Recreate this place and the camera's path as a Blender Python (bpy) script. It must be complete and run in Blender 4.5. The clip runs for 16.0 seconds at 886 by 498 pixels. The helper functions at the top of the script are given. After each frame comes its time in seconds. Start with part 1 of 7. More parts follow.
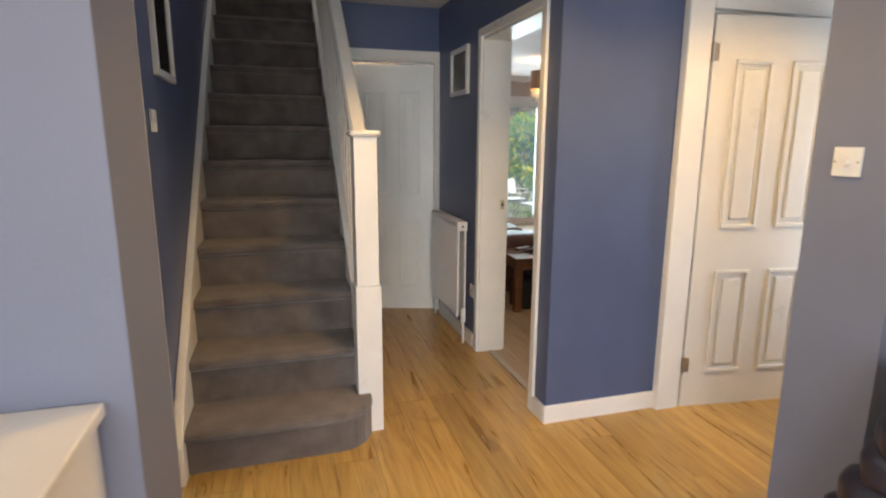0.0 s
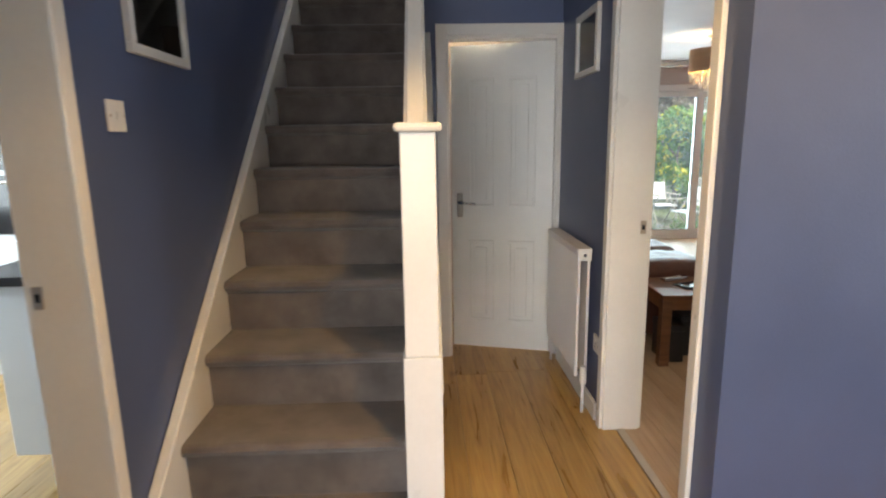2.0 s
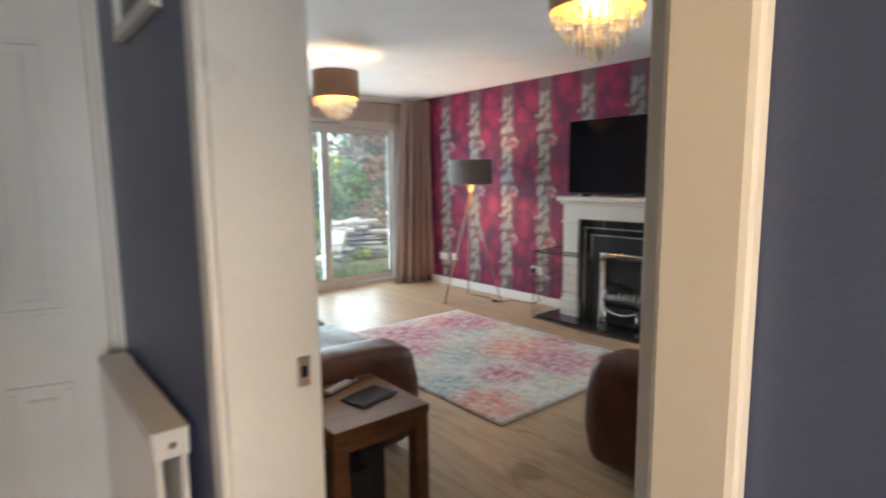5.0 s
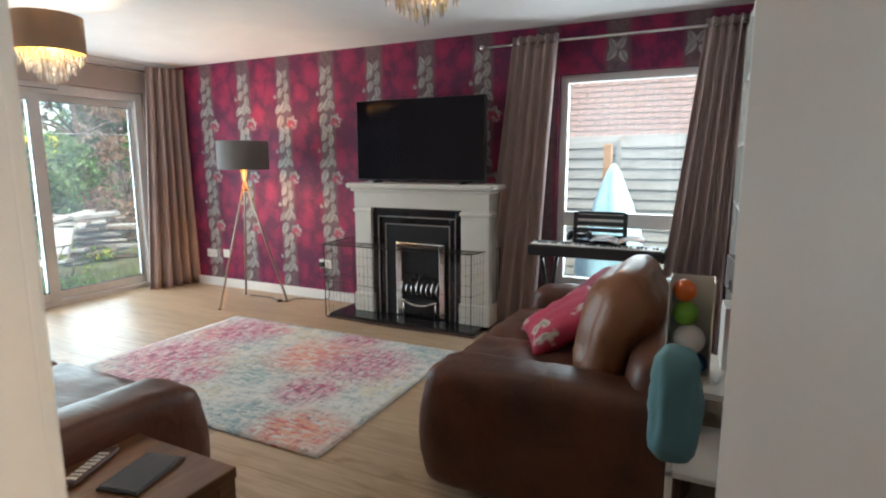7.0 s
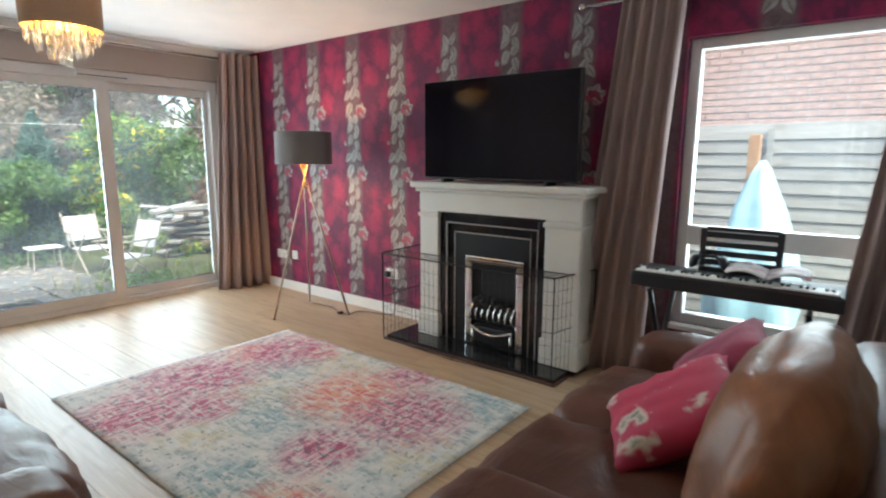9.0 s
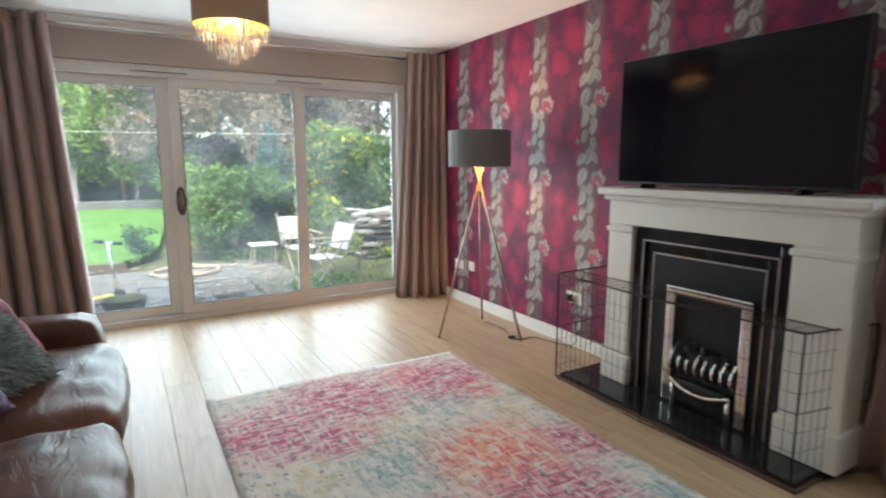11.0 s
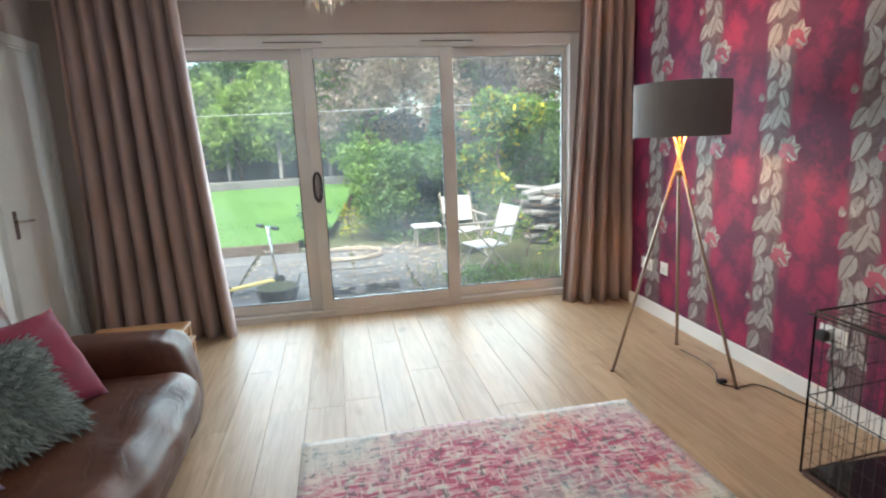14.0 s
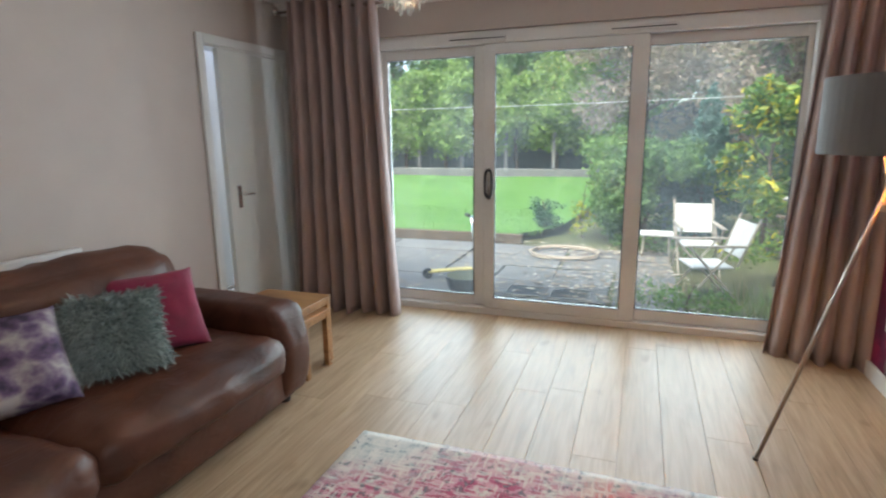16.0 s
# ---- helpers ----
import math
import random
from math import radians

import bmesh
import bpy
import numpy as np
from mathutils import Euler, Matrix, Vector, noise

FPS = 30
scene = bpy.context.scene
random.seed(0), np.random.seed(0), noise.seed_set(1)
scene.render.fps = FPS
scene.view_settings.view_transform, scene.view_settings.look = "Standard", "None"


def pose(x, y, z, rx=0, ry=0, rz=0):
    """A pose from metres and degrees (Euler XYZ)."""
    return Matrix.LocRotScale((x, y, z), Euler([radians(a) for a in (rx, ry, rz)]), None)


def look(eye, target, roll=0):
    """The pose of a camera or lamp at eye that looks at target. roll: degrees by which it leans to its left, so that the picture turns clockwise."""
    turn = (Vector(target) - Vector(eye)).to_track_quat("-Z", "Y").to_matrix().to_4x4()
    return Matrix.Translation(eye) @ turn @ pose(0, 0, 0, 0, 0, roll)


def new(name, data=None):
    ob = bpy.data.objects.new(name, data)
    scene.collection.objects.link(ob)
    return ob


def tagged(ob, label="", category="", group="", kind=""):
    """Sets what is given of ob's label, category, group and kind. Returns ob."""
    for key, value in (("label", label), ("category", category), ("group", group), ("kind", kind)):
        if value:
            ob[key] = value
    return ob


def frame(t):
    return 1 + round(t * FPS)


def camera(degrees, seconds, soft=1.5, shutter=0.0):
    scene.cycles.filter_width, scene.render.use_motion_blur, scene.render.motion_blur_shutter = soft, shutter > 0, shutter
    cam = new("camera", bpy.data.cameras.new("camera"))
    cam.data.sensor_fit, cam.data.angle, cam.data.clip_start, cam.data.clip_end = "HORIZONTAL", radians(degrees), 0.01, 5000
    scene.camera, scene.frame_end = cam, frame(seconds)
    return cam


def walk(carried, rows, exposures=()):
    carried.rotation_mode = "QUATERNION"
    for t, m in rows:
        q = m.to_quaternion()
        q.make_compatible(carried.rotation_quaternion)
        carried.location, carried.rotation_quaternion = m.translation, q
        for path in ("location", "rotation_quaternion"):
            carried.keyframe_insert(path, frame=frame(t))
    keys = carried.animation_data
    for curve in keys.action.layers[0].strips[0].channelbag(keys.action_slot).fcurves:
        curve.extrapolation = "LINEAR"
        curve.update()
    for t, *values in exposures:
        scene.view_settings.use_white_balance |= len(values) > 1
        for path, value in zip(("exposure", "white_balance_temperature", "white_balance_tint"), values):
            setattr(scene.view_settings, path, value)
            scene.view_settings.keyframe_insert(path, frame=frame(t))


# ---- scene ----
cam = camera(78.0, 16.0, 2.1, 0.5)
PATH = [
    (0, (0.474, 0.524, 1.408), (1.03, 2.404, 1.016), 0.3),
    (0.5, (0.63, 0.687, 1.42), (1.071, 2.598, 1.031), 0.3),
    (0.8, (0.701, 0.806, 1.404), (1.056, 2.729, 0.984), -0.6),
    (1, (0.758, 0.872, 1.377), (1.043, 2.808, 0.962), -0.4),
    (1.2, (0.809, 0.995, 1.375), (1.02, 2.941, 0.965), -1.2),
    (1.5, (0.827, 1.174, 1.395), (0.94, 3.133, 1.004), -1.1),
    (2, (0.857, 1.379, 1.391), (0.917, 3.341, 1.006), -0.9),
    (2.5, (0.98, 1.693, 1.379), (1.084, 3.66, 1.03), -0.3),
    (3, (1.054, 1.958, 1.384), (1.268, 3.92, 1.063), 0.1),
    (3.5, (1.063, 2.249, 1.375), (1.464, 4.188, 1.092), 0.0),
    (4, (1.109, 2.482, 1.376), (1.763, 4.354, 1.111), 0.0),
    (4.3, (1.185, 2.605, 1.358), (2.002, 4.412, 1.1), -0.4),
    (4.5, (1.239, 2.682, 1.371), (2.179, 4.429, 1.111), 0.0),
    (5, (1.389, 2.821, 1.367), (2.658, 4.345, 1.11), -0.6),
    (5.2, (1.433, 2.862, 1.367), (2.813, 4.286, 1.105), -0.3),
    (7.3, (1.68, 3.304, 1.364), (3.461, 4.157, 1.047), -0.2),
    (7.7, (1.838, 3.332, 1.391), (3.576, 4.265, 1.058), -0.4),
    (8.2, (2.106, 3.363, 1.38), (3.786, 4.395, 1.046), -0.3),
    (10.3, (3.01, 3.674, 1.34), (4.234, 5.224, 1.026), 0.3),
    (10.5, (3.039, 3.711, 1.308), (4.21, 5.303, 1.006), 0.2),
    (11, (3.141, 3.807, 1.322), (4.135, 5.515, 1.013), -0.1),
    (11.5, (3.209, 3.908, 1.336), (4.043, 5.698, 1.02), -0.2),
    (12, (3.278, 3.951, 1.327), (3.993, 5.79, 1.005), -0.3),
    (12.5, (3.345, 4.068, 1.318), (3.966, 5.939, 0.979), -0.8),
    (13, (3.388, 4.331, 1.326), (3.945, 6.218, 0.969), -1.6),
    (13.2, (3.387, 4.381, 1.329), (3.898, 6.279, 0.959), -2.1),
    (13.5, (3.437, 4.501, 1.326), (3.939, 6.398, 0.939), -2.1),
    (14, (3.698, 4.633, 1.348), (4.055, 6.559, 0.945), -2.5),
    (14.5, (3.959, 4.742, 1.341), (4.118, 6.695, 0.939), -2.4),
    (15, (4.246, 4.863, 1.345), (4.123, 6.818, 0.942), -1.8),
    (15.2, (4.273, 4.89, 1.353), (4.061, 6.837, 0.947), -1.4),
    (15.5, (4.458, 4.9, 1.34), (4.034, 6.814, 0.943), -1.3),
    (16, (4.602, 4.878, 1.384), (3.937, 6.718, 0.972), -0.7),
]
walk(cam, [(t, look(eye, target, roll)) for t, eye, target, roll in PATH],
     exposures=[(0, 2.25), (1.5, 2.4), (2.5, 2.5), (3.5, 2.4), (5.2, 2.38), (7.3, 2.5), (10.3, 2.42), (12.5, 2.45), (14, 2.35), (16, 2.15)])
SKY, PATIO_W, ENTRY_W, HALL_W = 0.15, 25.0, 21.0, 15.5
BAND_Y, BAND = 7.085, 0.525

# ---- world, sun and large lights ----
world = bpy.data.worlds.new("overcast_sky")
scene.world = world
world.use_nodes = True
wn = world.node_tree
sky = wn.nodes.new("ShaderNodeTexSky")
sky.sky_type, sky.sun_disc = "NISHITA", False
sky.sun_elevation, sky.sun_rotation = radians(58), radians(209)
sky.air_density, sky.dust_density, sky.ozone_density = 1.0, 3.0, 1.0
wn.links.new(sky.outputs[0], wn.nodes["Background"].inputs[0])
wn.nodes["Background"].inputs[1].default_value = SKY
sun_data = bpy.data.lights.new("sun", "SUN")
sun_data.energy, sun_data.angle, sun_data.color = 1.5, radians(40), (1.0, 0.94, 0.82)
sun = new("sun", sun_data)
sun.matrix_world = look((0, 0, 30), (9, 16, 0))


def area(name, eye, target, sx, sy, watts, color):
    data = bpy.data.lights.new(name, "AREA")
    data.shape, data.size, data.size_y, data.energy, data.color = "RECTANGLE", sx, sy, watts, color
    ob = new(name, data)
    ob.matrix_world = look(eye, target)
    return ob


def bulb(name, place, watts, color, radius=0.04):
    data = bpy.data.lights.new(name, "POINT")
    data.energy, data.color, data.shadow_soft_size = watts, color, radius
    ob = new(name, data)
    ob.location = place
    return ob


DAY = (0.78, 0.9, 1.0)
WARM = (1.0, 0.78, 0.5)
area("patio_daylight", (4.07, 9.02, 1.05), (4.07, 6.0, 0.9), 2.7, 1.75, PATIO_W, DAY)
area("side_window_daylight", (6.12, 3.83, 1.2), (4.0, 3.9, 0.9), 0.9, 1.5, 7, DAY)
area("entrance_daylight", (0.2, -1.93, 1.35), (1.4, 2.2, 1.1), 2.3, 1.7, ENTRY_W, (0.92, 0.94, 1.0))
# next lamp is added at an assumed, unseen door to brighten the hall walls
area("added_hall_side_light", (3.57, 2.35, 1.25), (0.0, 2.4, 1.2), 0.6, 1.5, 2.8, (0.86, 0.92, 1.0))
area("kitchen_daylight", (-3.2, 3.2, 1.5), (-1.7, 4.9, 1.0), 2.2, 1.3, 20, (0.82, 0.94, 1.0))
bulb("pendant_bulb_far", (3.70, 6.96, 2.13), 2.8, WARM)
bulb("pendant_bulb_near", (3.36, 4.20, 2.13), 2.8, WARM)
bulb("floor_lamp_bulb", (5.415, 7.18, 1.42), 3.2, (1.0, 0.6, 0.28), 0.03)


def spot(name, place, watts, color, degrees):
    data = bpy.data.lights.new(name, "SPOT")
    data.energy, data.color, data.shadow_soft_size, data.spot_size, data.spot_blend = watts, color, 0.035, radians(degrees), 0.5
    ob = new(name, data)
    ob.location = place
    return ob


AMBER = (1.0, 0.6, 0.22)
spot("hall_downlight_beam_a", (1.25, 2.2, 2.36), HALL_W, AMBER, 135)
spot("hall_downlight_beam_b", (2.45, 1.98, 2.36), HALL_W * 0.7, AMBER, 135)
spot("front_room_beam", (0.35, 0.75, 2.39), HALL_W * 0.22, AMBER, 120)
bulb("cloakroom_bulb", (1.3, 5.3, 2.2), 5.5, (1.0, 0.8, 0.5))
bulb("landing_bulb", (0.6, 6.2, 4.5), 6.5, (1.0, 0.88, 0.72))


# ---- materials ----
def nodes_of(name, rough, metal=0.0, spec=0.5):
    m = bpy.data.materials.new(name)
    m.use_nodes = True
    b = m.node_tree.nodes["Principled BSDF"]
    b.inputs["Roughness"].default_value = rough
    b.inputs["Metallic"].default_value = metal
    b.inputs["Specular IOR Level"].default_value = spec
    return m, m.node_tree.nodes, m.node_tree.links, b


def tint(c, f):
    return (min(c[0] * f, 1), min(c[1] * f, 1), min(c[2] * f, 1), 1)


def ramp(n, stops):
    r = n.new("ShaderNodeValToRGB")
    e = r.color_ramp.elements
    while len(e) < len(stops):
        e.new(0.5)
    for i, (p, c) in enumerate(stops):
        e[i].position, e[i].color = p, c if len(c) == 4 else (*c, 1)
    return r


def noise_tex(n, l, coord, scale, detail=4.0, rough=0.55, distort=0.0):
    t = n.new("ShaderNodeTexNoise")
    t.inputs["Scale"].default_value = scale
    t.inputs["Detail"].default_value = detail
    t.inputs["Roughness"].default_value = rough
    t.inputs["Distortion"].default_value = distort
    l.new(coord, t.inputs["Vector"])
    return t


def mapped(n, l, coord, scale, place=(0, 0, 0)):
    mp = n.new("ShaderNodeMapping")
    mp.inputs["Scale"].default_value = scale
    mp.inputs["Location"].default_value = place
    l.new(coord, mp.inputs["Vector"])
    return mp.outputs[0]


def math_node(n, l, op, a, b=None, clamp=False):
    m = n.new("ShaderNodeMath")
    m.operation, m.use_clamp = op, clamp
    for i, v in enumerate((a, b)):
        if v is None:
            continue
        if isinstance(v, (int, float)):
            m.inputs[i].default_value = v
        else:
            l.new(v, m.inputs[i])
    return m.outputs[0]


def mix_col(n, l, fac, a, b, blend="MIX"):
    m = n.new("ShaderNodeMix")
    m.data_type, m.blend_type = "RGBA", blend
    for sock, v in ((m.inputs["Factor"], fac), (m.inputs["A"], a), (m.inputs["B"], b)):
        if isinstance(v, (int, float)):
            sock.default_value = v
        elif isinstance(v, tuple):
            sock.default_value = v if len(v) == 4 else (*v, 1)
        else:
            l.new(v, sock)
    return m.outputs["Result"]


def add_bump(n, l, b, height, strength, distance):
    bp = n.new("ShaderNodeBump")
    bp.inputs["Strength"].default_value = strength
    bp.inputs["Distance"].default_value = distance
    l.new(height, bp.inputs["Height"])
    l.new(bp.outputs[0], b.inputs["Normal"])


def plain(name, col, rough=0.5, metal=0.0, var=0.08, scale=3.0, fine=90.0, bump=0.15, dist=0.002, spec=0.5, coat=0.0, sheen=0.0):
    """A surface with stains at a large scale, grain at a fine one, uneven gloss and slight relief."""
    m, n, l, b = nodes_of(name, rough, metal, spec)
    co = n.new("ShaderNodeTexCoord").outputs["Object"]
    big, small = noise_tex(n, l, co, scale), noise_tex(n, l, co, fine, 3)
    r1 = ramp(n, [(0.3, tint(col, 1 - var)), (0.7, tint(col, 1 + var))])
    l.new(big.outputs[0], r1.inputs[0])
    r2 = ramp(n, [(0.25, (1 - var * 0.7,) * 3), (0.75, (1 + 0.0,) * 3)])
    l.new(small.outputs[0], r2.inputs[0])
    l.new(mix_col(n, l, 1.0, r1.outputs[0], r2.outputs[0], "MULTIPLY"), b.inputs["Base Color"])
    rr = math_node(n, l, "MULTIPLY_ADD", big.outputs[0], 0.16)
    rr.node.inputs[2].default_value = max(rough - 0.08, 0.02)
    l.new(rr, b.inputs["Roughness"])
    if bump:
        add_bump(n, l, b, small.outputs[0], bump, dist)
    b.inputs["Coat Weight"].default_value = coat
    b.inputs["Sheen Weight"].default_value = sheen
    return m


def wood(name, dark, mid, light, rough=0.35, along="Y", stretch=14.0, vary=0.25, bump=0.12):
    """Grained wood that runs along one axis; each piece takes its own stretch of the grain and its own tone."""
    m, n, l, b = nodes_of(name, rough)
    co = n.new("ShaderNodeTexCoord").outputs["Object"]
    rnd = n.new("ShaderNodeObjectInfo").outputs["Random"]
    shift = n.new("ShaderNodeVectorMath")
    shift.operation = "ADD"
    l.new(co, shift.inputs[0])
    comb = n.new("ShaderNodeCombineXYZ")
    for i, k in enumerate((37.0, 53.0, 19.0)):
        l.new(math_node(n, l, "MULTIPLY", rnd, k), comb.inputs[i])
    l.new(comb.outputs[0], shift.inputs[1])
    s = [stretch] * 3
    s["XYZ".index(along)] = 1.1
    grain = noise_tex(n, l, mapped(n, l, shift.outputs[0], tuple(s)), 1.6, 6, 0.6, 1.2)
    s2 = [stretch * 9] * 3
    s2["XYZ".index(along)] = 4.0
    fine = noise_tex(n, l, mapped(n, l, shift.outputs[0], tuple(s2)), 1.0, 3)
    knots = noise_tex(n, l, mapped(n, l, shift.outputs[0], tuple(3.6 if a != along else 1.7 for a in "XYZ")), 1.5, 2)
    r = ramp(n, [(0.28, (*dark, 1)), (0.5, (*mid, 1)), (0.75, (*light, 1))])
    l.new(grain.outputs[0], r.inputs[0])
    k = ramp(n, [(0.66, (1, 1, 1, 1)), (0.74, (0.5, 0.42, 0.34, 1))])
    l.new(knots.outputs[0], k.inputs[0])
    c = mix_col(n, l, 0.7, r.outputs[0], k.outputs[0], "MULTIPLY")
    f = ramp(n, [(0.3, (0.78, 0.76, 0.72, 1)), (0.6, (1, 1, 1, 1))])
    l.new(fine.outputs[0], f.inputs[0])
    c = mix_col(n, l, 0.6, c, f.outputs[0], "MULTIPLY")
    tone = ramp(n, [(0.0, (1 - vary,) * 3), (1.0, (1.0,) * 3)])
    l.new(rnd, tone.inputs[0])
    c = mix_col(n, l, 1.0, c, tone.outputs[0], "MULTIPLY")
    l.new(c, b.inputs["Base Color"])
    rr = math_node(n, l, "MULTIPLY_ADD", grain.outputs[0], 0.2)
    rr.node.inputs[2].default_value = rough - 0.1
    l.new(rr, b.inputs["Roughness"])
    add_bump(n, l, b, fine.outputs[0], bump, 0.001)
    return m


def leather(name, dark, light):
    m, n, l, b = nodes_of(name, 0.4, 0.0, 0.4)
    co = n.new("ShaderNodeTexCoord").outputs["Object"]
    big = noise_tex(n, l, co, 3.2, 5, 0.6, 0.4)
    r = ramp(n, [(0.3, (*dark, 1)), (0.72, (*light, 1))])
    l.new(big.outputs[0], r.inputs[0])
    l.new(r.outputs[0], b.inputs["Base Color"])
    pebble = n.new("ShaderNodeTexVoronoi")
    pebble.inputs["Scale"].default_value = 260
    l.new(co, pebble.inputs["Vector"])
    folds = noise_tex(n, l, mapped(n, l, co, (4.0, 10.0, 8.0)), 1.3, 3, 0.5, 0.8)
    fold_r = ramp(n, [(0.42, (0, 0, 0, 1)), (0.6, (1, 1, 1, 1))])
    l.new(folds.outputs[0], fold_r.inputs[0])
    h = mix_col(n, l, 0.06, fold_r.outputs[0], pebble.outputs["Distance"])
    add_bump(n, l, b, h, 0.3, 0.006)
    rr = math_node(n, l, "MULTIPLY_ADD", big.outputs[0], 0.22)
    rr.node.inputs[2].default_value = 0.31
    l.new(rr, b.inputs["Roughness"])
    return m


def glass(name, tinted=(0.93, 0.98, 0.97)):
    m, n, l, b = nodes_of(name, 0.0)
    n.remove(b)
    tr, gl, mx, fr = n.new("ShaderNodeBsdfTransparent"), n.new("ShaderNodeBsdfGlossy"), n.new("ShaderNodeMixShader"), n.new("ShaderNodeFresnel")
    tr.inputs[0].default_value = (*tinted, 1)
    gl.inputs["Roughness"].default_value = 0.01
    fr.inputs[0].default_value = 1.45
    l.new(fr.outputs[0], mx.inputs[0])
    l.new(tr.outputs[0], mx.inputs[1])
    l.new(gl.outputs[0], mx.inputs[2])
    l.new(mx.outputs[0], n["Material Output"].inputs[0])
    return m


def glow(name, col, strength):
    m, n, l, b = nodes_of(name, 0.5)
    b.inputs["Base Color"].default_value = (*col, 1)
    b.inputs["Emission Color"].default_value = (*col, 1)
    b.inputs["Emission Strength"].default_value = strength
    return m


def wallpaper(name, y0, period):
    """Crimson damask paper with dark vertical bands at every width of the roll."""
    m, n, l, b = nodes_of(name, 0.6, 0.0, 0.25)
    co = n.new("ShaderNodeTexCoord").outputs["Object"]
    sep = n.new("ShaderNodeSeparateXYZ")
    l.new(co, sep.inputs[0])
    wob = noise_tex(n, l, co, 9.0, 3)
    yy = math_node(n, l, "MULTIPLY_ADD", wob.outputs[0], 0.035)
    l.new(sep.outputs[1], yy.node.inputs[2])
    ph = math_node(n, l, "PINGPONG", math_node(n, l, "ADD", yy, period * 40 - y0 - 0.017), period / 2)
    band = n.new("ShaderNodeMapRange")
    band.inputs["From Min"].default_value, band.inputs["From Max"].default_value = 0.105, 0.06
    l.new(ph, band.inputs["Value"])
    flowers = n.new("ShaderNodeTexVoronoi")
    flowers.inputs["Scale"].default_value = 7.5
    l.new(mapped(n, l, mix_col(n, l, 0.12, co, noise_tex(n, l, co, 7.0).outputs["Color"]), (1, 1, 0.8)), flowers.inputs["Vector"])
    petals = noise_tex(n, l, co, 16.0, 4, 0.6, 1.5)
    h = mix_col(n, l, 0.5, flowers.outputs["Distance"], petals.outputs[0])
    red = ramp(n, [(0.2, (0.34, 0.024, 0.075)), (0.42, (0.25, 0.02, 0.07)), (0.6, (0.115, 0.018, 0.055))])
    l.new(h, red.inputs[0])
    dark = ramp(n, [(0.3, (0.1, 0.06, 0.068)), (0.7, (0.19, 0.12, 0.128))])
    l.new(petals.outputs[0], dark.inputs[0])
    l.new(mix_col(n, l, band.outputs[0], red.outputs[0], dark.outputs[0]), b.inputs["Base Color"])
    add_bump(n, l, b, petals.outputs[0], 0.12, 0.001)
    return m


def island_tones(name, stops, rough=0.5, spec=0.5, bump=0.0, sheen=0.0, trans=0.0):
    """One surface whose separate pieces each take a tone of their own."""
    m, n, l, b = nodes_of(name, rough, 0.0, spec)
    r = ramp(n, stops)
    l.new(n.new("ShaderNodeNewGeometry").outputs["Random Per Island"], r.inputs[0])
    co = n.new("ShaderNodeTexCoord").outputs["Object"]
    nz = noise_tex(n, l, co, 35.0, 3)
    s = ramp(n, [(0.3, (0.75, 0.75, 0.75)), (0.65, (1, 1, 1))])
    l.new(nz.outputs[0], s.inputs[0])
    l.new(mix_col(n, l, 1.0, r.outputs[0], s.outputs[0], "MULTIPLY"), b.inputs["Base Color"])
    b.inputs["Sheen Weight"].default_value = sheen
    if trans:
        tl, mx = n.new("ShaderNodeBsdfTranslucent"), n.new("ShaderNodeMixShader")
        mx.inputs[0].default_value = trans
        l.new(r.outputs[0], tl.inputs[0])
        l.new(b.outputs[0], mx.inputs[1])
        l.new(tl.outputs[0], mx.inputs[2])
        l.new(mx.outputs[0], n["Material Output"].inputs[0])
    return m


# patches of the rug's dye: colour, then across, along and reach of each
RUG_PATCHES = (
    ("teal", -0.1, 0.0, 0.34), ("teal", -0.66, -0.45, 0.26), ("teal", 0.32, 0.47, 0.24), ("teal", 0.66, -0.85, 0.2),
    ("gold", -0.06, 0.27, 0.28), ("gold", 0.6, 0.2, 0.24), ("gold", 0.05, -0.92, 0.24), ("gold", -0.5, 0.05, 0.2),
    ("coral", 0.3, -0.2, 0.36), ("coral", -0.64, -0.82, 0.26), ("coral", 0.36, 0.84, 0.2), ("coral", 0.62, 0.5, 0.16),
    ("pink", 0.5, 0.68, 0.36), ("pink", -0.12, 0.72, 0.4), ("pink", -0.56, 0.52, 0.34), ("pink", 0.3, -0.62, 0.34),
    ("pink", -0.2, -0.53, 0.22), ("pink", -0.3, 0.3, 0.2), ("pink", 0.7, -0.3, 0.2))


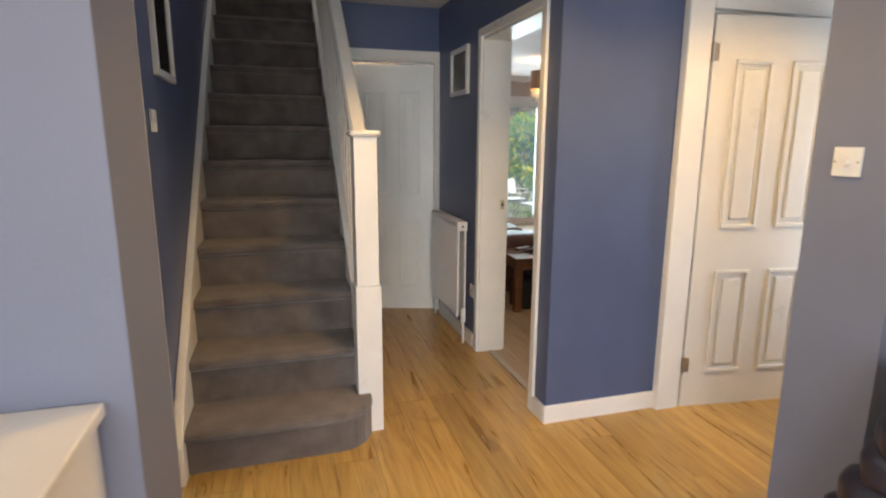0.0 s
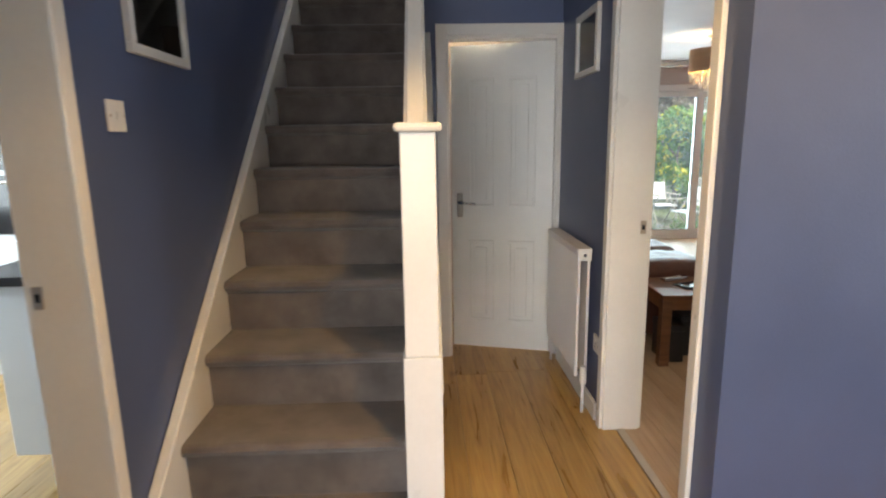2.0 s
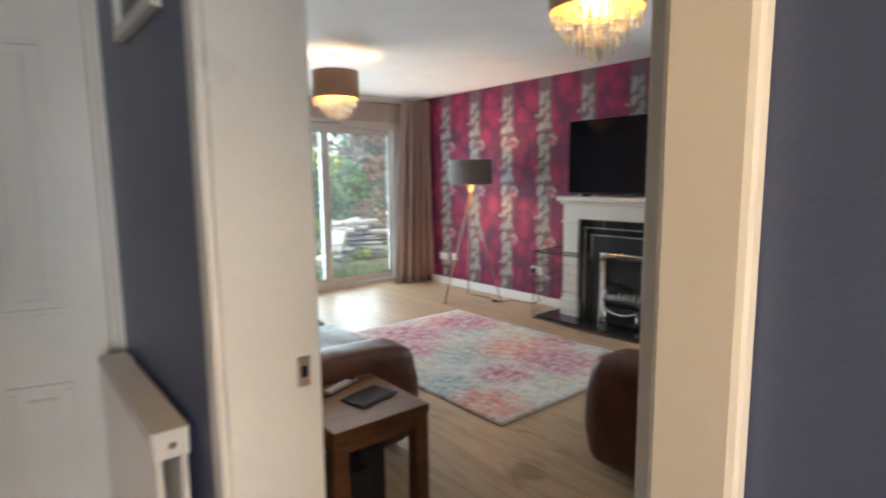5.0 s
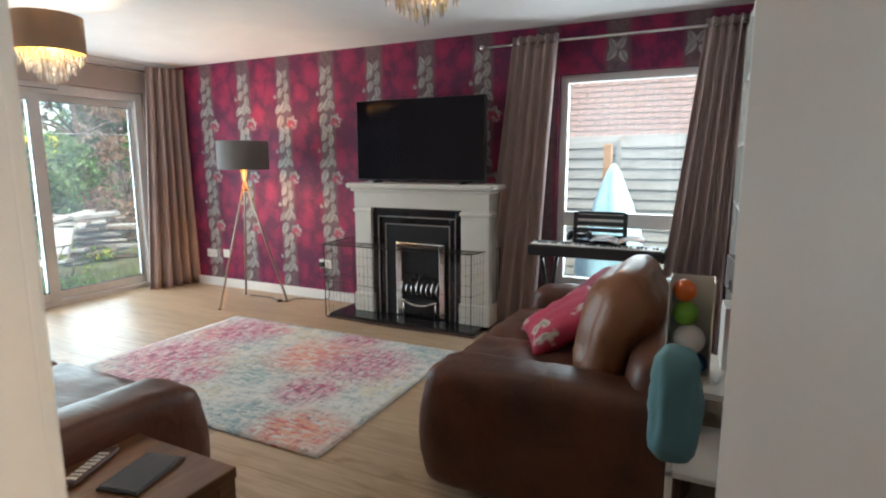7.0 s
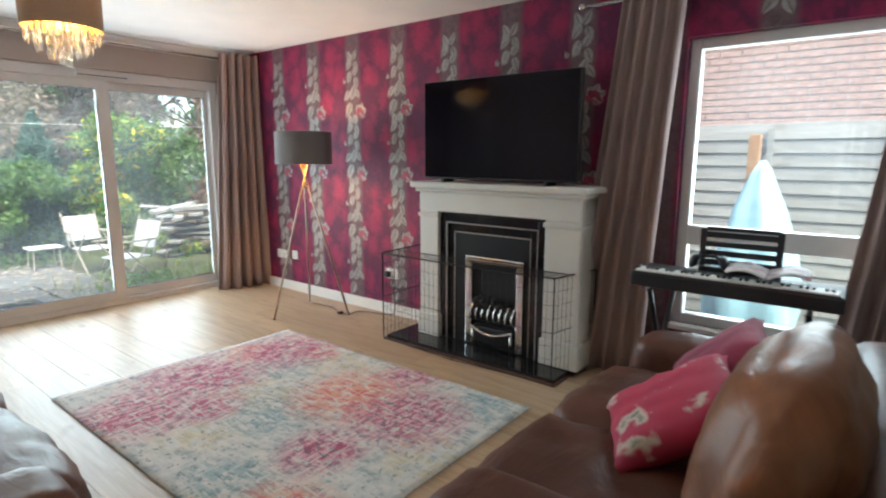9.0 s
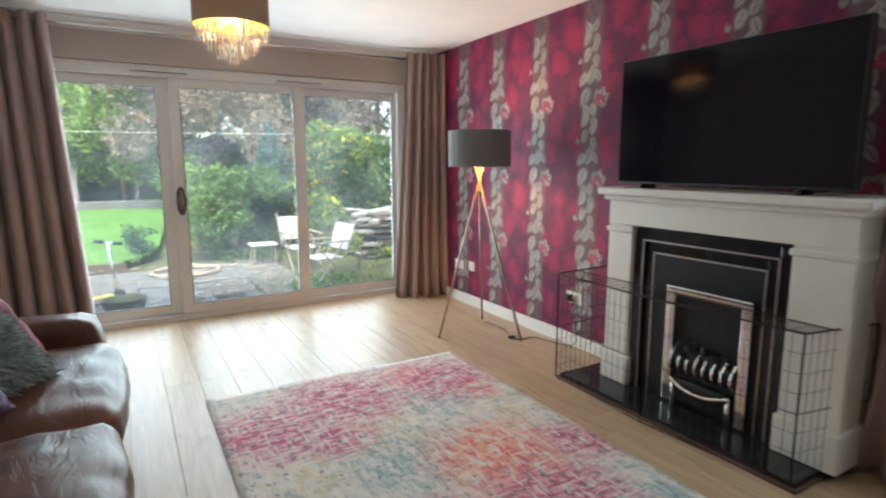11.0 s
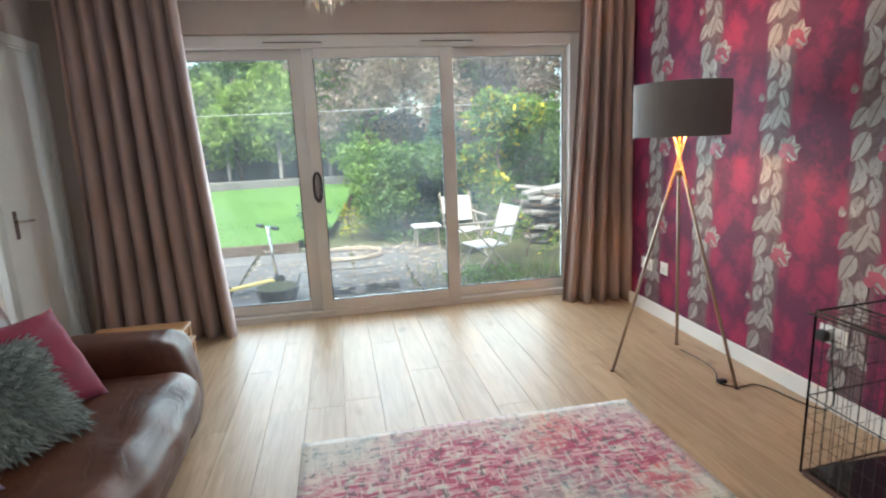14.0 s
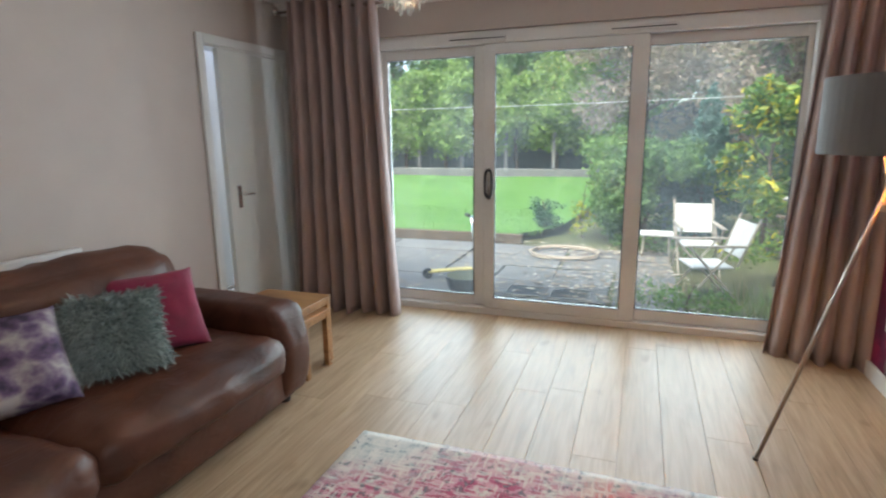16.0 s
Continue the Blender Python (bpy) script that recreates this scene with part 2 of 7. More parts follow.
def abstract_rug(name):
    """Cream pile with patches of faded dye, broken up by short woven strokes in both directions."""
    m, n, l, b = nodes_of(name, 0.9, 0.0, 0.2)
    co = n.new("ShaderNodeTexCoord").outputs["Object"]
    vec = mix_col(n, l, 0.015, co, noise_tex(n, l, co, 6.0, 3).outputs["Color"])
    edge = mix_col(n, l, 0.16, co, noise_tex(n, l, co, 3.2, 4, 0.65).outputs["Color"])
    sx = noise_tex(n, l, mapped(n, l, vec, (12.0, 36.0, 1.0)), 1.0, 2, 0.55).outputs[0]
    sy = noise_tex(n, l, mapped(n, l, vec, (36.0, 12.0, 1.0), (3, 7, 0)), 1.0, 2, 0.55).outputs[0]
    speck = noise_tex(n, l, mapped(n, l, vec, (30.0, 22.0, 1.0), (9, 2, 0)), 1.0, 3, 0.65).outputs[0]
    base = ramp(n, [(0.36, (0.28, 0.34, 0.34)), (0.47, (0.52, 0.52, 0.48)), (0.62, (0.64, 0.61, 0.54))])
    l.new(noise_tex(n, l, mapped(n, l, vec, (13, 10, 1)), 1.0, 5, 0.65).outputs[0], base.inputs[0])

    def span(value, lo, hi):
        r = n.new("ShaderNodeMapRange")
        r.inputs["From Min"].default_value, r.inputs["From Max"].default_value = lo, hi
        l.new(value, r.inputs["Value"])
        return r.outputs[0]

    def patches(kind):
        total = None
        for k, px, py, reach in RUG_PATCHES:
            if k != kind:
                continue
            d = n.new("ShaderNodeVectorMath")
            d.operation = "DISTANCE"
            l.new(edge, d.inputs[0])
            d.inputs[1].default_value = (px * 0.84 + 0.08, py * 0.84 + 0.08, 0.08)
            v = span(d.outputs["Value"], reach, reach * 0.35)
            total = v if total is None else math_node(n, l, "MAXIMUM", total, v)
        return total

    def layer(under, where, stroke, lo, hi, strength, col):
        s = span(stroke, lo, hi)
        return mix_col(n, l, math_node(n, l, "MULTIPLY", math_node(n, l, "MULTIPLY", s, strength), where), under, col)

    teal, gold, coral, pink = (patches(k) for k in ("teal", "gold", "coral", "pink"))
    blot = noise_tex(n, l, mapped(n, l, vec, (15.0, 11.0, 1.0), (5, 1, 0)), 1.0, 3, 0.6).outputs[0]
    lines_x = noise_tex(n, l, mapped(n, l, vec, (9.0, 56.0, 1.0), (1, 3, 0)), 1.0, 1, 0.5).outputs[0]
    lines_y = noise_tex(n, l, mapped(n, l, vec, (56.0, 9.0, 1.0), (6, 4, 0)), 1.0, 1, 0.5).outputs[0]
    c = layer(base.outputs[0], teal, blot, 0.42, 0.52, 0.75, (0.27, 0.38, 0.38))
    c = layer(c, teal, sy, 0.52, 0.56, 0.7, (0.15, 0.26, 0.28))
    c = layer(c, gold, blot, 0.44, 0.54, 0.6, (0.52, 0.43, 0.22))
    c = layer(c, coral, blot, 0.36, 0.48, 0.85, (0.66, 0.26, 0.15))
    c = layer(c, coral, sy, 0.53, 0.57, 0.8, (0.58, 0.09, 0.09))
    c = layer(c, pink, blot, 0.38, 0.48, 0.8, (0.56, 0.2, 0.27))
    c = layer(c, pink, sx, 0.5, 0.54, 0.85, (0.38, 0.04, 0.11))
    c = layer(c, pink, speck, 0.54, 0.58, 0.75, (0.16, 0.05, 0.08))
    c = mix_col(n, l, math_node(n, l, "MULTIPLY", span(speck, 0.6, 0.63), 0.7), c, (0.11, 0.15, 0.17))
    c = mix_col(n, l, math_node(n, l, "MULTIPLY", span(math_node(n, l, "MAXIMUM", lines_x, lines_y), 0.6, 0.64), 0.6), c, (0.66, 0.62, 0.55))
    l.new(c, b.inputs["Base Color"])
    add_bump(n, l, b, noise_tex(n, l, co, 420.0, 2).outputs[0], 0.5, 0.004)
    b.inputs["Sheen Weight"].default_value = 0.2
    return m


blue_paint = plain("blue_grey_wall_paint", (0.078, 0.105, 0.2), 0.4, var=0.06, fine=160, bump=0.25)
grey_paint = plain("grey_wall_paint", (0.17, 0.185, 0.25), 0.55, var=0.05, fine=160, bump=0.25)
beige_paint = plain("beige_wall_paint", (0.5, 0.42, 0.37), 0.6, var=0.05, fine=160, bump=0.25)
white_paint = plain("white_gloss_woodwork", (0.74, 0.73, 0.69), 0.3, var=0.05, fine=60, bump=0.08)
door_paint = plain("white_satin_door_paint", (0.72, 0.73, 0.7), 0.34, var=0.05, fine=120, bump=0.15)
ceiling_paint = plain("white_ceiling_paint", (0.78, 0.76, 0.73), 0.7, var=0.04, fine=140, bump=0.2)
kitchen_paint = plain("white_kitchen_gloss", (0.75, 0.79, 0.8), 0.2, var=0.03)
kitchen_wall = plain("kitchen_wall_paint", (0.7, 0.72, 0.7), 0.6, var=0.03)
upvc = plain("white_plastic_frame", (0.72, 0.7, 0.67), 0.32, var=0.06, fine=50, bump=0.05)
carpet = plain("grey_stair_carpet", (0.165, 0.138, 0.12), 0.95, var=0.3, scale=7, fine=330, bump=0.8, dist=0.005, spec=0.1, sheen=0.3)
hall_oak = wood("golden_oak_laminate", (0.3, 0.17, 0.042), (0.47, 0.285, 0.08), (0.58, 0.39, 0.125), 0.3)
living_oak = wood("pale_oak_floorboards", (0.34, 0.23, 0.135), (0.45, 0.32, 0.2), (0.54, 0.4, 0.265), 0.41, vary=0.14, bump=0.06)
table_oak = wood("honey_oak", (0.22, 0.1, 0.035), (0.38, 0.19, 0.075), (0.5, 0.28, 0.12), 0.36, "X", 12, 0.1)
dark_oak = wood("dark_oak", (0.075, 0.03, 0.012), (0.15, 0.062, 0.025), (0.22, 0.1, 0.045), 0.36, "X", 12, 0.1)
brown_leather = leather("brown_leather", (0.05, 0.017, 0.01), (0.125, 0.043, 0.022))
tan_leather = leather("tan_leather", (0.14, 0.05, 0.02), (0.27, 0.115, 0.055))
curtain_cloth = plain("taupe_curtain_cloth", (0.385, 0.275, 0.247), 0.75, var=0.12, scale=2.5, fine=400, bump=0.4, sheen=0.25)
paper = wallpaper("crimson_banded_wallpaper", BAND_Y, BAND)
leaf_print = island_tones("silver_leaf_print", [(0.0, (0.24, 0.215, 0.2)), (0.5, (0.32, 0.29, 0.27)), (1.0, (0.4, 0.365, 0.34))], 0.5)
rose_print = island_tones("rose_flower_print", [(0.0, (0.3, 0.03, 0.07)), (1.0, (0.42, 0.07, 0.11))], 0.45)
rug_mat = abstract_rug("abstract_rug_pile")
stone_white = plain("cream_fire_surround", (0.68, 0.65, 0.58), 0.4, var=0.05, fine=70)
granite = plain("black_granite", (0.018, 0.018, 0.02), 0.08, var=0.5, fine=240, bump=0.0)
slate_brown = plain("brown_hearth_edge", (0.1, 0.055, 0.045), 0.25, var=0.2)
black_iron = plain("black_iron", (0.015, 0.015, 0.016), 0.4, 0.4, var=0.2)
inlay = plain("silver_inlay", (0.45, 0.43, 0.4), 0.3, 0.8)
chrome = plain("polished_chrome", (0.75, 0.74, 0.72), 0.14, 1.0, var=0.04, bump=0.0)
brass = plain("brushed_metal", (0.5, 0.44, 0.36), 0.3, 0.9, var=0.08)
coal = plain("coal", (0.02, 0.019, 0.018), 0.75, var=0.5, scale=30, bump=0.8, dist=0.01)
screen = plain("black_screen_glass", (0.004, 0.003, 0.006), 0.09, var=0.05, bump=0.0, spec=0.22)
black_plastic = plain("black_plastic", (0.02, 0.02, 0.022), 0.4, var=0.2)
white_plastic = plain("white_plastic", (0.74, 0.73, 0.69), 0.35, var=0.04)
shade_grey = plain("grey_fabric_lampshade", (0.19, 0.18, 0.175), 0.85, var=0.08, fine=500, bump=0.4)
shade_lining = plain("gold_shade_lining", (0.7, 0.42, 0.12), 0.35, 0.3, var=0.05)
shade_tan = plain("tan_fabric_lampshade", (0.46, 0.31, 0.2), 0.8, var=0.08, fine=500, bump=0.3)
fabric_nodes, fabric_links = shade_tan.node_tree.nodes, shade_tan.node_tree.links
fabric_through, fabric_mix = fabric_nodes.new("ShaderNodeBsdfTranslucent"), fabric_nodes.new("ShaderNodeMixShader")
fabric_through.inputs[0].default_value = (0.75, 0.52, 0.34, 1)
fabric_mix.inputs[0].default_value = 0.22
fabric_links.new(fabric_nodes["Principled BSDF"].outputs[0], fabric_mix.inputs[1])
fabric_links.new(fabric_through.outputs[0], fabric_mix.inputs[2])
fabric_links.new(fabric_mix.outputs[0], fabric_nodes["Material Output"].inputs[0])
crystal, cn, cl, cb = nodes_of("crystal_drops", 0.08)
cb.inputs["Base Color"].default_value = (0.9, 0.87, 0.8, 1)
cb.inputs["Transmission Weight"].default_value = 0.55
cb.inputs["IOR"].default_value = 1.5
pane_glass = glass("window_glass")
# a faint translucent veil in the panes imitates the hazy glare over the garden
pn, pl = pane_glass.node_tree.nodes, pane_glass.node_tree.links
haze, haze_mix = pn.new("ShaderNodeBsdfTranslucent"), pn.new("ShaderNodeMixShader")
haze.inputs[0].default_value = (0.8, 0.86, 0.88, 1)
haze_co = pn.new("ShaderNodeTexCoord").outputs["Object"]
haze_fac = ramp(pn, [(0.35, (0.004, 0.004, 0.004)), (0.75, (0.02, 0.02, 0.02))])
pl.new(noise_tex(pn, pl, haze_co, 1.6, 4).outputs[0], haze_fac.inputs[0])
pl.new(haze_fac.outputs[0], haze_mix.inputs[0])
pl.new(pn["Mix Shader"].outputs[0], haze_mix.inputs[1])
pl.new(haze.outputs[0], haze_mix.inputs[2])
pl.new(haze_mix.outputs[0], pn["Material Output"].inputs[0])
picture_glass = glass("picture_glass")
tripod_metal = plain("copper_steel_tripod", (0.48, 0.38, 0.31), 0.3, 0.9, var=0.1)
red_cloth = plain("crimson_velvet", (0.24, 0.012, 0.05), 0.8, var=0.25, scale=9, fine=300, bump=0.4, sheen=0.1)
fur_cloth = island_tones("grey_green_shaggy_fur", [(0.0, (0.24, 0.29, 0.27)), (0.5, (0.38, 0.44, 0.415)), (1.0, (0.5, 0.56, 0.53))], 0.8)
radiator_white = plain("white_enamel", (0.7, 0.68, 0.66), 0.35, var=0.03)
lamp_glow = glow("lit_bulb", (1.0, 0.78, 0.45), 4.5)


# ---- building helpers ----
def mesh_of(name, bm, material, smooth=False):
    me = bpy.data.meshes.new(name)
    bm.normal_update()
    bm.to_mesh(me)
    bm.free()
    for m in (material if isinstance(material, (list, tuple)) else [material]):
        me.materials.append(m)
    if smooth:
        me.shade_smooth()
    return me


def part(name, bm, material, parent=None, label="", smooth=False):
    ob = new(name, mesh_of(name, bm, material, smooth))
    if parent is not None:
        ob.parent = parent
    if label:
        ob["label"] = label
    return ob


def thing(name, m, label, category, group="", kind=""):
    ob = new(name)
    ob.empty_display_size = 0.1
    ob.matrix_world = m
    return tagged(ob, label, category, group, kind)


def box(bm, x0, x1, y0, y1, z0, z1, bev=0.0, seg=2):
    vs = [bm.verts.new((x, y, z)) for z in (z0, z1) for x, y in ((x0, y0), (x1, y0), (x1, y1), (x0, y1))]
    fs = [bm.faces.new([vs[i] for i in f]) for f in ((3, 2, 1, 0), (4, 5, 6, 7), (0, 1, 5, 4), (1, 2, 6, 5), (2, 3, 7, 6), (3, 0, 4, 7))]
    if bev:
        es = list({e for f in fs for e in f.edges})
        bmesh.ops.bevel(bm, geom=es, offset=bev, segments=seg, affect="EDGES", profile=0.5)
    return bm


def boxes(*rows, bev=0.0):
    bm = bmesh.new()
    for r in rows:
        box(bm, *r, bev=bev)
    return bm


def rod(bm, a, b, r0, r1=None, n=10, caps=True):
    a, b = Vector(a), Vector(b)
    d = b - a
    q = d.to_track_quat("Z", "Y").to_matrix().to_4x4()
    bmesh.ops.create_cone(bm, cap_ends=caps, segments=n, radius1=r0, radius2=r0 if r1 is None else r1, depth=d.length,
                          matrix=Matrix.Translation((a + b) / 2) @ q)
    return bm


def pillow(bm, sx, sy, sz, r, bulge=0.0, n=8, wrinkle=0.0, m=None, seed=0.0):
    """A rounded box of those full sizes round the origin, swollen at the middle of each face, with soft uneven creases."""
    m = m or Matrix()
    h = Vector((sx / 2, sy / 2, sz / 2))
    rr = min(r, sx / 2, sy / 2, sz / 2)
    inner = Vector((h.x - rr, h.y - rr, h.z - rr))
    made = {}

    def vert(u):
        key = tuple(round(c, 5) for c in u)
        if key in made:
            return made[key]
        p = Vector((u[0] * h.x, u[1] * h.y, u[2] * h.z))
        c = Vector([max(-inner[i], min(inner[i], p[i])) for i in range(3)])
        d = p - c
        nrm = d.normalized() if d.length > 1e-6 else Vector((0, 0, 1))
        q = c + nrm * rr if d.length > 1e-6 else p
        if bulge:
            for i in range(3):
                j, k = (i + 1) % 3, (i + 2) % 3
                if abs(u[i]) > 0.999:
                    q[i] += math.copysign(bulge * (1 - u[j] ** 2) * (1 - u[k] ** 2), u[i])
        if wrinkle:
            q += nrm * wrinkle * (noise.noise(q * 9 + Vector((seed, seed * 2, 0))) + 0.5 * noise.noise(q * 26 + Vector((0, seed, 3))))
        made[key] = bm.verts.new(m @ q)
        return made[key]

    g = [-1 + 2 * i / n for i in range(n + 1)]
    if rr < 0.3 * min(h):
        k = 1 - rr / max(h)
        g = sorted(set([-1, 1] + [x * k for x in g]))
    for ax in range(3):
        for s in (-1, 1):
            for i in range(len(g) - 1):
                for j in range(len(g) - 1):
                    quad = []
                    for a, b in ((g[i], g[j]), (g[i + 1], g[j]), (g[i + 1], g[j + 1]), (g[i], g[j + 1])):
                        u = [0, 0, 0]
                        u[ax], u[(ax + 1) % 3], u[(ax + 2) % 3] = s, a, b
                        quad.append(vert(u))
                    if s < 0:
                        quad.reverse()
                    if len(set(quad)) == 4:
                        bm.faces.new(quad)
    return bm


def outline_slab(bm, pts, lo, hi, axis="x"):
    """An outline in two axes, given thickness along the third."""
    order = {"x": lambda p, t: (t, p[0], p[1]), "y": lambda p, t: (p[0], t, p[1]), "z": lambda p, t: (p[0], p[1], t)}[axis]
    a = [bm.verts.new(order(p, lo)) for p in pts]
    b = [bm.verts.new(order(p, hi)) for p in pts]
    bm.faces.new(a)
    bm.faces.new(b[::-1])
    for i in range(len(pts)):
        j = (i + 1) % len(pts)
        bm.faces.new((a[j], a[i], b[i], b[j]))
    bmesh.ops.recalc_face_normals(bm, faces=bm.faces)
    return bm


def curve_tube(name, points, radius, material, parent=None, label="", closed=False):
    cu = bpy.data.curves.new(name, "CURVE")
    cu.dimensions, cu.bevel_depth, cu.bevel_resolution, cu.resolution_u = "3D", radius, 2, 6
    sp = cu.splines.new("NURBS")
    sp.points.add(len(points) - 1)
    for p, c in zip(sp.points, points):
        p.co = (*c, 1)
    sp.use_endpoint_u, sp.order_u, sp.use_cyclic_u = not closed, 4, closed
    tmp = bpy.data.objects.new(name, cu)
    me = bpy.data.meshes.new_from_object(tmp)
    bpy.data.objects.remove(tmp)
    bpy.data.curves.remove(cu)
    me.materials.append(material)
    me.shade_smooth()
    ob = new(name, me)
    if parent is not None:
        ob.parent = parent
    if label:
        ob["label"] = label
    return ob


def structure(name, bm, material, label, category):
    return tagged(part(name, bm, material), label, category, kind="structure")


# ---- walls, floors and ceilings ----
ZC = 2.38
LIV_X0, LIV_X1, LIV_Y0, LIV_Y1 = 1.85, 5.885, 2.87, 8.78

structure("wall_hall_left", boxes((-0.14, 0, 1.88, 1.95, 0, 5.0), (-0.14, 0, 2.77, 6.8, 0, 5.0), (-0.14, 0, 1.95, 2.77, 2.05, 5.0)), blue_paint,
          "dark blue-grey painted wall beside the carpeted staircase", "wall")
structure("wall_hall_right", boxes((1.69, 1.85, 2.81, 2.971, 0, 2.6), (1.69, 1.85, 3.80, 7.885, 0, 2.6), (1.69, 1.85, 8.725, 8.78, 0, 2.6), (1.69, 1.85, 7.885, 8.725, 1.99, 2.6), (1.69, 1.85, 2.971, 3.80, 2.02, 2.6)),
          blue_paint, "dark blue-grey painted wall between hall and living room", "wall")
structure("wall_living_left", boxes((1.851, 1.857, 3.87, 7.90, 0, ZC), (1.851, 1.857, 8.75, 8.84, 0, ZC), (1.851, 1.857, 7.90, 8.75, 1.99, ZC), (1.851, 1.857, 2.88, 3.87, 2.09, ZC)),
          beige_paint, "plain beige painted living room wall", "wall")
structure("wall_cupboard", boxes((1.85, 2.43, 2.81, 2.87, 0, 2.6), (3.22, 6.1, 2.81, 2.87, 0, 2.6), (2.43, 3.22, 2.81, 2.87, 2.02, 2.6)), blue_paint,
          "pale blue-grey painted wall around a cupboard door", "wall")
structure("wall_living_back", boxes((1.857, 5.884, 2.871, 2.88, 0, ZC)), beige_paint, "plain beige back wall of the living room", "wall")
structure("wall_hall_end", boxes((0.85, 0.995, 4.77, 4.87, 0, 2.6), (1.675, 1.69, 4.77, 4.87, 0, 2.6), (0.995, 1.675, 4.77, 4.87, 2.0, 2.6)), blue_paint,
          "dark blue-grey wall above the door at the end of the hall", "wall")
structure("wall_under_stairs", outline_slab(bmesh.new(), [(3.09, 0), (4.768, 0), (4.768, 1.93), (3.09, 0.5)], 0.848, 0.868, "x"), blue_paint,
          "dark blue-grey panelled wall below the staircase", "wall")
structure("wall_stairwell_side", boxes((0.93, 1.0, 4.87, 6.8, 0, 5.0), (0.93, 1.0, 2.0, 4.77, 2.6, 5.0), (0.93, 1.0, 4.77, 4.87, 2.6, 5.0)), blue_paint,
          "dark blue-grey wall at the side of the stairwell", "wall")
structure("wall_stairwell_end", boxes((-0.2, 1.0, 6.8, 6.9, 0, 5.0), (-0.2, 1.0, 1.9, 2.0, 2.6, 5.0)), blue_paint, "dark blue-grey wall at the top of the stairs", "wall")
structure("wall_cloakroom", boxes((1.0, 1.69, 6.3, 6.4, 0, 2.6)), beige_paint, "plain wall inside the small room behind the end door", "wall")
# added sky-lit white backdrop, which makes the side door's gap look bright
structure("wall_bright_backdrop", boxes((0.9, 1.0, 7.2, 9.3, 0, 2.3), (0.9, 1.69, 9.3, 9.4, 0, 2.3)), kitchen_wall, "white backdrop wall added to brighten the gap of the side door", "wall")
structure("wall_opening_left", boxes((-2.0, 0.197, 1.575, 1.88, 0, 2.6)), grey_paint, "grey painted pier beside the wide opening to the hall", "wall")
structure("wall_opening_right", boxes((2.073, 3.6, 1.575, 1.86, 0, 2.6)), grey_paint, "grey painted pier with a light switch", "wall")
structure("wall_opening_head", boxes((0.197, 2.073, 1.575, 1.86, 2.2, 2.6)), grey_paint, "grey beam over the wide opening to the hall", "wall")
structure("wall_entrance_back", boxes((-2.0, -1.0, -2.1, -2.0, 0, 2.6), (1.4, 3.6, -2.1, -2.0, 0, 2.6), (-1.0, 1.4, -2.1, -2.0, 0, 0.45), (-1.0, 1.4, -2.1, -2.0, 2.25, 2.6)),
          grey_paint, "grey wall behind with a wide window", "wall")
structure("wall_entrance_sides", boxes((-2.1, -2.0, -2.1, 1.88, 0, 2.6), (3.6, 3.7, -2.1, 1.95, 0, 2.6), (3.6, 3.7, 2.75, 2.81, 0, 2.6), (3.6, 3.7, 1.95, 2.75, 2.06, 2.6)), grey_paint, "grey painted side walls of the front room", "wall")
# feature wall with the side window
structure("wall_feature", boxes((5.885, 6.085, 4.36, 8.98, 0, 2.6), (5.885, 6.085, 2.81, 3.30, 0, 2.6), (5.885, 6.085, 3.30, 4.36, 2.02, 2.6), (5.885, 6.085, 3.30, 4.36, 0, 0.38)),
          paper, "crimson wallpapered wall with dark bands of silver leaves", "wall")
structure("wall_window", boxes((1.69, 2.595, 8.78, 8.98, 0, 2.6), (5.615, 5.885, 8.78, 8.98, 0, 2.6), (2.595, 5.615, 8.78, 8.98, 2.09, 2.6)), beige_paint,
          "beige painted wall around the patio doors", "wall")
# kitchen shell
structure("wall_kitchen", boxes((-3.4, -3.3, 1.88, 2.1, 0, 2.6), (-3.4, -3.3, 4.3, 6.0, 0, 2.6), (-3.4, -3.3, 2.1, 4.3, 0, 0.9), (-3.4, -3.3, 2.1, 4.3, 2.1, 2.6), (-3.4, -0.14, 5.3, 5.4, 0, 2.6), (-3.4, -2.0, 1.78, 1.88, 0, 2.6)),
          kitchen_wall, "plain white kitchen walls with a window", "wall")
structure("ceiling_living", boxes((1.69, 6.085, 2.81, 8.98, ZC, ZC + 0.12)), ceiling_paint, "smooth white living room ceiling", "ceiling")
structure("ceiling_hall", boxes((0.93, 1.69, 1.88, 6.4, ZC, ZC + 0.12), (1.69, 3.6, 1.88, 2.81, ZC, ZC + 0.12), (-0.0, 0.93, 1.88, 2.4, ZC, ZC + 0.12)), ceiling_paint, "white hall ceiling", "ceiling")
structure("ceiling_front_room", boxes((-2.1, 3.7, -2.1, 1.575, ZC + 0.03, ZC + 0.15)), ceiling_paint, "white front room ceiling", "ceiling")
structure("ceiling_kitchen", boxes((-3.4, -0.14, 1.88, 5.4, ZC + 0.02, ZC + 0.14)), ceiling_paint, "white kitchen ceiling", "ceiling")
structure("ceiling_landing", boxes((-0.2, 1.0, 1.9, 6.9, 5.0, 5.1)), ceiling_paint, "white ceiling above the stairwell", "ceiling")
structure("landing_floor", boxes((0.0, 0.93, 5.86, 6.8, 2.36, 2.55)), carpet, "grey carpeted landing floor at the top of the stairs", "floor")


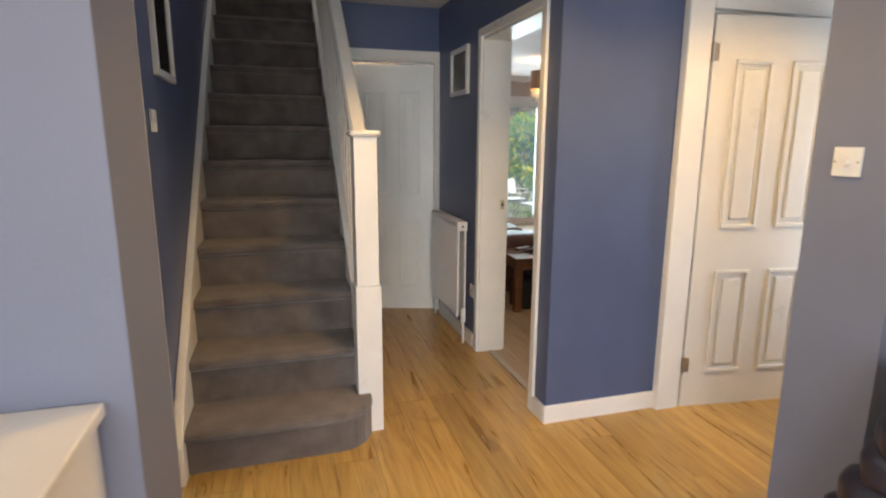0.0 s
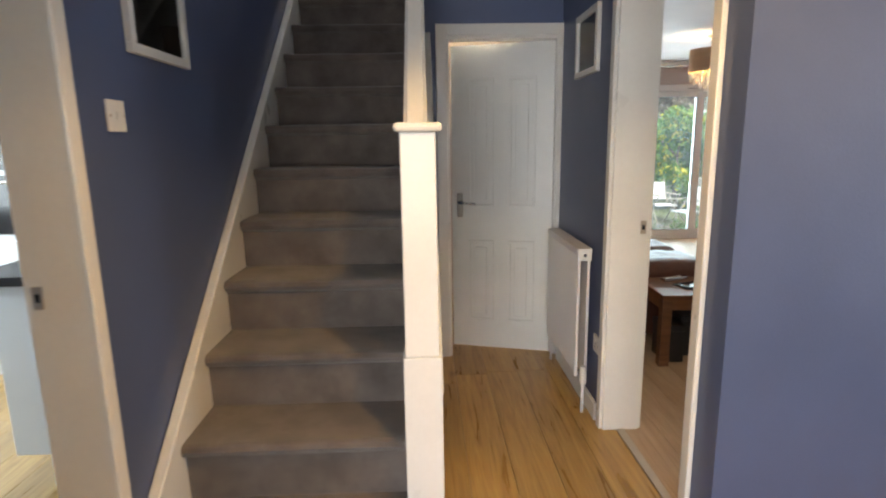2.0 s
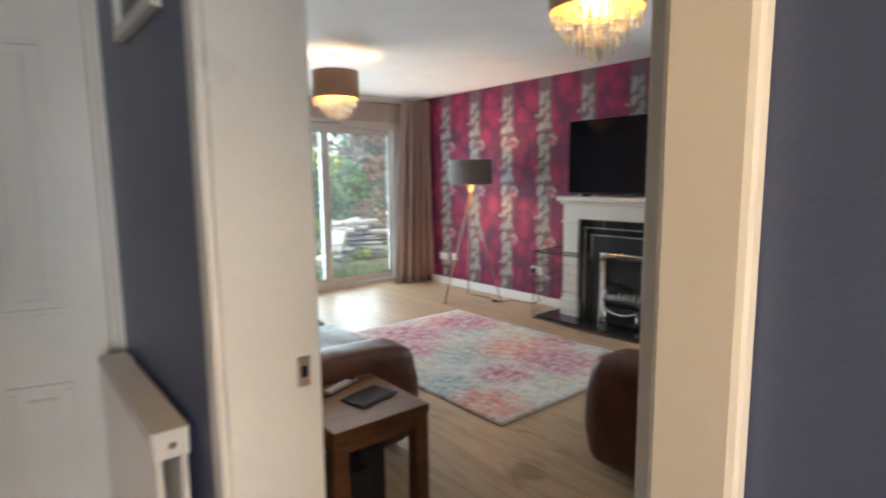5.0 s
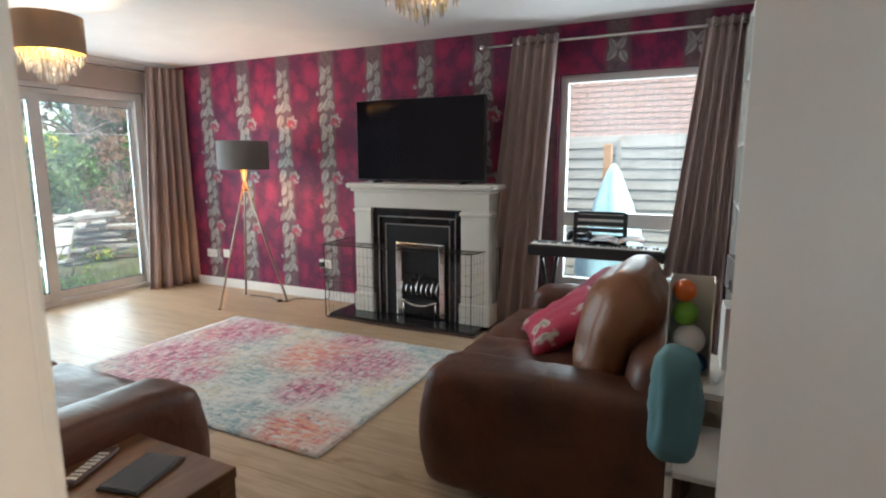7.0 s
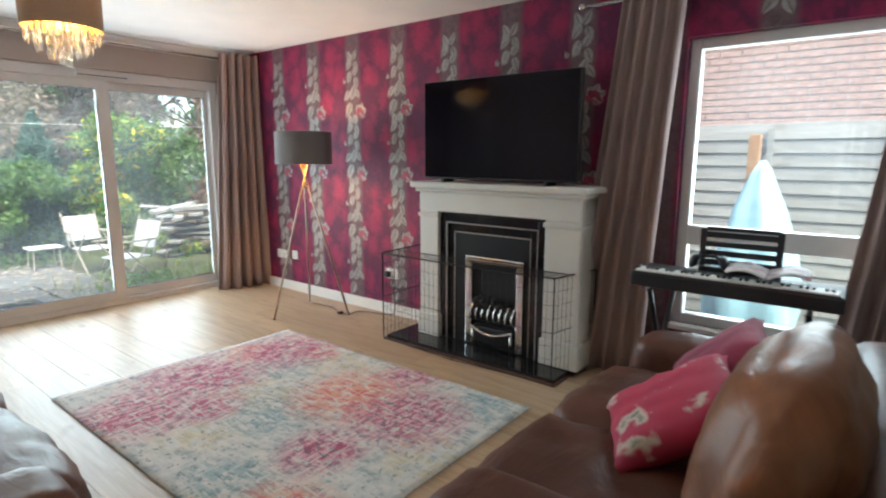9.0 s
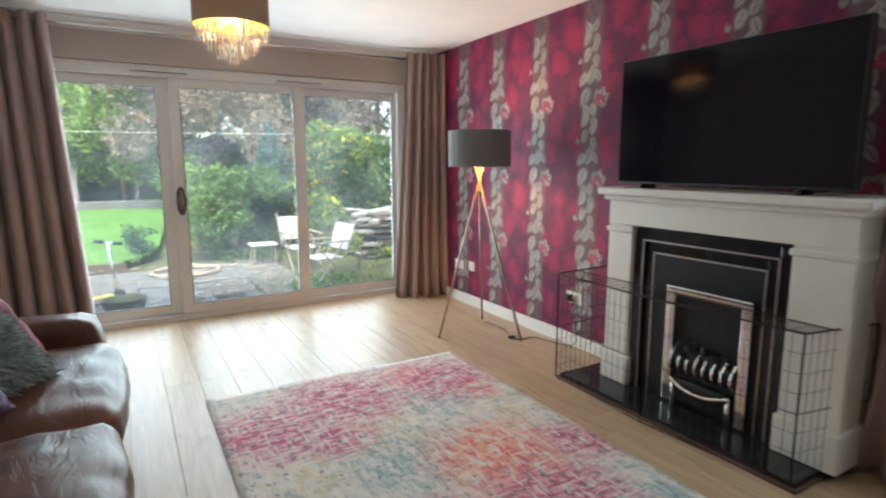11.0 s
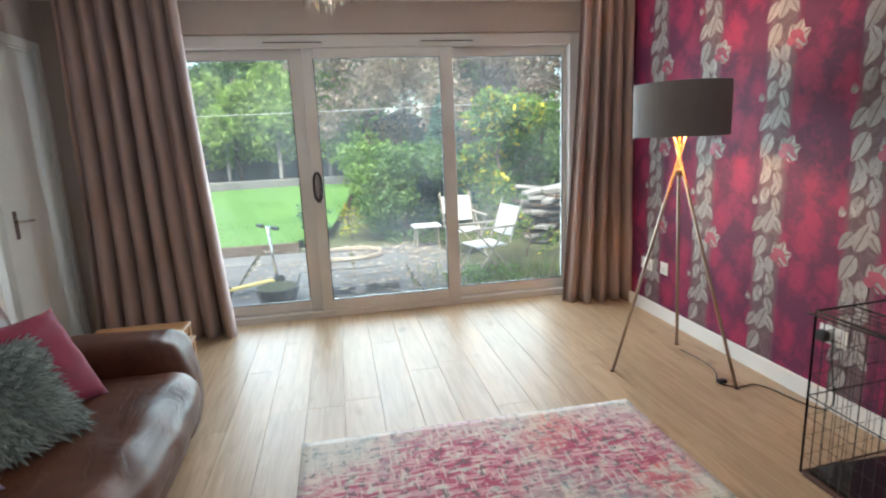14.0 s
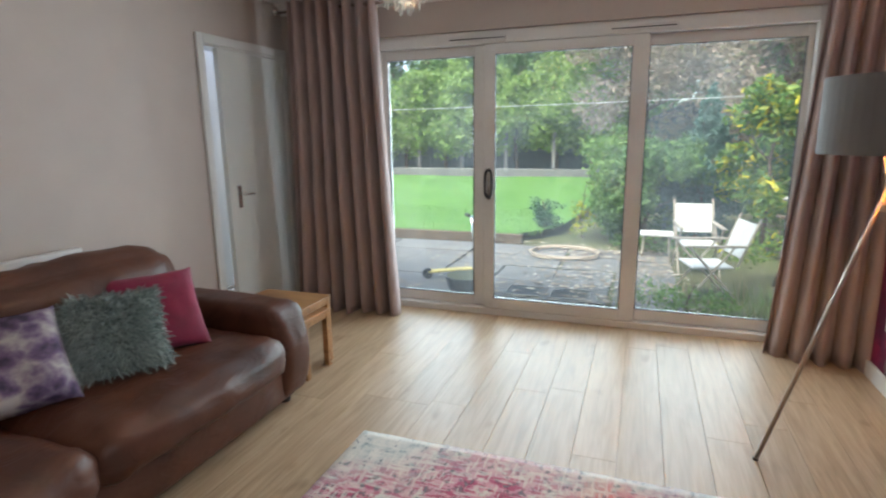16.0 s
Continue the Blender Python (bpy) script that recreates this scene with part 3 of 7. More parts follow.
# coving along the window wall and the feature wall
def coving(name, a, b, inward):
    bm = bmesh.new()
    a, b, n = Vector(a), Vector(b), Vector(inward)
    prof = [(0.0, -0.075), (0.012, -0.075), (0.02, -0.055), (0.04, -0.03), (0.062, -0.016), (0.085, -0.010), (0.085, 0.0), (0.0, 0.0)]
    rows = [[bm.verts.new(p + n * u + Vector((0, 0, v))) for u, v in prof] for p in (a, b)]
    for i in range(len(prof)):
        j = (i + 1) % len(prof)
        bm.faces.new((rows[0][i], rows[0][j], rows[1][j], rows[1][i]))
    bmesh.ops.recalc_face_normals(bm, faces=bm.faces)
    return structure(name, bm, ceiling_paint, "white plaster coving at the ceiling", "trim")


coving("coving_window_wall", (1.862, 8.779, ZC - 0.002), (5.88, 8.779, ZC - 0.002), (0, -1, 0))

# skirting boards
def skirting(name, x0, x1, y0, y1, label="white painted skirting board"):
    bm = boxes((x0, x1, y0, y1, 0, 0.105))
    tops = [e for e in bm.edges if all(v.co.z > 0.1 for v in e.verts)]
    bmesh.ops.bevel(bm, geom=tops, offset=0.006, segments=2, affect="EDGES")
    return structure(name, bm, white_paint, label, "skirting board")


skirting("baseboard_feature", 5.868, 5.884, 6.14, 8.77)
skirting("baseboard_feature_corner", 5.868, 5.884, 2.89, 4.76)
skirting("baseboard_cupboard_wall", 1.676, 2.36, 2.794, 2.809)
skirting("baseboard_corner", 1.673, 1.689, 2.81, 2.926)
skirting("baseboard_hall_right", 1.673, 1.689, 3.875, 4.68)
skirting("baseboard_under_stairs", 0.869, 0.884, 3.10, 4.69)
skirting("baseboard_living_left", 1.858, 1.874, 3.88, 7.82)


def architrave(name, axis, at, lo, hi, head, out, depth=0.018, w=0.065):
    """The moulded trim round one side of a door opening; out is the side it stands proud on."""
    bm = bmesh.new()
    a, b = (at, at + out * depth) if out > 0 else (at - depth, at)
    for u0, u1, z0, z1 in ((lo - w, lo, 0, head + w), (hi, hi + w, 0, head + w), (lo, hi, head, head + w)):
        if axis == "x":
            box(bm, a, b, u0, u1, z0, z1, 0.005)
        else:
            box(bm, u0, u1, a, b, z0, z1, 0.005)
    return structure(name, bm, white_paint, "white painted door architrave", "door frame")


def lining(name, axis, w0, w1, lo, hi, head, t=0.022):
    bm = bmesh.new()
    for u0, u1, z0, z1 in ((lo, lo + t, 0, head), (hi - t, hi, 0, head), (lo + t, hi - t, head - t, head)):
        if axis == "x":
            box(bm, w0, w1, u0, u1, z0, z1, 0.002)
        else:
            box(bm, u0, u1, w0, w1, z0, z1, 0.002)
    return structure(name, bm, white_paint, "white painted door lining", "door frame")


architrave("trim_living_door_hall_side", "x", 1.689, 2.978, 3.79, 2.015, -1, 0.018, 0.05)
architrave("trim_living_door_room_side", "x", 1.858, 2.981, 3.79, 2.015, 1)
lining("frame_living_door", "x", 1.686, 1.857, 2.971, 3.80, 2.02)
architrave("trim_end_door", "y", 4.769, 1.0, 1.67, 2.0, -1)
lining("frame_end_door", "y", 4.766, 4.874, 0.992, 1.678, 2.005)
architrave("trim_cupboard_door", "y", 2.809, 2.45, 3.21, 2.015, -1, 0.045, 0.135)
lining("frame_cupboard_door", "y", 2.80, 2.875, 2.432, 3.218, 2.018, 0.014)
lining("frame_kitchen_door", "x", -0.155, 0.004, 1.95, 2.77, 2.05, 0.03)
architrave("trim_kitchen_door", "x", 0.003, 1.985, 2.735, 2.015, 1, 0.012, 0.05)
architrave("trim_side_door", "x", 1.859, 7.89, 8.72, 1.985, 1, 0.018, 0.06)
lining("frame_side_door", "x", 1.70, 1.862, 7.885, 8.725, 1.99, 0.02)
structure("threshold_strip", boxes((1.752, 1.79, 3.01, 3.775, 0.012, 0.02), bev=0.003), brass, "brushed metal threshold strip between two wooden floors", "threshold")


def strike_plate(x, y, z, face):
    t = thing("strike_plate", pose(x, y, z), "small brushed steel strike plate on the door lining", "strike plate")
    bm = boxes((-0.013, 0.013, -0.0015, 0.0015, -0.03, 0.03), bev=0.001)
    part("plate", bm, brass, t)
    part("latch_hole", boxes((-0.006, 0.006, -0.003, 0.003, -0.011, 0.011)), black_iron, t)
    t.rotation_euler = (0, 0, radians(face))
    return t


strike_plate(1.832, 3.776, 1.0, 0)
strike_plate(-0.122, 2.738, 1.02, 0)


def panel_door(name, m, width, height, label, material, panels=True, handle=0.0, thick=0.04, hinges=(), inset=0.055):
    """A door leaf whose hinge edge stands at the origin and which runs along its own +x; the seen face looks along its own -y."""
    t = tagged(new(name), label, "door", kind="structure")
    t.matrix_world = m
    bm = boxes((0, width, 0, thick, 0.008, height))
    es = [e for e in bm.edges if abs(e.verts[0].co.z - e.verts[1].co.z) > 0.5]
    bmesh.ops.bevel(bm, geom=es, offset=0.003, segments=2, affect="EDGES")
    part("leaf", bm, material, t)
    if panels:
        mx, gap = 0.115 * width / 0.7, 0.1 * width / 0.7
        w = (width - 2 * mx - gap) / 2
        for x0 in (mx, mx + w + gap):
            for z0, z1 in ((0.2 * height / 2, 0.76 * height / 2), (0.98 * height / 2, 1.8 * height / 2)):
                bm = bmesh.new()
                f = 0.02
                for a in ((x0, x0 + w, z0, z0 + f), (x0, x0 + w, z1 - f, z1), (x0, x0 + f, z0 + f, z1 - f), (x0 + w - f, x0 + w, z0 + f, z1 - f)):
                    box(bm, a[0], a[1], -0.011, -0.0005, a[2], a[3], 0.004)
                part("panel_moulding", bm, material, t)
                part("panel", boxes((x0 + 0.045, x0 + w - 0.045, -0.009, -0.0005, z0 + 0.045, z1 - 0.045), bev=0.007), material, t)
    if handle:
        h = part("handle", boxes((width - inset - 0.02, width - inset + 0.02, -0.009, -0.0005, handle - 0.08, handle + 0.08), bev=0.003), chrome, t, "chrome lever handle on a plate")
        bm = rod(bmesh.new(), (width - inset, -0.008, handle + 0.02), (width - inset, -0.05, handle + 0.02), 0.009)
        rod(bm, (width - inset, -0.047, handle + 0.02), (width - inset - 0.11, -0.05, handle + 0.012), 0.009, 0.007)
        part("lever", bm, chrome, h, smooth=True)
    for z in hinges:
        bm = rod(bmesh.new(), (-0.004, -0.006, z - 0.045), (-0.004, -0.006, z + 0.045), 0.006)
        box(bm, 0.0, 0.03, -0.0035, -0.0005, z - 0.04, z + 0.04)
        part("hinge", bm, brass, t, "brushed steel hinge")
    return t


# the door at the end of the hall stands a little open, away from the hall
panel_door("door_end", Matrix.Translation((1.655, 4.80, 0)) @ Matrix.Rotation(radians(164), 4, "Z") @ Matrix.Diagonal((1, -1, 1, 1)), 0.648, 1.975,
           "white four-panel door standing slightly ajar at the hall end", door_paint, handle=0.98)
panel_door("door_cupboard", pose(2.462, 2.765, 0, 0, 0, -7), 0.755, 1.99, "closed white four-panel cupboard door with steel hinges", white_paint, hinges=(0.25, 1.82))
# the living room door is white; its darker beige paints in the shade
panel_door("door_living", Matrix.Translation((1.885, 2.98, 0)) @ Matrix.Rotation(radians(19.2), 4, "Z") @ Matrix.Diagonal((1, -1, 1, 1)), 0.74, 1.985,
           "open plain white living room door seen from inside, its shade painted in", plain("shaded_door_paint", (0.52, 0.47, 0.42), 0.4, var=0.05), panels=False)
panel_door("door_side", Matrix.Translation((1.868, 8.70, 0)) @ Matrix.Rotation(radians(-87), 4, "Z") @ Matrix.Diagonal((1, -1, 1, 1)), 0.725, 1.96,
           "plain white flush door standing slightly ajar beside the curtain", door_paint, panels=False, handle=0.96, inset=0.1)


# ---- the staircase ----
RISE, GOING, STEP_Y, STEPS = 0.2125, 0.25, 2.79, 12
stairs = thing("staircase", pose(0, 0, 0), "straight staircase with grey carpet and white painted woodwork", "staircase")
for k in range(STEPS):
    y, z = STEP_Y + GOING * k, RISE * (k + 1)
    right = 0.835 if k == 0 else 0.80
    # a riser, a rounded nosing and a tread, as one run of carpet
    prof = [(y + 0.03, z - RISE), (y + 0.026, z - 0.055), (y + 0.004, z - 0.04), (y - 0.006, z - 0.022), (y - 0.002, z - 0.006), (y + 0.012, z), (y + 0.06, z + 0.001),
            (y + GOING + 0.04, z), (y + GOING + 0.04, z - RISE)]
    bm = bmesh.new()
    cols = 20
    grid = []
    for i in range(cols + 1):
        x = 0.034 + (right - 0.034) * i / cols
        pull = 0.0
        if k == 0 and x > 0.66:
            pull = 0.16 * (1 - math.sqrt(max(0.0, 1 - ((x - 0.66) / (right - 0.655)) ** 2)))
        row = []
        for j, (py, pz) in enumerate(prof):
            sag = 0.004 * noise.noise((x * 9, py * 9, pz * 9 + k)) if 0 < j < 7 else 0
            row.append(bm.verts.new((x, min(py + pull, y + GOING + 0.04) + sag, pz + (sag if j in (5, 6) else 0))))
        grid.append(row)
    for i in range(cols):
        for j in range(len(prof) - 1):
            bm.faces.new((grid[i][j], grid[i][j + 1], grid[i + 1][j + 1], grid[i + 1][j]))
    bm.faces.new(grid[0][::-1])
    bm.faces.new(grid[-1])
    bmesh.ops.recalc_face_normals(bm, faces=bm.faces)
    part("step", bm, carpet, stairs, smooth=False)
S = RISE / GOING


def along(y, lift):
    return RISE + (y - STEP_Y) * S + lift


def sloped(x0, x1, y0, y1, lo, hi, bev=0.003):
    bm = outline_slab(bmesh.new(), [(y0, along(y0, lo)), (y1, along(y1, lo)), (y1, along(y1, hi)), (y0, along(y0, hi))], x0, x1, "x")
    bmesh.ops.bevel(bm, geom=list(bm.edges), offset=bev, segments=1, affect="EDGES")
    return bm


wall_string = outline_slab(bmesh.new(), [(2.74, 0), (3.0, 0), (5.75, along(5.75, -0.25)), (5.75, along(5.75, 0.08)), (2.86, along(2.86, 0.07)), (2.74, 0.18)], 0.002, 0.04, "x")
bmesh.ops.bevel(wall_string, geom=list(wall_string.edges), offset=0.004, segments=1, affect="EDGES")
part("wall_string", wall_string, white_paint, stairs)
outer = outline_slab(bmesh.new(), [(3.07, 0.0), (3.35, 0.0), (5.7, along(5.7, -0.28)), (5.7, along(5.7, 0.1)), (3.07, along(3.07, 0.1))], 0.80, 0.845, "x")
part("outer_string", outer, white_paint, stairs)
part("string_cap", sloped(0.785, 0.905, 3.08, 5.6, 0.10, 0.125), white_paint, stairs)
newel = boxes((0.778, 0.898, 2.962, 3.085, 0, 0.74), bev=0.004)
part("newel_base", newel, white_paint, stairs)
part("newel_post", boxes((0.785, 0.89, 2.968, 3.075, 0.74, 1.42), bev=0.005), white_paint, stairs)
cap = boxes((0.768, 0.908, 2.95, 3.093, 1.42, 1.446), bev=0.012)
part("newel_cap", cap, white_paint, stairs)
part("handrail", sloped(0.793, 0.867, 3.075, 5.6, 0.905, 0.965, 0.012), white_paint, stairs)
part("handrail_base", sloped(0.805, 0.855, 3.075, 5.6, 0.88, 0.905, 0.004), white_paint, stairs)
y = 3.17
while y < 5.5:
    part("baluster", boxes((0.814, 0.846, y - 0.016, y + 0.016, along(y, 0.118), along(y, 0.885)), bev=0.003), white_paint, stairs)
    y += 0.118


# ---- living room: patio doors, side window, curtains ----
def window_unit(name, m, label):
    t = tagged(new(name), label, "window", kind="structure")
    t.matrix_world = m
    return t


patio = window_unit("window_patio_doors", pose(0, 0, 0), "wide white three-pane sliding patio doors onto the garden")
part("outer_frame", boxes((2.597, 2.68, 8.80, 8.90, 0.0, 2.088), (5.53, 5.613, 8.80, 8.90, 0.0, 2.088), (2.68, 5.53, 8.80, 8.90, 2.0, 2.088), (2.68, 5.53, 8.80, 8.90, 0.0, 0.06), bev=0.004), upvc, patio)


def sash(x0, x1, y0, y1, z0, z1, left, right, top=0.07, bottom=0.08):
    s = part("sash", boxes((x0, x0 + left, y0, y1, z0, z1), (x1 - right, x1, y0, y1, z0, z1), (x0 + left, x1 - right, y0, y1, z1 - top, z1), (x0 + left, x1 - right, y0, y1, z0, z0 + bottom), bev=0.005), upvc, patio)
    g = part("pane", boxes((x0 + left - 0.01, x1 - right + 0.01, (y0 + y1) / 2 - 0.003, (y0 + y1) / 2 + 0.003, z0 + bottom - 0.01, z1 - top + 0.01)), pane_glass, s, "clear glass pane")
    g.visible_shadow = False
    bm = bmesh.new()
    b = 0.006
    for a in ((x0 + left, x0 + left + b, z0 + bottom, z1 - top), (x1 - right - b, x1 - right, z0 + bottom, z1 - top), (x0 + left, x1 - right, z0 + bottom, z0 + bottom + b), (x0 + left, x1 - right, z1 - top - b, z1 - top)):
        box(bm, a[0], a[1], (y0 + y1) / 2 - 0.02, (y0 + y1) / 2 - 0.008, a[2], a[3])
    part("gasket", bm, black_plastic, s, "thin dark rubber seal")
    return s


sash(2.682, 3.545, 8.855, 8.895, 0.062, 1.998, 0.05, 0.125)
mid = sash(3.508, 4.607, 8.805, 8.85, 0.062, 1.998, 0.082, 0.1)
sash(4.52, 5.528, 8.855, 8.895, 0.062, 1.998, 0.09, 0.035)
h = part("handle", boxes((3.535, 3.565, 8.797, 8.806, 0.9, 1.14), bev=0.003), chrome, mid, "dark D-shaped pull handle")
curve_tube("grip", [(3.525, 8.785, 0.93), (3.55, 8.78, 0.915), (3.575, 8.785, 0.93), (3.58, 8.785, 1.02), (3.575, 8.785, 1.11), (3.55, 8.78, 1.125), (3.525, 8.785, 1.11), (3.52, 8.785, 1.02)], 0.009, black_plastic, h, closed=True)
for x0, x1 in ((3.25, 3.67), (4.36, 4.77)):
    v = part("trickle_vent", boxes((x0, x1, 8.785, 8.80, 2.02, 2.05), bev=0.003), upvc, patio)
    part("slot", boxes((x0 + 0.01, x1 - 0.01, 8.782, 8.786, 2.031, 2.038)), black_plastic, v)
structure("window_sill_patio", boxes((2.56, 5.65, 8.90, 9.06, -0.03, 0.03), bev=0.006), upvc, "white threshold sill outside the patio doors", "sill")

side = window_unit("window_side", pose(0, 0, 0), "tall white side window facing a fence and brick wall")
part("window_frame", boxes((5.94, 6.01, 3.302, 3.36, 0.382, 2.018), (5.94, 6.01, 4.30, 4.358, 0.382, 2.018), (5.94, 6.01, 3.36, 4.30, 1.96, 2.018), (5.94, 6.01, 3.36, 4.30, 0.382, 0.44), (5.94, 6.01, 3.36, 4.30, 0.86, 0.97), bev=0.004), upvc, side)
for z0, z1 in ((0.43, 0.87), (0.96, 1.97)):
    g = part("pane", boxes((5.97, 5.976, 3.355, 4.305, z0, z1)), pane_glass, side)
    g.visible_shadow = False
part("window_sill", boxes((5.86, 5.94, 3.304, 4.356, 0.355, 0.381), bev=0.004), upvc, side)


def curtain(name, m, width, height, folds, label, lean=0.0, deep=0.055, seed=1.0, gather=1.0):
    """A hanging pleated cloth, its own x along the rail, its own z up from the hem."""
    t = thing(name, m, label, "curtain")
    bm = bmesh.new()
    nx, nz = folds * 10, 22
    rows = []
    for j in range(nz + 1):
        v = j / nz
        row = []
        for i in range(nx + 1):
            u = i / nx
            w = width * (gather + (1 - gather) * (1 - v) ** 1.3)
            ph = folds * 2 * math.pi * (u + 0.012 * noise.noise((u * 5, v * 1.4, seed)))
            amp = deep * (0.75 + 0.45 * (1 - v)) * (0.8 + 0.5 * noise.noise((u * folds * 0.7, v * 0.8, seed + 5)))
            x = (u - 0.5) * w + lean * (1 - v) + 0.012 * math.cos(ph) * (1 - v * 0.4)
            yy = amp * math.sin(ph) + 0.012 * noise.noise((u * 9, v * 6, seed))
            row.append(bm.verts.new((x, yy, v * height)))
        rows.append(row)
    for j in range(nz):
        for i in range(nx):
            bm.faces.new((rows[j][i], rows[j][i + 1], rows[j + 1][i + 1], rows[j + 1][i]))
    cloth = part("cloth", bm, curtain_cloth, t, smooth=True)
    sol = cloth.modifiers.new("thickness", "SOLIDIFY")
    sol.thickness = 0.004
    for k in range(folds):
        x = ((k + 0.25) / folds - 0.5) * width * gather
        bm = bmesh.new()
        for a in range(16):
            c0, c1 = 2 * math.pi * a / 16, 2 * math.pi * (a + 1) / 16
            rod(bm, (x, deep * 0.9 + 0.02 * math.cos(c0), height - 0.05 + 0.02 * math.sin(c0)), (x, deep * 0.9 + 0.02 * math.cos(c1), height - 0.05 + 0.02 * math.sin(c1)), 0.004, n=5, caps=False)
        part("eyelet", bm, chrome, t, "metal ring")
    return t


curtain("curtain", pose(2.43, 8.56, 0.012, 0, 0, 7), 0.86, 2.33, 7, "full-length taupe eyelet curtain drawn aside at the patio doors", 0.03, 0.085, 1.0, 0.8)
curtain("curtain", pose(5.70, 8.53, 0.012, 0, 0, -12), 0.56, 2.33, 5, "full-length taupe eyelet curtain beside the wallpapered wall", -0.05, 0.075, 4.0, 0.68)
curtain("curtain", pose(5.79, 4.52, 0.012, 0, 0, 90), 0.5, 2.29, 5, "full-length taupe curtain at the side window beside the fireplace", 0.2, 0.05, 7.0, 0.7)
curtain("curtain", pose(5.80, 3.22, 0.012, 0, 0, 90), 0.46, 2.29, 5, "taupe curtain pulled back at the side window", 0.14, 0.05, 9.0, 0.6)


def curtain_rail(a, b, label):
    t = thing("curtain_rail", pose(*a), label, "curtain rail")
    d = Vector(b) - Vector(a)
    part("rail", rod(bmesh.new(), (0, 0, 0), d, 0.012, n=14), chrome, t, smooth=True)
    n = d.normalized()
    for s in (Vector((0, 0, 0)) - n * 0.012, d + n * 0.012):
        bm = bmesh.new()
        bmesh.ops.create_uvsphere(bm, u_segments=14, v_segments=8, radius=0.022, matrix=Matrix.Translation(s))
        part("finial", bm, chrome, t, smooth=True)
    back = Vector((0, 1, 0)) if abs(d.x) > abs(d.y) else Vector((1, 0, 0))
    for f in (0.03, 0.5, 0.97):
        part("bracket", rod(bmesh.new(), d * f, d * f + back * (0.177 if abs(d.x) > abs(d.y) else 0.083), 0.008), chrome, t)
    return t


curtain_rail((1.94, 8.60, 2.29), (5.84, 8.60, 2.29), "slim steel curtain pole above the patio doors")
curtain_rail((5.80, 2.96, 2.25), (5.80, 4.95, 2.25), "slim steel curtain pole above the side window")


# ---- printed leaves of the wallpaper, a little proud of the wall ----
LEAF_STEP = [0]


def leaf_pair(bm, y, z, size, wide, turn):
    c, s = math.cos(radians(turn)), math.sin(radians(turn))
    LEAF_STEP[0] = (LEAF_STEP[0] + 1) % 24
    xx = 5.8834 - 0.00006 * LEAF_STEP[0]
    size, wide = size * 0.94, wide * 0.88
    pts = [(0, 0), (0.08, 0.25), (0.22, 0.43), (0.4, 0.5), (0.6, 0.41), (0.8, 0.2), (0.93, 0.05), (1.0, 0.0)]
    for side_sign in (1, -1):
        a = [(u * size, side_sign * (w * wide * 0.8 + 0.003)) for u, w in pts]
        mid_line = [(1.0 * size, side_sign * 0.003), (0.5 * size, side_sign * 0.003)]
        vs = [bm.verts.new((xx, y + p * c - q * s, z + p * s + q * c)) for p, q in a + mid_line]
        f = bm.faces.new(vs)
        f.normal_update()
        if f.normal.x > 0:
            f.normal_flip()


def rose(bm, y, z, r):
    for k in range(6):
        a = 2 * math.pi * k / 6
        cy, cz = y + 0.55 * r * math.cos(a), z + 0.55 * r * math.sin(a)
        vs = [bm.verts.new((5.8816 - 0.00006 * k, cy + 0.5 * r * math.cos(b), cz + 0.42 * r * math.sin(b + 0.3 * k))) for b in [2 * math.pi * q / 9 for q in range(9)]]
        f = bm.faces.new(vs)
        f.normal_update()
        if f.normal.x > 0:
            f.normal_flip()


# one repeat of the printed vine: offset across and up, length, width and turn of each leaf
MOTIF = ((0.0, 0.45, 0.11, 0.07, 58), (-0.02, 0.45, 0.1, 0.07, 118), (-0.015, 0.46, 0.12, 0.08, 236), (0.02, 0.44, 0.11, 0.075, 296),
         (0.01, 0.32, 0.105, 0.07, 62), (-0.02, 0.36, 0.12, 0.08, 246), (0.025, 0.31, 0.11, 0.075, 292), (-0.03, 0.27, 0.085, 0.06, 112),
         (-0.025, 0.12, 0.17, 0.1, 66), (-0.04, 0.2, 0.12, 0.08, 232), (0.03, 0.21, 0.11, 0.07, 306), (-0.02, 0.1, 0.155, 0.11, 242),
         (0.015, 0.0, 0.11, 0.08, 284), (-0.03, -0.05, 0.09, 0.07, 255), (-0.11, 0.26, 0.055, 0.03, 88), (-0.115, 0.265, 0.045, 0.028, 40))
wall_ob = bpy.data.objects["wall_feature"]
for k in range(-8, 3):
    yb = BAND_Y + BAND * k
    if not 3.2 < yb < 8.75 or 4.3 < yb < 4.6:
        continue
    lo, hi = (2.06, 2.36) if yb < 4.3 else (0.13, 2.36)
    bl, br = bmesh.new(), bmesh.new()
    for c in range(-1, 5):
        z0 = c * 0.53 + 0.13
        for dy, dz, size, wide, turn in MOTIF:
            zz = z0 + dz
            if lo + 0.05 < zz < hi - 0.12:
                leaf_pair(bl, yb - dy, zz, size, wide, 180 - turn)
        if lo + 0.08 < z0 + 0.06 < hi - 0.12:
            for turn, far in ((112, 0.07), (68, 0.085), (24, 0.08), (-20, 0.06)):
                leaf_pair(bl, yb - 0.082, z0 + 0.005, far + 0.02, 0.09, 180 - turn)
            rose(br, yb - 0.088, z0 + 0.004, 0.056)
    if bl.faces:
        tagged(part("leaf_print", bl, leaf_print, wall_ob), kind="stuff")
    if br.faces:
        part("rose_print", br, rose_print, wall_ob)
    else:
        br.free()

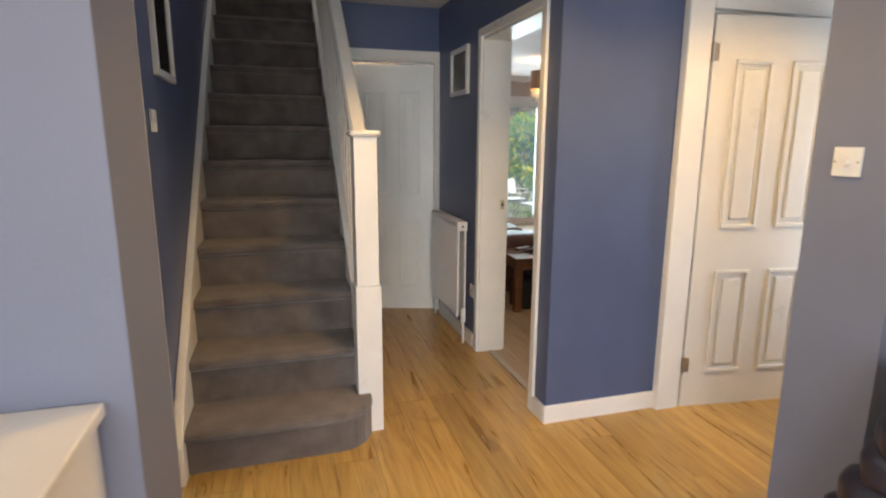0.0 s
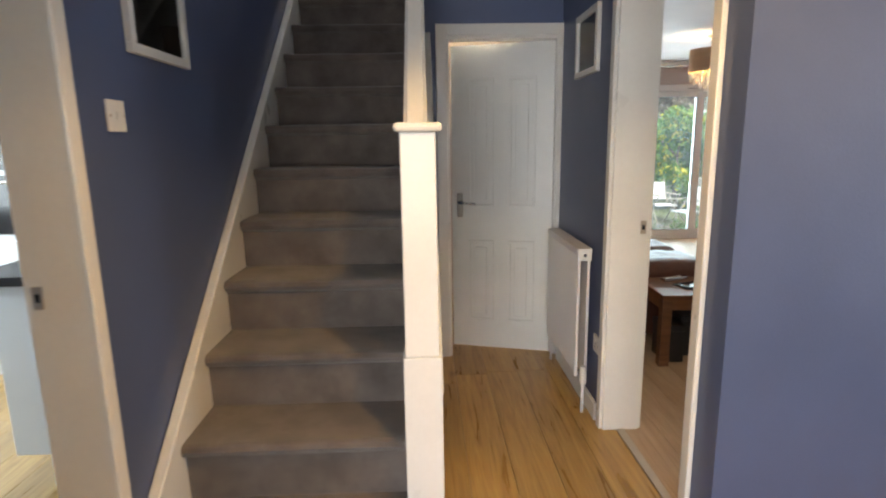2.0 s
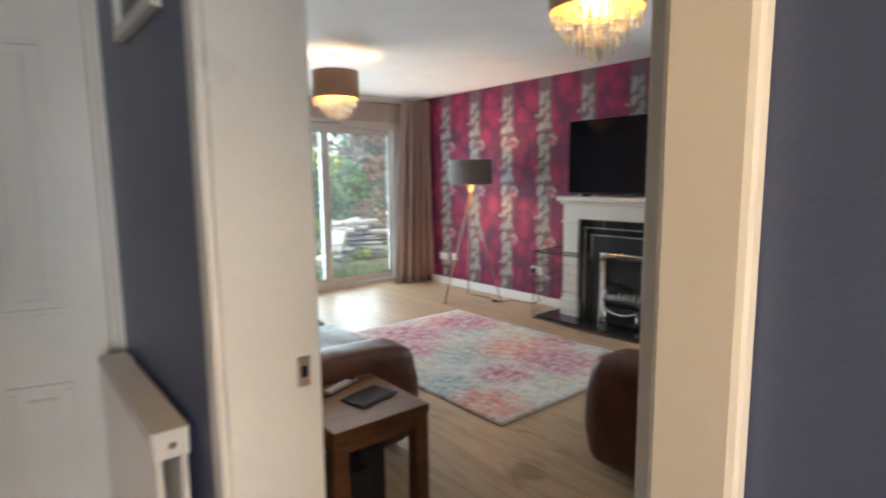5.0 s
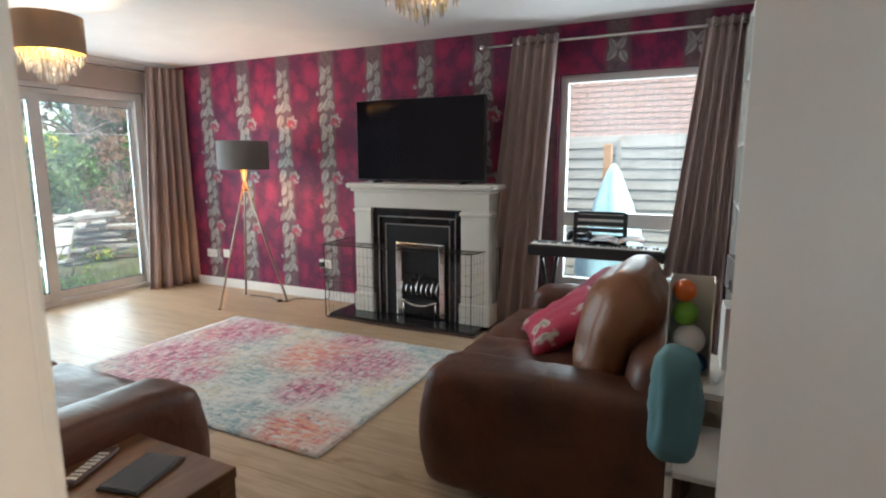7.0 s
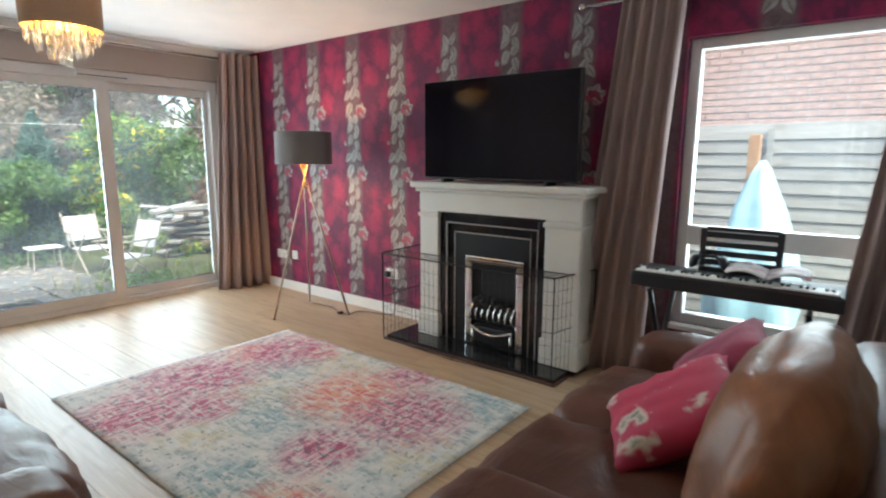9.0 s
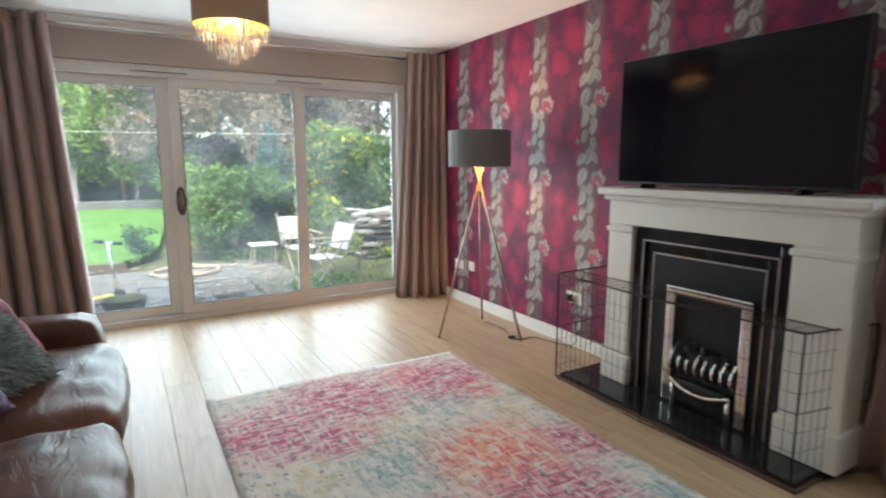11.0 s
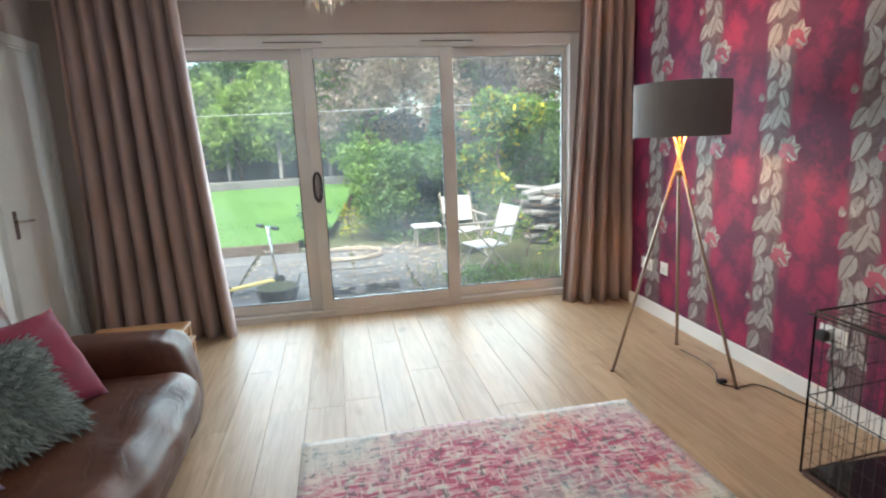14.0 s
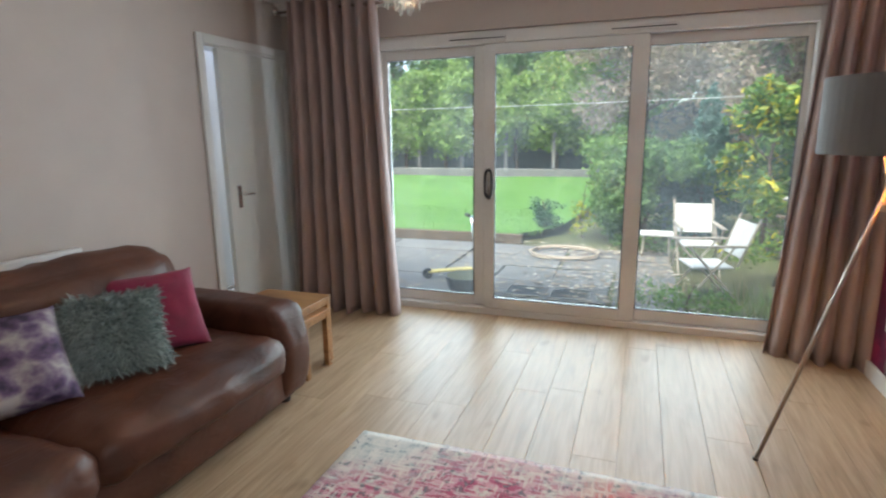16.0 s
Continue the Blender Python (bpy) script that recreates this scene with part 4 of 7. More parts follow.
# ---- fireplace, television, fire guard ----
fire = thing("fireplace", pose(0, 0, 0), "cream fire surround with a black and silver insert", "fireplace")
part("hearth", boxes((5.36, 5.884, 4.83, 6.235, 0, 0.03), bev=0.004), slate_brown, fire, "brown edged hearth base")
part("hearth_slab", boxes((5.375, 5.884, 4.845, 6.22, 0.03, 0.05), bev=0.004), granite, fire, "polished black granite slab")
for y0, y1 in ((5.89, 6.06), (4.80, 4.99 + 0.05)):
    part("leg", boxes((5.575, 5.884, y0, y1, 0.05, 0.98), bev=0.006), stone_white, fire)
    part("plinth", boxes((5.56, 5.884, y0 - 0.015, y1 + 0.012, 0.05, 0.22), bev=0.008), stone_white, fire)
    part("capital", boxes((5.562, 5.884, y0 - 0.01, y1 + 0.01, 0.935, 0.965), bev=0.008), stone_white, fire)
part("frieze", boxes((5.572, 5.884, 4.80, 6.06, 0.98, 1.12), bev=0.004), stone_white, fire)
part("mantel_moulding", boxes((5.535, 5.884, 4.77, 6.08, 1.115, 1.145), bev=0.014), stone_white, fire)
part("mantel_shelf", boxes((5.505, 5.884, 4.745, 6.10, 1.145, 1.188), bev=0.012), stone_white, fire)
part("back_panel", boxes((5.62, 5.88, 5.04, 5.89, 0.05, 0.98)), black_iron, fire)
for i, (dx, y0, y1, z1) in enumerate(((0.0, 5.04, 5.89, 0.965), (0.018, 5.10, 5.83, 0.90), (0.036, 5.17, 5.76, 0.83))):
    x = 5.60 + dx
    part("insert_frame", boxes((x, 5.66, y1 - 0.06, y1, 0.05, z1), (x, 5.66, y0, y0 + 0.06, 0.05, z1), (x, 5.66, y0 + 0.06, y1 - 0.06, z1 - 0.06, z1), bev=0.004), granite, fire)
    w = 0.008
    part("inlay", boxes((x - 0.004, x + 0.006, y1 - 0.064, y1 - 0.064 + w, 0.05, z1 - 0.056), (x - 0.004, x + 0.006, y0 + 0.056, y0 + 0.056 + w, 0.05, z1 - 0.056), (x - 0.004, x + 0.006, y0 + 0.056, y1 - 0.056, z1 - 0.064, z1 - 0.056)), inlay, fire, "thin silver inlay line")
part("firebox_panel", boxes((5.625, 5.66, 5.23, 5.70, 0.05, 0.77)), granite, fire)
insert = part("fire_frame", boxes((5.585, 5.64, 5.60, 5.655, 0.06, 0.69), (5.585, 5.64, 5.19, 5.245, 0.06, 0.69), (5.585, 5.64, 5.245, 5.60, 0.645, 0.69), bev=0.008), chrome, fire, "polished chrome fire frame")
part("fire_recess", boxes((5.63, 5.638, 5.245, 5.60, 0.06, 0.645)), black_iron, fire)
for i in range(8):
    yb = 5.255 + i * 0.0475
    curve_tube("grate_bar", [(5.60, yb, 0.36), (5.575, yb, 0.34), (5.55, yb, 0.30), (5.555, yb, 0.26), (5.60, yb, 0.235)], 0.008, chrome, insert)
bm = bmesh.new()
random.seed(5)
for i in range(34):
    mm = pose(5.60 + random.uniform(-0.02, 0.03), random.uniform(5.26, 5.585), 0.30 + random.uniform(0, 0.1), random.uniform(0, 90), random.uniform(0, 90), random.uniform(0, 90))
    pillow(bm, 0.05, 0.045, 0.035, 0.012, 0, 2, 0.006, mm, i)
part("fuel_bed", bm, coal, insert, "heap of black coals")
part("ash_door", boxes((5.57, 5.63, 5.26, 5.585, 0.08, 0.21), bev=0.02), black_iron, insert)
curve_tube("trim_bow", [(5.565, 5.26, 0.2), (5.555, 5.34, 0.165), (5.55, 5.42, 0.155), (5.555, 5.50, 0.165), (5.565, 5.585, 0.2)], 0.012, chrome, insert)
for yb in (5.27, 5.575):
    rod_bm = rod(bmesh.new(), (5.575, yb, 0.05), (5.575, yb, 0.2), 0.014, 0.009)
    part("grate_leg", rod_bm, chrome, insert, smooth=True)

tv = thing("television", pose(5.585, 5.435, 1.188), "large black flat television standing on the mantelpiece", "television")
part("casing", boxes((0.0, 0.05, -0.59, 0.59, 0.022, 0.685), bev=0.006), black_plastic, tv)
part("screen", boxes((-0.004, -0.0005, -0.582, 0.582, 0.034, 0.678)), screen, tv, "glossy dark screen")
for s in (-0.4, 0.4):
    part("foot", boxes((-0.035, 0.085, s - 0.012, s + 0.012, 0, 0.024), bev=0.004), black_plastic, tv)


def wire_panel(parent, a, b, z1):
    a, b = Vector(a), Vector(b)
    d = b - a
    p = part("panel", bmesh.new(), black_iron, parent)
    bm = bmesh.new()
    for z in (0.012, z1 * 0.5, z1):
        rod(bm, a + Vector((0, 0, z)), b + Vector((0, 0, z)), 0.0045 if z != z1 * 0.5 else 0.0025, n=6)
    for q in (a, b):
        rod(bm, q + Vector((0, 0, 0.004)), q + Vector((0, 0, z1)), 0.0045, n=6)
    bm.to_mesh(p.data)
    bm.free()
    k = max(2, int(d.length / 0.042))
    wires = bmesh.new()
    for i in range(1, k):
        q = a + d * (i / k)
        rod(wires, q + Vector((0, 0, 0.012)), q + Vector((0, 0, z1)), 0.0013, n=5, caps=False)
    for i in range(1, 8):
        z = z1 * i / 8
        rod(wires, a + Vector((0, 0, z)), b + Vector((0, 0, z)), 0.0011, n=5, caps=False)
    tagged(part("wire", wires, black_iron, p), kind="stuff")


guard = thing("fire_guard", pose(0, 0, 0), "folding black wire guard standing around the hearth", "fire guard")
GP = [(5.86, 6.29, 0), (5.375, 6.255, 0), (5.335, 5.575, 0), (5.385, 4.868, 0), (5.80, 4.79, 0)]
for a, b in zip(GP, GP[1:]):
    wire_panel(guard, a, b, 0.665)
top_panel = part("top_panel", bmesh.new(), black_iron, guard)
bm = bmesh.new()
for i in range(6):
    f = i / 5
    rod(bm, (5.335 + 0.21 * f, 6.255 + 0.01 * f, 0.664), (5.385 + 0.16 * f, 4.868 - 0.02 * f, 0.664), 0.0035 if i in (0, 5) else 0.0014, n=5)
for i in range(1, 24):
    yb = 4.87 + i * 0.0577
    rod(bm, (5.36, yb, 0.664), (5.545, yb, 0.664), 0.0011, n=5, caps=False)
bm.to_mesh(top_panel.data)
bm.free()



# ---- lamps ----
def drum(r, z0, z1, n=48, thick=0.004):
    bm = bmesh.new()
    loops = []
    for rr, z in ((r, z0), (r, z1), (r - thick, z1), (r - thick, z0)):
        loops.append([bm.verts.new((rr * math.cos(2 * math.pi * i / n), rr * math.sin(2 * math.pi * i / n), z)) for i in range(n)])
    for a in range(4):
        for i in range(n):
            f = bm.faces.new((loops[a][i], loops[a][(i + 1) % n], loops[(a + 1) % 4][(i + 1) % n], loops[(a + 1) % 4][i]))
            f.material_index = 1 if a == 2 else 0
    bmesh.ops.recalc_face_normals(bm, faces=bm.faces)
    return bm


def floor_lamp():
    c = Vector((5.415, 7.18, 0))
    t = thing("floor_lamp", pose(5.415, 7.18, 0), "lit tripod floor lamp with a grey drum shade and copper legs", "floor lamp")
    part("shade", drum(0.228, 1.298, 1.556), [shade_grey, shade_lining], t, "grey fabric drum shade, gold inside", smooth=False)
    for fx, fy in ((5.131, 7.292), (5.627, 6.92), (5.697, 7.54)):
        f = Vector((fx, fy, 0)) - c
        top = Vector((-f.x * 0.14, -f.y * 0.14, 1.36))
        part("leg", rod(bmesh.new(), f + Vector((0, 0, 0.01)), top, 0.009, 0.008, 12), tripod_metal, t, smooth=True)
        part("rubber_foot", rod(bmesh.new(), f, f + Vector((0, 0, 0.02)), 0.012, 0.011, 10), black_plastic, t)
    part("hub", rod(bmesh.new(), (0, 0, 1.10), (0, 0, 1.135), 0.022, n=16), tripod_metal, t, smooth=True)
    part("lamp_holder", rod(bmesh.new(), (0, 0, 1.30), (0, 0, 1.37), 0.018, n=16), black_plastic, t)
    for a in range(3):
        q = 2 * math.pi * a / 3
        part("shade_arm", rod(bmesh.new(), (0, 0, 1.36), (0.225 * math.cos(q), 0.225 * math.sin(q), 1.36), 0.003, n=6), tripod_metal, t)
    bm = bmesh.new()
    bmesh.ops.create_uvsphere(bm, u_segments=12, v_segments=8, radius=0.024, matrix=Matrix.Translation((0, 0, 1.47)))
    part("bulb", bm, lamp_glow, t, "glowing bulb", smooth=True)


floor_lamp()
cable = thing("lamp_cable", pose(0, 0, 0), "thin black lamp flex with an inline switch on the floor", "cable")
curve_tube("flex", [(5.66, 7.45, 0.016), (5.70, 7.2, 0.017), (5.62, 7.05, 0.016), (5.55, 6.99, 0.017), (5.66, 6.9, 0.017), (5.76, 6.97, 0.017), (5.8, 6.75, 0.017), (5.84, 6.5, 0.017), (5.855, 6.62, 0.2), (5.87, 6.63, 0.36)], 0.0035, black_plastic, cable)
part("inline_switch", boxes((5.575, 5.625, 6.985, 7.015, 0.013, 0.032), bev=0.006), black_plastic, cable)


def pendant(x, y):
    t = thing("pendant_light", pose(x, y, 0), "lit tan drum pendant with hanging crystal drops", "ceiling light", "living room pendants")
    part("ceiling_rose", rod(bmesh.new(), (0, 0, ZC - 0.03), (0, 0, ZC - 0.001), 0.045, n=24), white_plastic, t, smooth=False)
    part("cord", rod(bmesh.new(), (0, 0, 2.16), (0, 0, ZC - 0.03), 0.004, n=8), chrome, t)
    part("shade", drum(0.19, 2.03, 2.245), [shade_tan, shade_lining], t, "tan fabric drum shade, gold inside")

    bm = bmesh.new()
    bmesh.ops.create_uvsphere(bm, u_segments=12, v_segments=8, radius=0.03, matrix=Matrix.Translation((0, 0, 2.11)))
    part("bulb", bm, lamp_glow, t, "glowing bulb", smooth=True)
    random.seed(3)
    for ring, cnt, z in ((0.172, 26, 1.955), (0.125, 20, 1.905), (0.075, 13, 1.86), (0.025, 5, 1.84)):
        for i in range(cnt):
            a = 2 * math.pi * (i + random.uniform(-0.2, 0.2)) / cnt
            px, py = ring * math.cos(a), ring * math.sin(a)
            bm = bmesh.new()
            top = 2.04
            zz = z + random.uniform(-0.01, 0.015)
            rod(bm, (px, py, zz + 0.05), (px, py, top), 0.0015, n=4, caps=False)
            k = 0
            hz = top - 0.012
            while hz > zz + 0.055:
                bmesh.ops.create_icosphere(bm, subdivisions=1, radius=0.006, matrix=Matrix.Translation((px, py, hz)))
                hz -= 0.017
            bmesh.ops.create_cone(bm, cap_ends=True, segments=6, radius1=0.002, radius2=0.009, depth=0.04, matrix=Matrix.Translation((px, py, zz + 0.02)))
            bmesh.ops.create_cone(bm, cap_ends=True, segments=6, radius1=0.009, radius2=0.002, depth=0.016, matrix=Matrix.Translation((px, py, zz + 0.048)))
            part("crystal_drop", bm, crystal, t)


pendant(3.70, 6.96)
pendant(3.36, 4.20)


# ---- sofas and cushions ----
def sofa(m, length, label, seats, mat_, back_cushions, arm_h=0.58, back_h=0.86, depth=1.10, frame_h=0.0):
    """Its own x runs along the length, y from the back to the front."""
    t = thing("sofa", m, label, "sofa", "leather sofas")
    aw = 0.25
    L = length / 2
    part("base", pillow(bmesh.new(), length - 0.3, depth - 0.14, 0.27, 0.05, 0.01, 8, 0.006, Matrix.Translation((0, depth / 2 - 0.01, 0.185))), mat_, t, smooth=True)
    for s in (-1, 1):
        bm = bmesh.new()
        pillow(bm, aw, depth - 0.16, arm_h - 0.06, 0.055, 0.012, 14, 0.006, Matrix.Translation((s * (L - aw / 2), depth / 2 - 0.02, 0.05 + (arm_h - 0.06) / 2)), 3 + s)
        for v in bm.verts:
            # the arm's front swells towards the floor
            if v.co.y > depth * 0.55:
                f = (v.co.y - depth * 0.55) / (depth * 0.45)
                lift = 1 - v.co.z / arm_h
                v.co.y += 0.05 * f * math.sin(math.pi * min(max(lift, 0), 1)) ** 1.2
                v.co.x += s * 0.02 * f * math.sin(math.pi * min(max(lift, 0), 1))
            if v.co.z > arm_h - 0.1:
                v.co.z += 0.012 * math.sin(math.pi * min(max(v.co.y / depth, 0), 1))
        part("arm", bm, mat_, t, smooth=True)
        part("arm_seam", rod(bmesh.new(), (s * (L - aw + 0.02), depth * 0.86, arm_h - 0.045), (s * (L - 0.02), depth * 0.86, arm_h - 0.045), 0.003, n=6), mat_, t)
    x = -L + aw
    for i, w in enumerate(seats):
        bm = pillow(bmesh.new(), w - 0.008, depth - 0.22, 0.2, 0.075, 0.03, 18, 0.012, Matrix.Translation((x + w / 2, depth / 2 + 0.115, 0.345)), 11 + i * 3)
        part("seat_cushion", bm, mat_, t, smooth=True)
        x += w
    fh = frame_h or back_h
    bm = pillow(bmesh.new(), length - 0.16, 0.26, fh - 0.14, 0.1, 0.02, 12, 0.01, Matrix.Translation((0, 0.15, 0.07 + (fh - 0.14) / 2)), 21)
    for v in bm.verts:
        v.co.y -= 0.06 * (v.co.z - 0.3)
        v.co.z -= 0.05 * (abs(v.co.x) / L) ** 4 * (v.co.z / back_h)
    part("back_frame", bm, mat_, t, smooth=True)
    x = -L + aw
    for i, w in enumerate(back_cushions):
        tall = (back_h - 0.38) * (0.72 if frame_h and i else 1.0)
        bm = pillow(bmesh.new(), w - 0.01, 0.24, tall, 0.115, 0.045, 16, 0.010, pose(x + w / 2, 0.33, 0.43 + tall / 2, 14), 31 + i * 5)
        part("back_cushion", bm, tan_leather if frame_h and not i else mat_, t, smooth=True)
        x += w
    for sx in (-L + 0.12, L - 0.12):
        for sy in (0.12, depth - 0.16):
            part("foot", rod(bmesh.new(), (sx, sy, 0), (sx, sy, 0.07), 0.025, 0.03, 12), black_plastic, t)
    return t



SOFA_L = sofa(pose(2.0, 6.085, 0, 0, 0, -90), 2.28, "long brown leather sofa with creased seat cushions along the plain wall", (1.0, 0.81), brown_leather, (0.98, 0.80), 0.555, 0.80, 1.06)
SOFA_R = sofa(pose(4.31, 3.24, 0), 1.74, "brown leather two-seater sofa with its back to the shelves", (0.62, 0.62), brown_leather, (0.66, 0.56), 0.57, 0.875, 1.10, 0.80)


def scatter_cushion(name, m, size, material, label, thick=0.16, furry=False, seed=1):
    t = thing(name, m, label, "cushion")
    bm = bmesh.new()
    n = 18
    made = {}
    for side_sign in (1, -1):
        for i in range(n + 1):
            for j in range(n + 1):
                u, v = -1 + 2 * i / n, -1 + 2 * j / n
                edge = i in (0, n) or j in (0, n)
                if edge and side_sign < 0:
                    made[side_sign, i, j] = made[1, i, j]
                    continue
                pinch = 1 - 0.09 * (1 - abs(u) ** 3) * (abs(v) > 0.9) - 0.05 * (1 - u * u) * abs(v) ** 4
                pinch2 = 1 - 0.05 * (1 - v * v) * abs(u) ** 4
                hgt = thick / 2 * ((1 - u ** 4) * (1 - v ** 4)) ** 0.55
                hgt += 0.012 * noise.noise((u * 3 + seed, v * 3, side_sign)) * (0 if edge else 1)
                made[side_sign, i, j] = bm.verts.new((u * size / 2 * pinch2, side_sign * hgt, v * size / 2 * pinch + size / 2))
        for i in range(n):
            for j in range(n):
                q = [made[side_sign, i, j], made[side_sign, i + 1, j], made[side_sign, i + 1, j + 1], made[side_sign, i, j + 1]]
                bm.faces.new(q if side_sign < 0 else q[::-1])
    if furry:
        random.seed(seed)
        tufts = []
        for (s, i, j), v in list(made.items()):
            for _ in range(9):
                p = v.co + Vector((random.uniform(-1, 1), random.uniform(-0.3, 0.3), random.uniform(-1, 1))) * (size / n * 0.9)
                out = Vector(((p.x) / size, s * 0.55, (p.z - size / 2) / size)).normalized()
                tufts.append((p, out))
        fb = bmesh.new()
        for p, out in tufts:
            d = (out + Vector((random.uniform(-1, 1), random.uniform(-0.4, 0.4), random.uniform(-1.3, 0.4))) * 0.75).normalized() * random.uniform(0.025, 0.05)
            w = d.cross(Vector((random.uniform(-1, 1), random.uniform(-1, 1), random.uniform(-1, 1)))).normalized() * 0.004
            a, b, c, e = fb.verts.new(p - w), fb.verts.new(p + w), fb.verts.new(p + d * 0.7 + w * 0.7 - Vector((0, 0, 0.004))), fb.verts.new(p + d - Vector((0, 0, 0.012)))
            fb.faces.new((a, b, c, e))
        part("cover", bm, material, t, smooth=True)
        tagged(part("fur", fb, material, t), kind="stuff")
    else:
        part("cover", bm, material, t, smooth=True)

    return t


def floral_cloth(name, stops, scale):
    m, n, l, b = nodes_of(name, 0.8)
    co = n.new("ShaderNodeTexCoord").outputs["Object"]
    vor = n.new("ShaderNodeTexVoronoi")
    vor.inputs["Scale"].default_value = scale
    l.new(mix_col(n, l, 0.2, co, noise_tex(n, l, co, 9.0).outputs["Color"]), vor.inputs["Vector"])
    r = ramp(n, stops)
    l.new(mix_col(n, l, 0.45, vor.outputs["Distance"], noise_tex(n, l, co, 14.0, 4).outputs[0]), r.inputs[0])
    l.new(r.outputs[0], b.inputs["Base Color"])
    add_bump(n, l, b, noise_tex(n, l, co, 300.0, 2).outputs[0], 0.3, 0.002)
    return m


floral_purple = floral_cloth("purple_floral_cloth", [(0.3, (0.05, 0.035, 0.07)), (0.42, (0.16, 0.1, 0.19)), (0.52, (0.3, 0.25, 0.29)), (0.62, (0.46, 0.42, 0.41))], 9.5)
floral_red = floral_cloth("red_floral_cloth", [(0.24, (0.08, 0.16, 0.12)), (0.34, (0.5, 0.42, 0.36)), (0.42, (0.36, 0.03, 0.07)), (0.6, (0.4, 0.02, 0.06))], 7.0)

scatter_cushion("red_cushion", pose(2.70, 6.57, 0.455, 36, 0, -120), 0.40, red_cloth, "crimson velvet cushion leaning against the sofa back", 0.12, seed=2)
scatter_cushion("shaggy_cushion", pose(2.72, 6.32, 0.455, 42, 0, -124), 0.37, fur_cloth, "grey-green shaggy fur cushion on the leather sofa", 0.14, True, seed=4)
scatter_cushion("floral_cushion", pose(2.66, 5.98, 0.455, 44, 4, -118), 0.40, floral_purple, "white and purple floral cushion on the leather sofa", 0.15, seed=6)
scatter_cushion("red_cushion", pose(4.70, 4.0, 0.455, 48, 0, 14), 0.42, red_cloth, "crimson velvet cushion on the two-seater sofa", 0.14, seed=8)
scatter_cushion("floral_cushion", pose(4.20, 4.06, 0.452, 58, 0, 24), 0.46, floral_red, "red and white floral cushion on the two-seater sofa", 0.14, seed=9)

# ---- rug ----
bm = bmesh.new()
nx, ny = 40, 54
rows = [[bm.verts.new((-0.79 + 1.58 * i / nx + 0.003 * noise.noise((j * 0.4, i, 2)), -1.072 + 2.144 * j / ny + 0.004 * noise.noise((i * 0.4, j, 5)), 0.011 + 0.0015 * noise.noise((i * 0.3, j * 0.3, 0)))) for i in range(nx + 1)] for j in range(ny + 1)]
for j in range(ny):
    for i in range(nx):
        bm.faces.new((rows[j][i], rows[j][i + 1], rows[j + 1][i + 1], rows[j + 1][i]))
rug_ob = part("rug", bm, rug_mat, None, smooth=True)
rug_ob.location = (4.237, 5.883, 0.012)
sol = rug_ob.modifiers.new("thickness", "SOLIDIFY")
sol.thickness, sol.offset = 0.009, -1
tagged(rug_ob, "abstract rug in faded pink, orange, teal and cream", "rug")


# ---- small tables ----
def table(name, m, sx, sy, height, material, label, leg=0.06, top=0.035, apron=0.06, group=""):
    t = thing(name, m, label, "side table", group)
    part("tabletop", boxes((-sx / 2, sx / 2, -sy / 2, sy / 2, height - top, height), bev=0.004), material, t)
    for a in (-1, 1):
        for b in (-1, 1):
            cx, cy = a * (sx / 2 - leg / 2 - 0.004), b * (sy / 2 - leg / 2 - 0.004)
            part("leg", boxes((cx - leg / 2, cx + leg / 2, cy - leg / 2, cy + leg / 2, 0, height - top), bev=0.003), material, t)
    for b in (-1, 1):
        cy = b * (sy / 2 - 0.018)
        part("apron", boxes((-sx / 2 + leg, sx / 2 - leg, cy - 0.009, cy + 0.009, height - top - apron, height - top)), material, t)
        cx = b * (sx / 2 - 0.018)
        part("apron", boxes((cx - 0.009, cx + 0.009, -sy / 2 + leg, sy / 2 - leg, height - top - apron, height - top)), material, t)
    return t


table("side_table", pose(2.485, 4.725, 0, 0, 0, -1), 0.43, 0.47, 0.465, dark_oak, "square dark oak side table at the end of the sofa")
table("nest_table", pose(2.63, 7.49, 0, 0, 0, 0), 0.46, 0.36, 0.43, table_oak, "small honey oak table beside the curtain", 0.035, 0.022, 0.03, "nest of oak tables")
table("nest_table", pose(2.71, 7.47, 0, 0, 0, 0), 0.36, 0.27, 0.37, table_oak, "lower honey oak nesting table pulled slightly out", 0.035, 0.022, 0.03, "nest of oak tables")
for x0, y0, h0 in ((2.33, 4.56, 0.25), (2.47, 4.66, 0.28)):
    t = thing("storage_box", pose(x0, y0, 0), "small black box standing under the side table", "box", "boxes under the table")
    part("body", boxes((0, 0.12, 0, 0.2, 0, h0 - 0.04), bev=0.006), black_plastic, t)
    part("lid", boxes((-0.004, 0.124, -0.004, 0.204, h0 - 0.04, h0), bev=0.006), black_plastic, t)
tab = thing("tablet", pose(2.545, 4.70, 0.466, 0, 0, 14), "dark slate-coloured tablet lying on the side table", "tablet")
part("case", boxes((-0.1, 0.1, -0.068, 0.068, 0, 0.009), bev=0.004), black_plastic, tab)
part("screen", boxes((-0.09, 0.09, -0.06, 0.06, 0.009, 0.0102)), screen, tab)
rem = thing("remote_control", pose(2.50, 4.865, 0.466, 0, 0, 22), "slim grey remote control on the side table", "remote control")
part("casing", boxes((-0.1, 0.1, -0.022, 0.022, 0, 0.016), bev=0.006), slate_brown, rem)
for i in range(8):
    for j in range(3):
        part("button", boxes((-0.085 + i * 0.019, -0.074 + i * 0.019, -0.015 + j * 0.0115, -0.007 + j * 0.0115, 0.016, 0.0185)), white_plastic, rem)


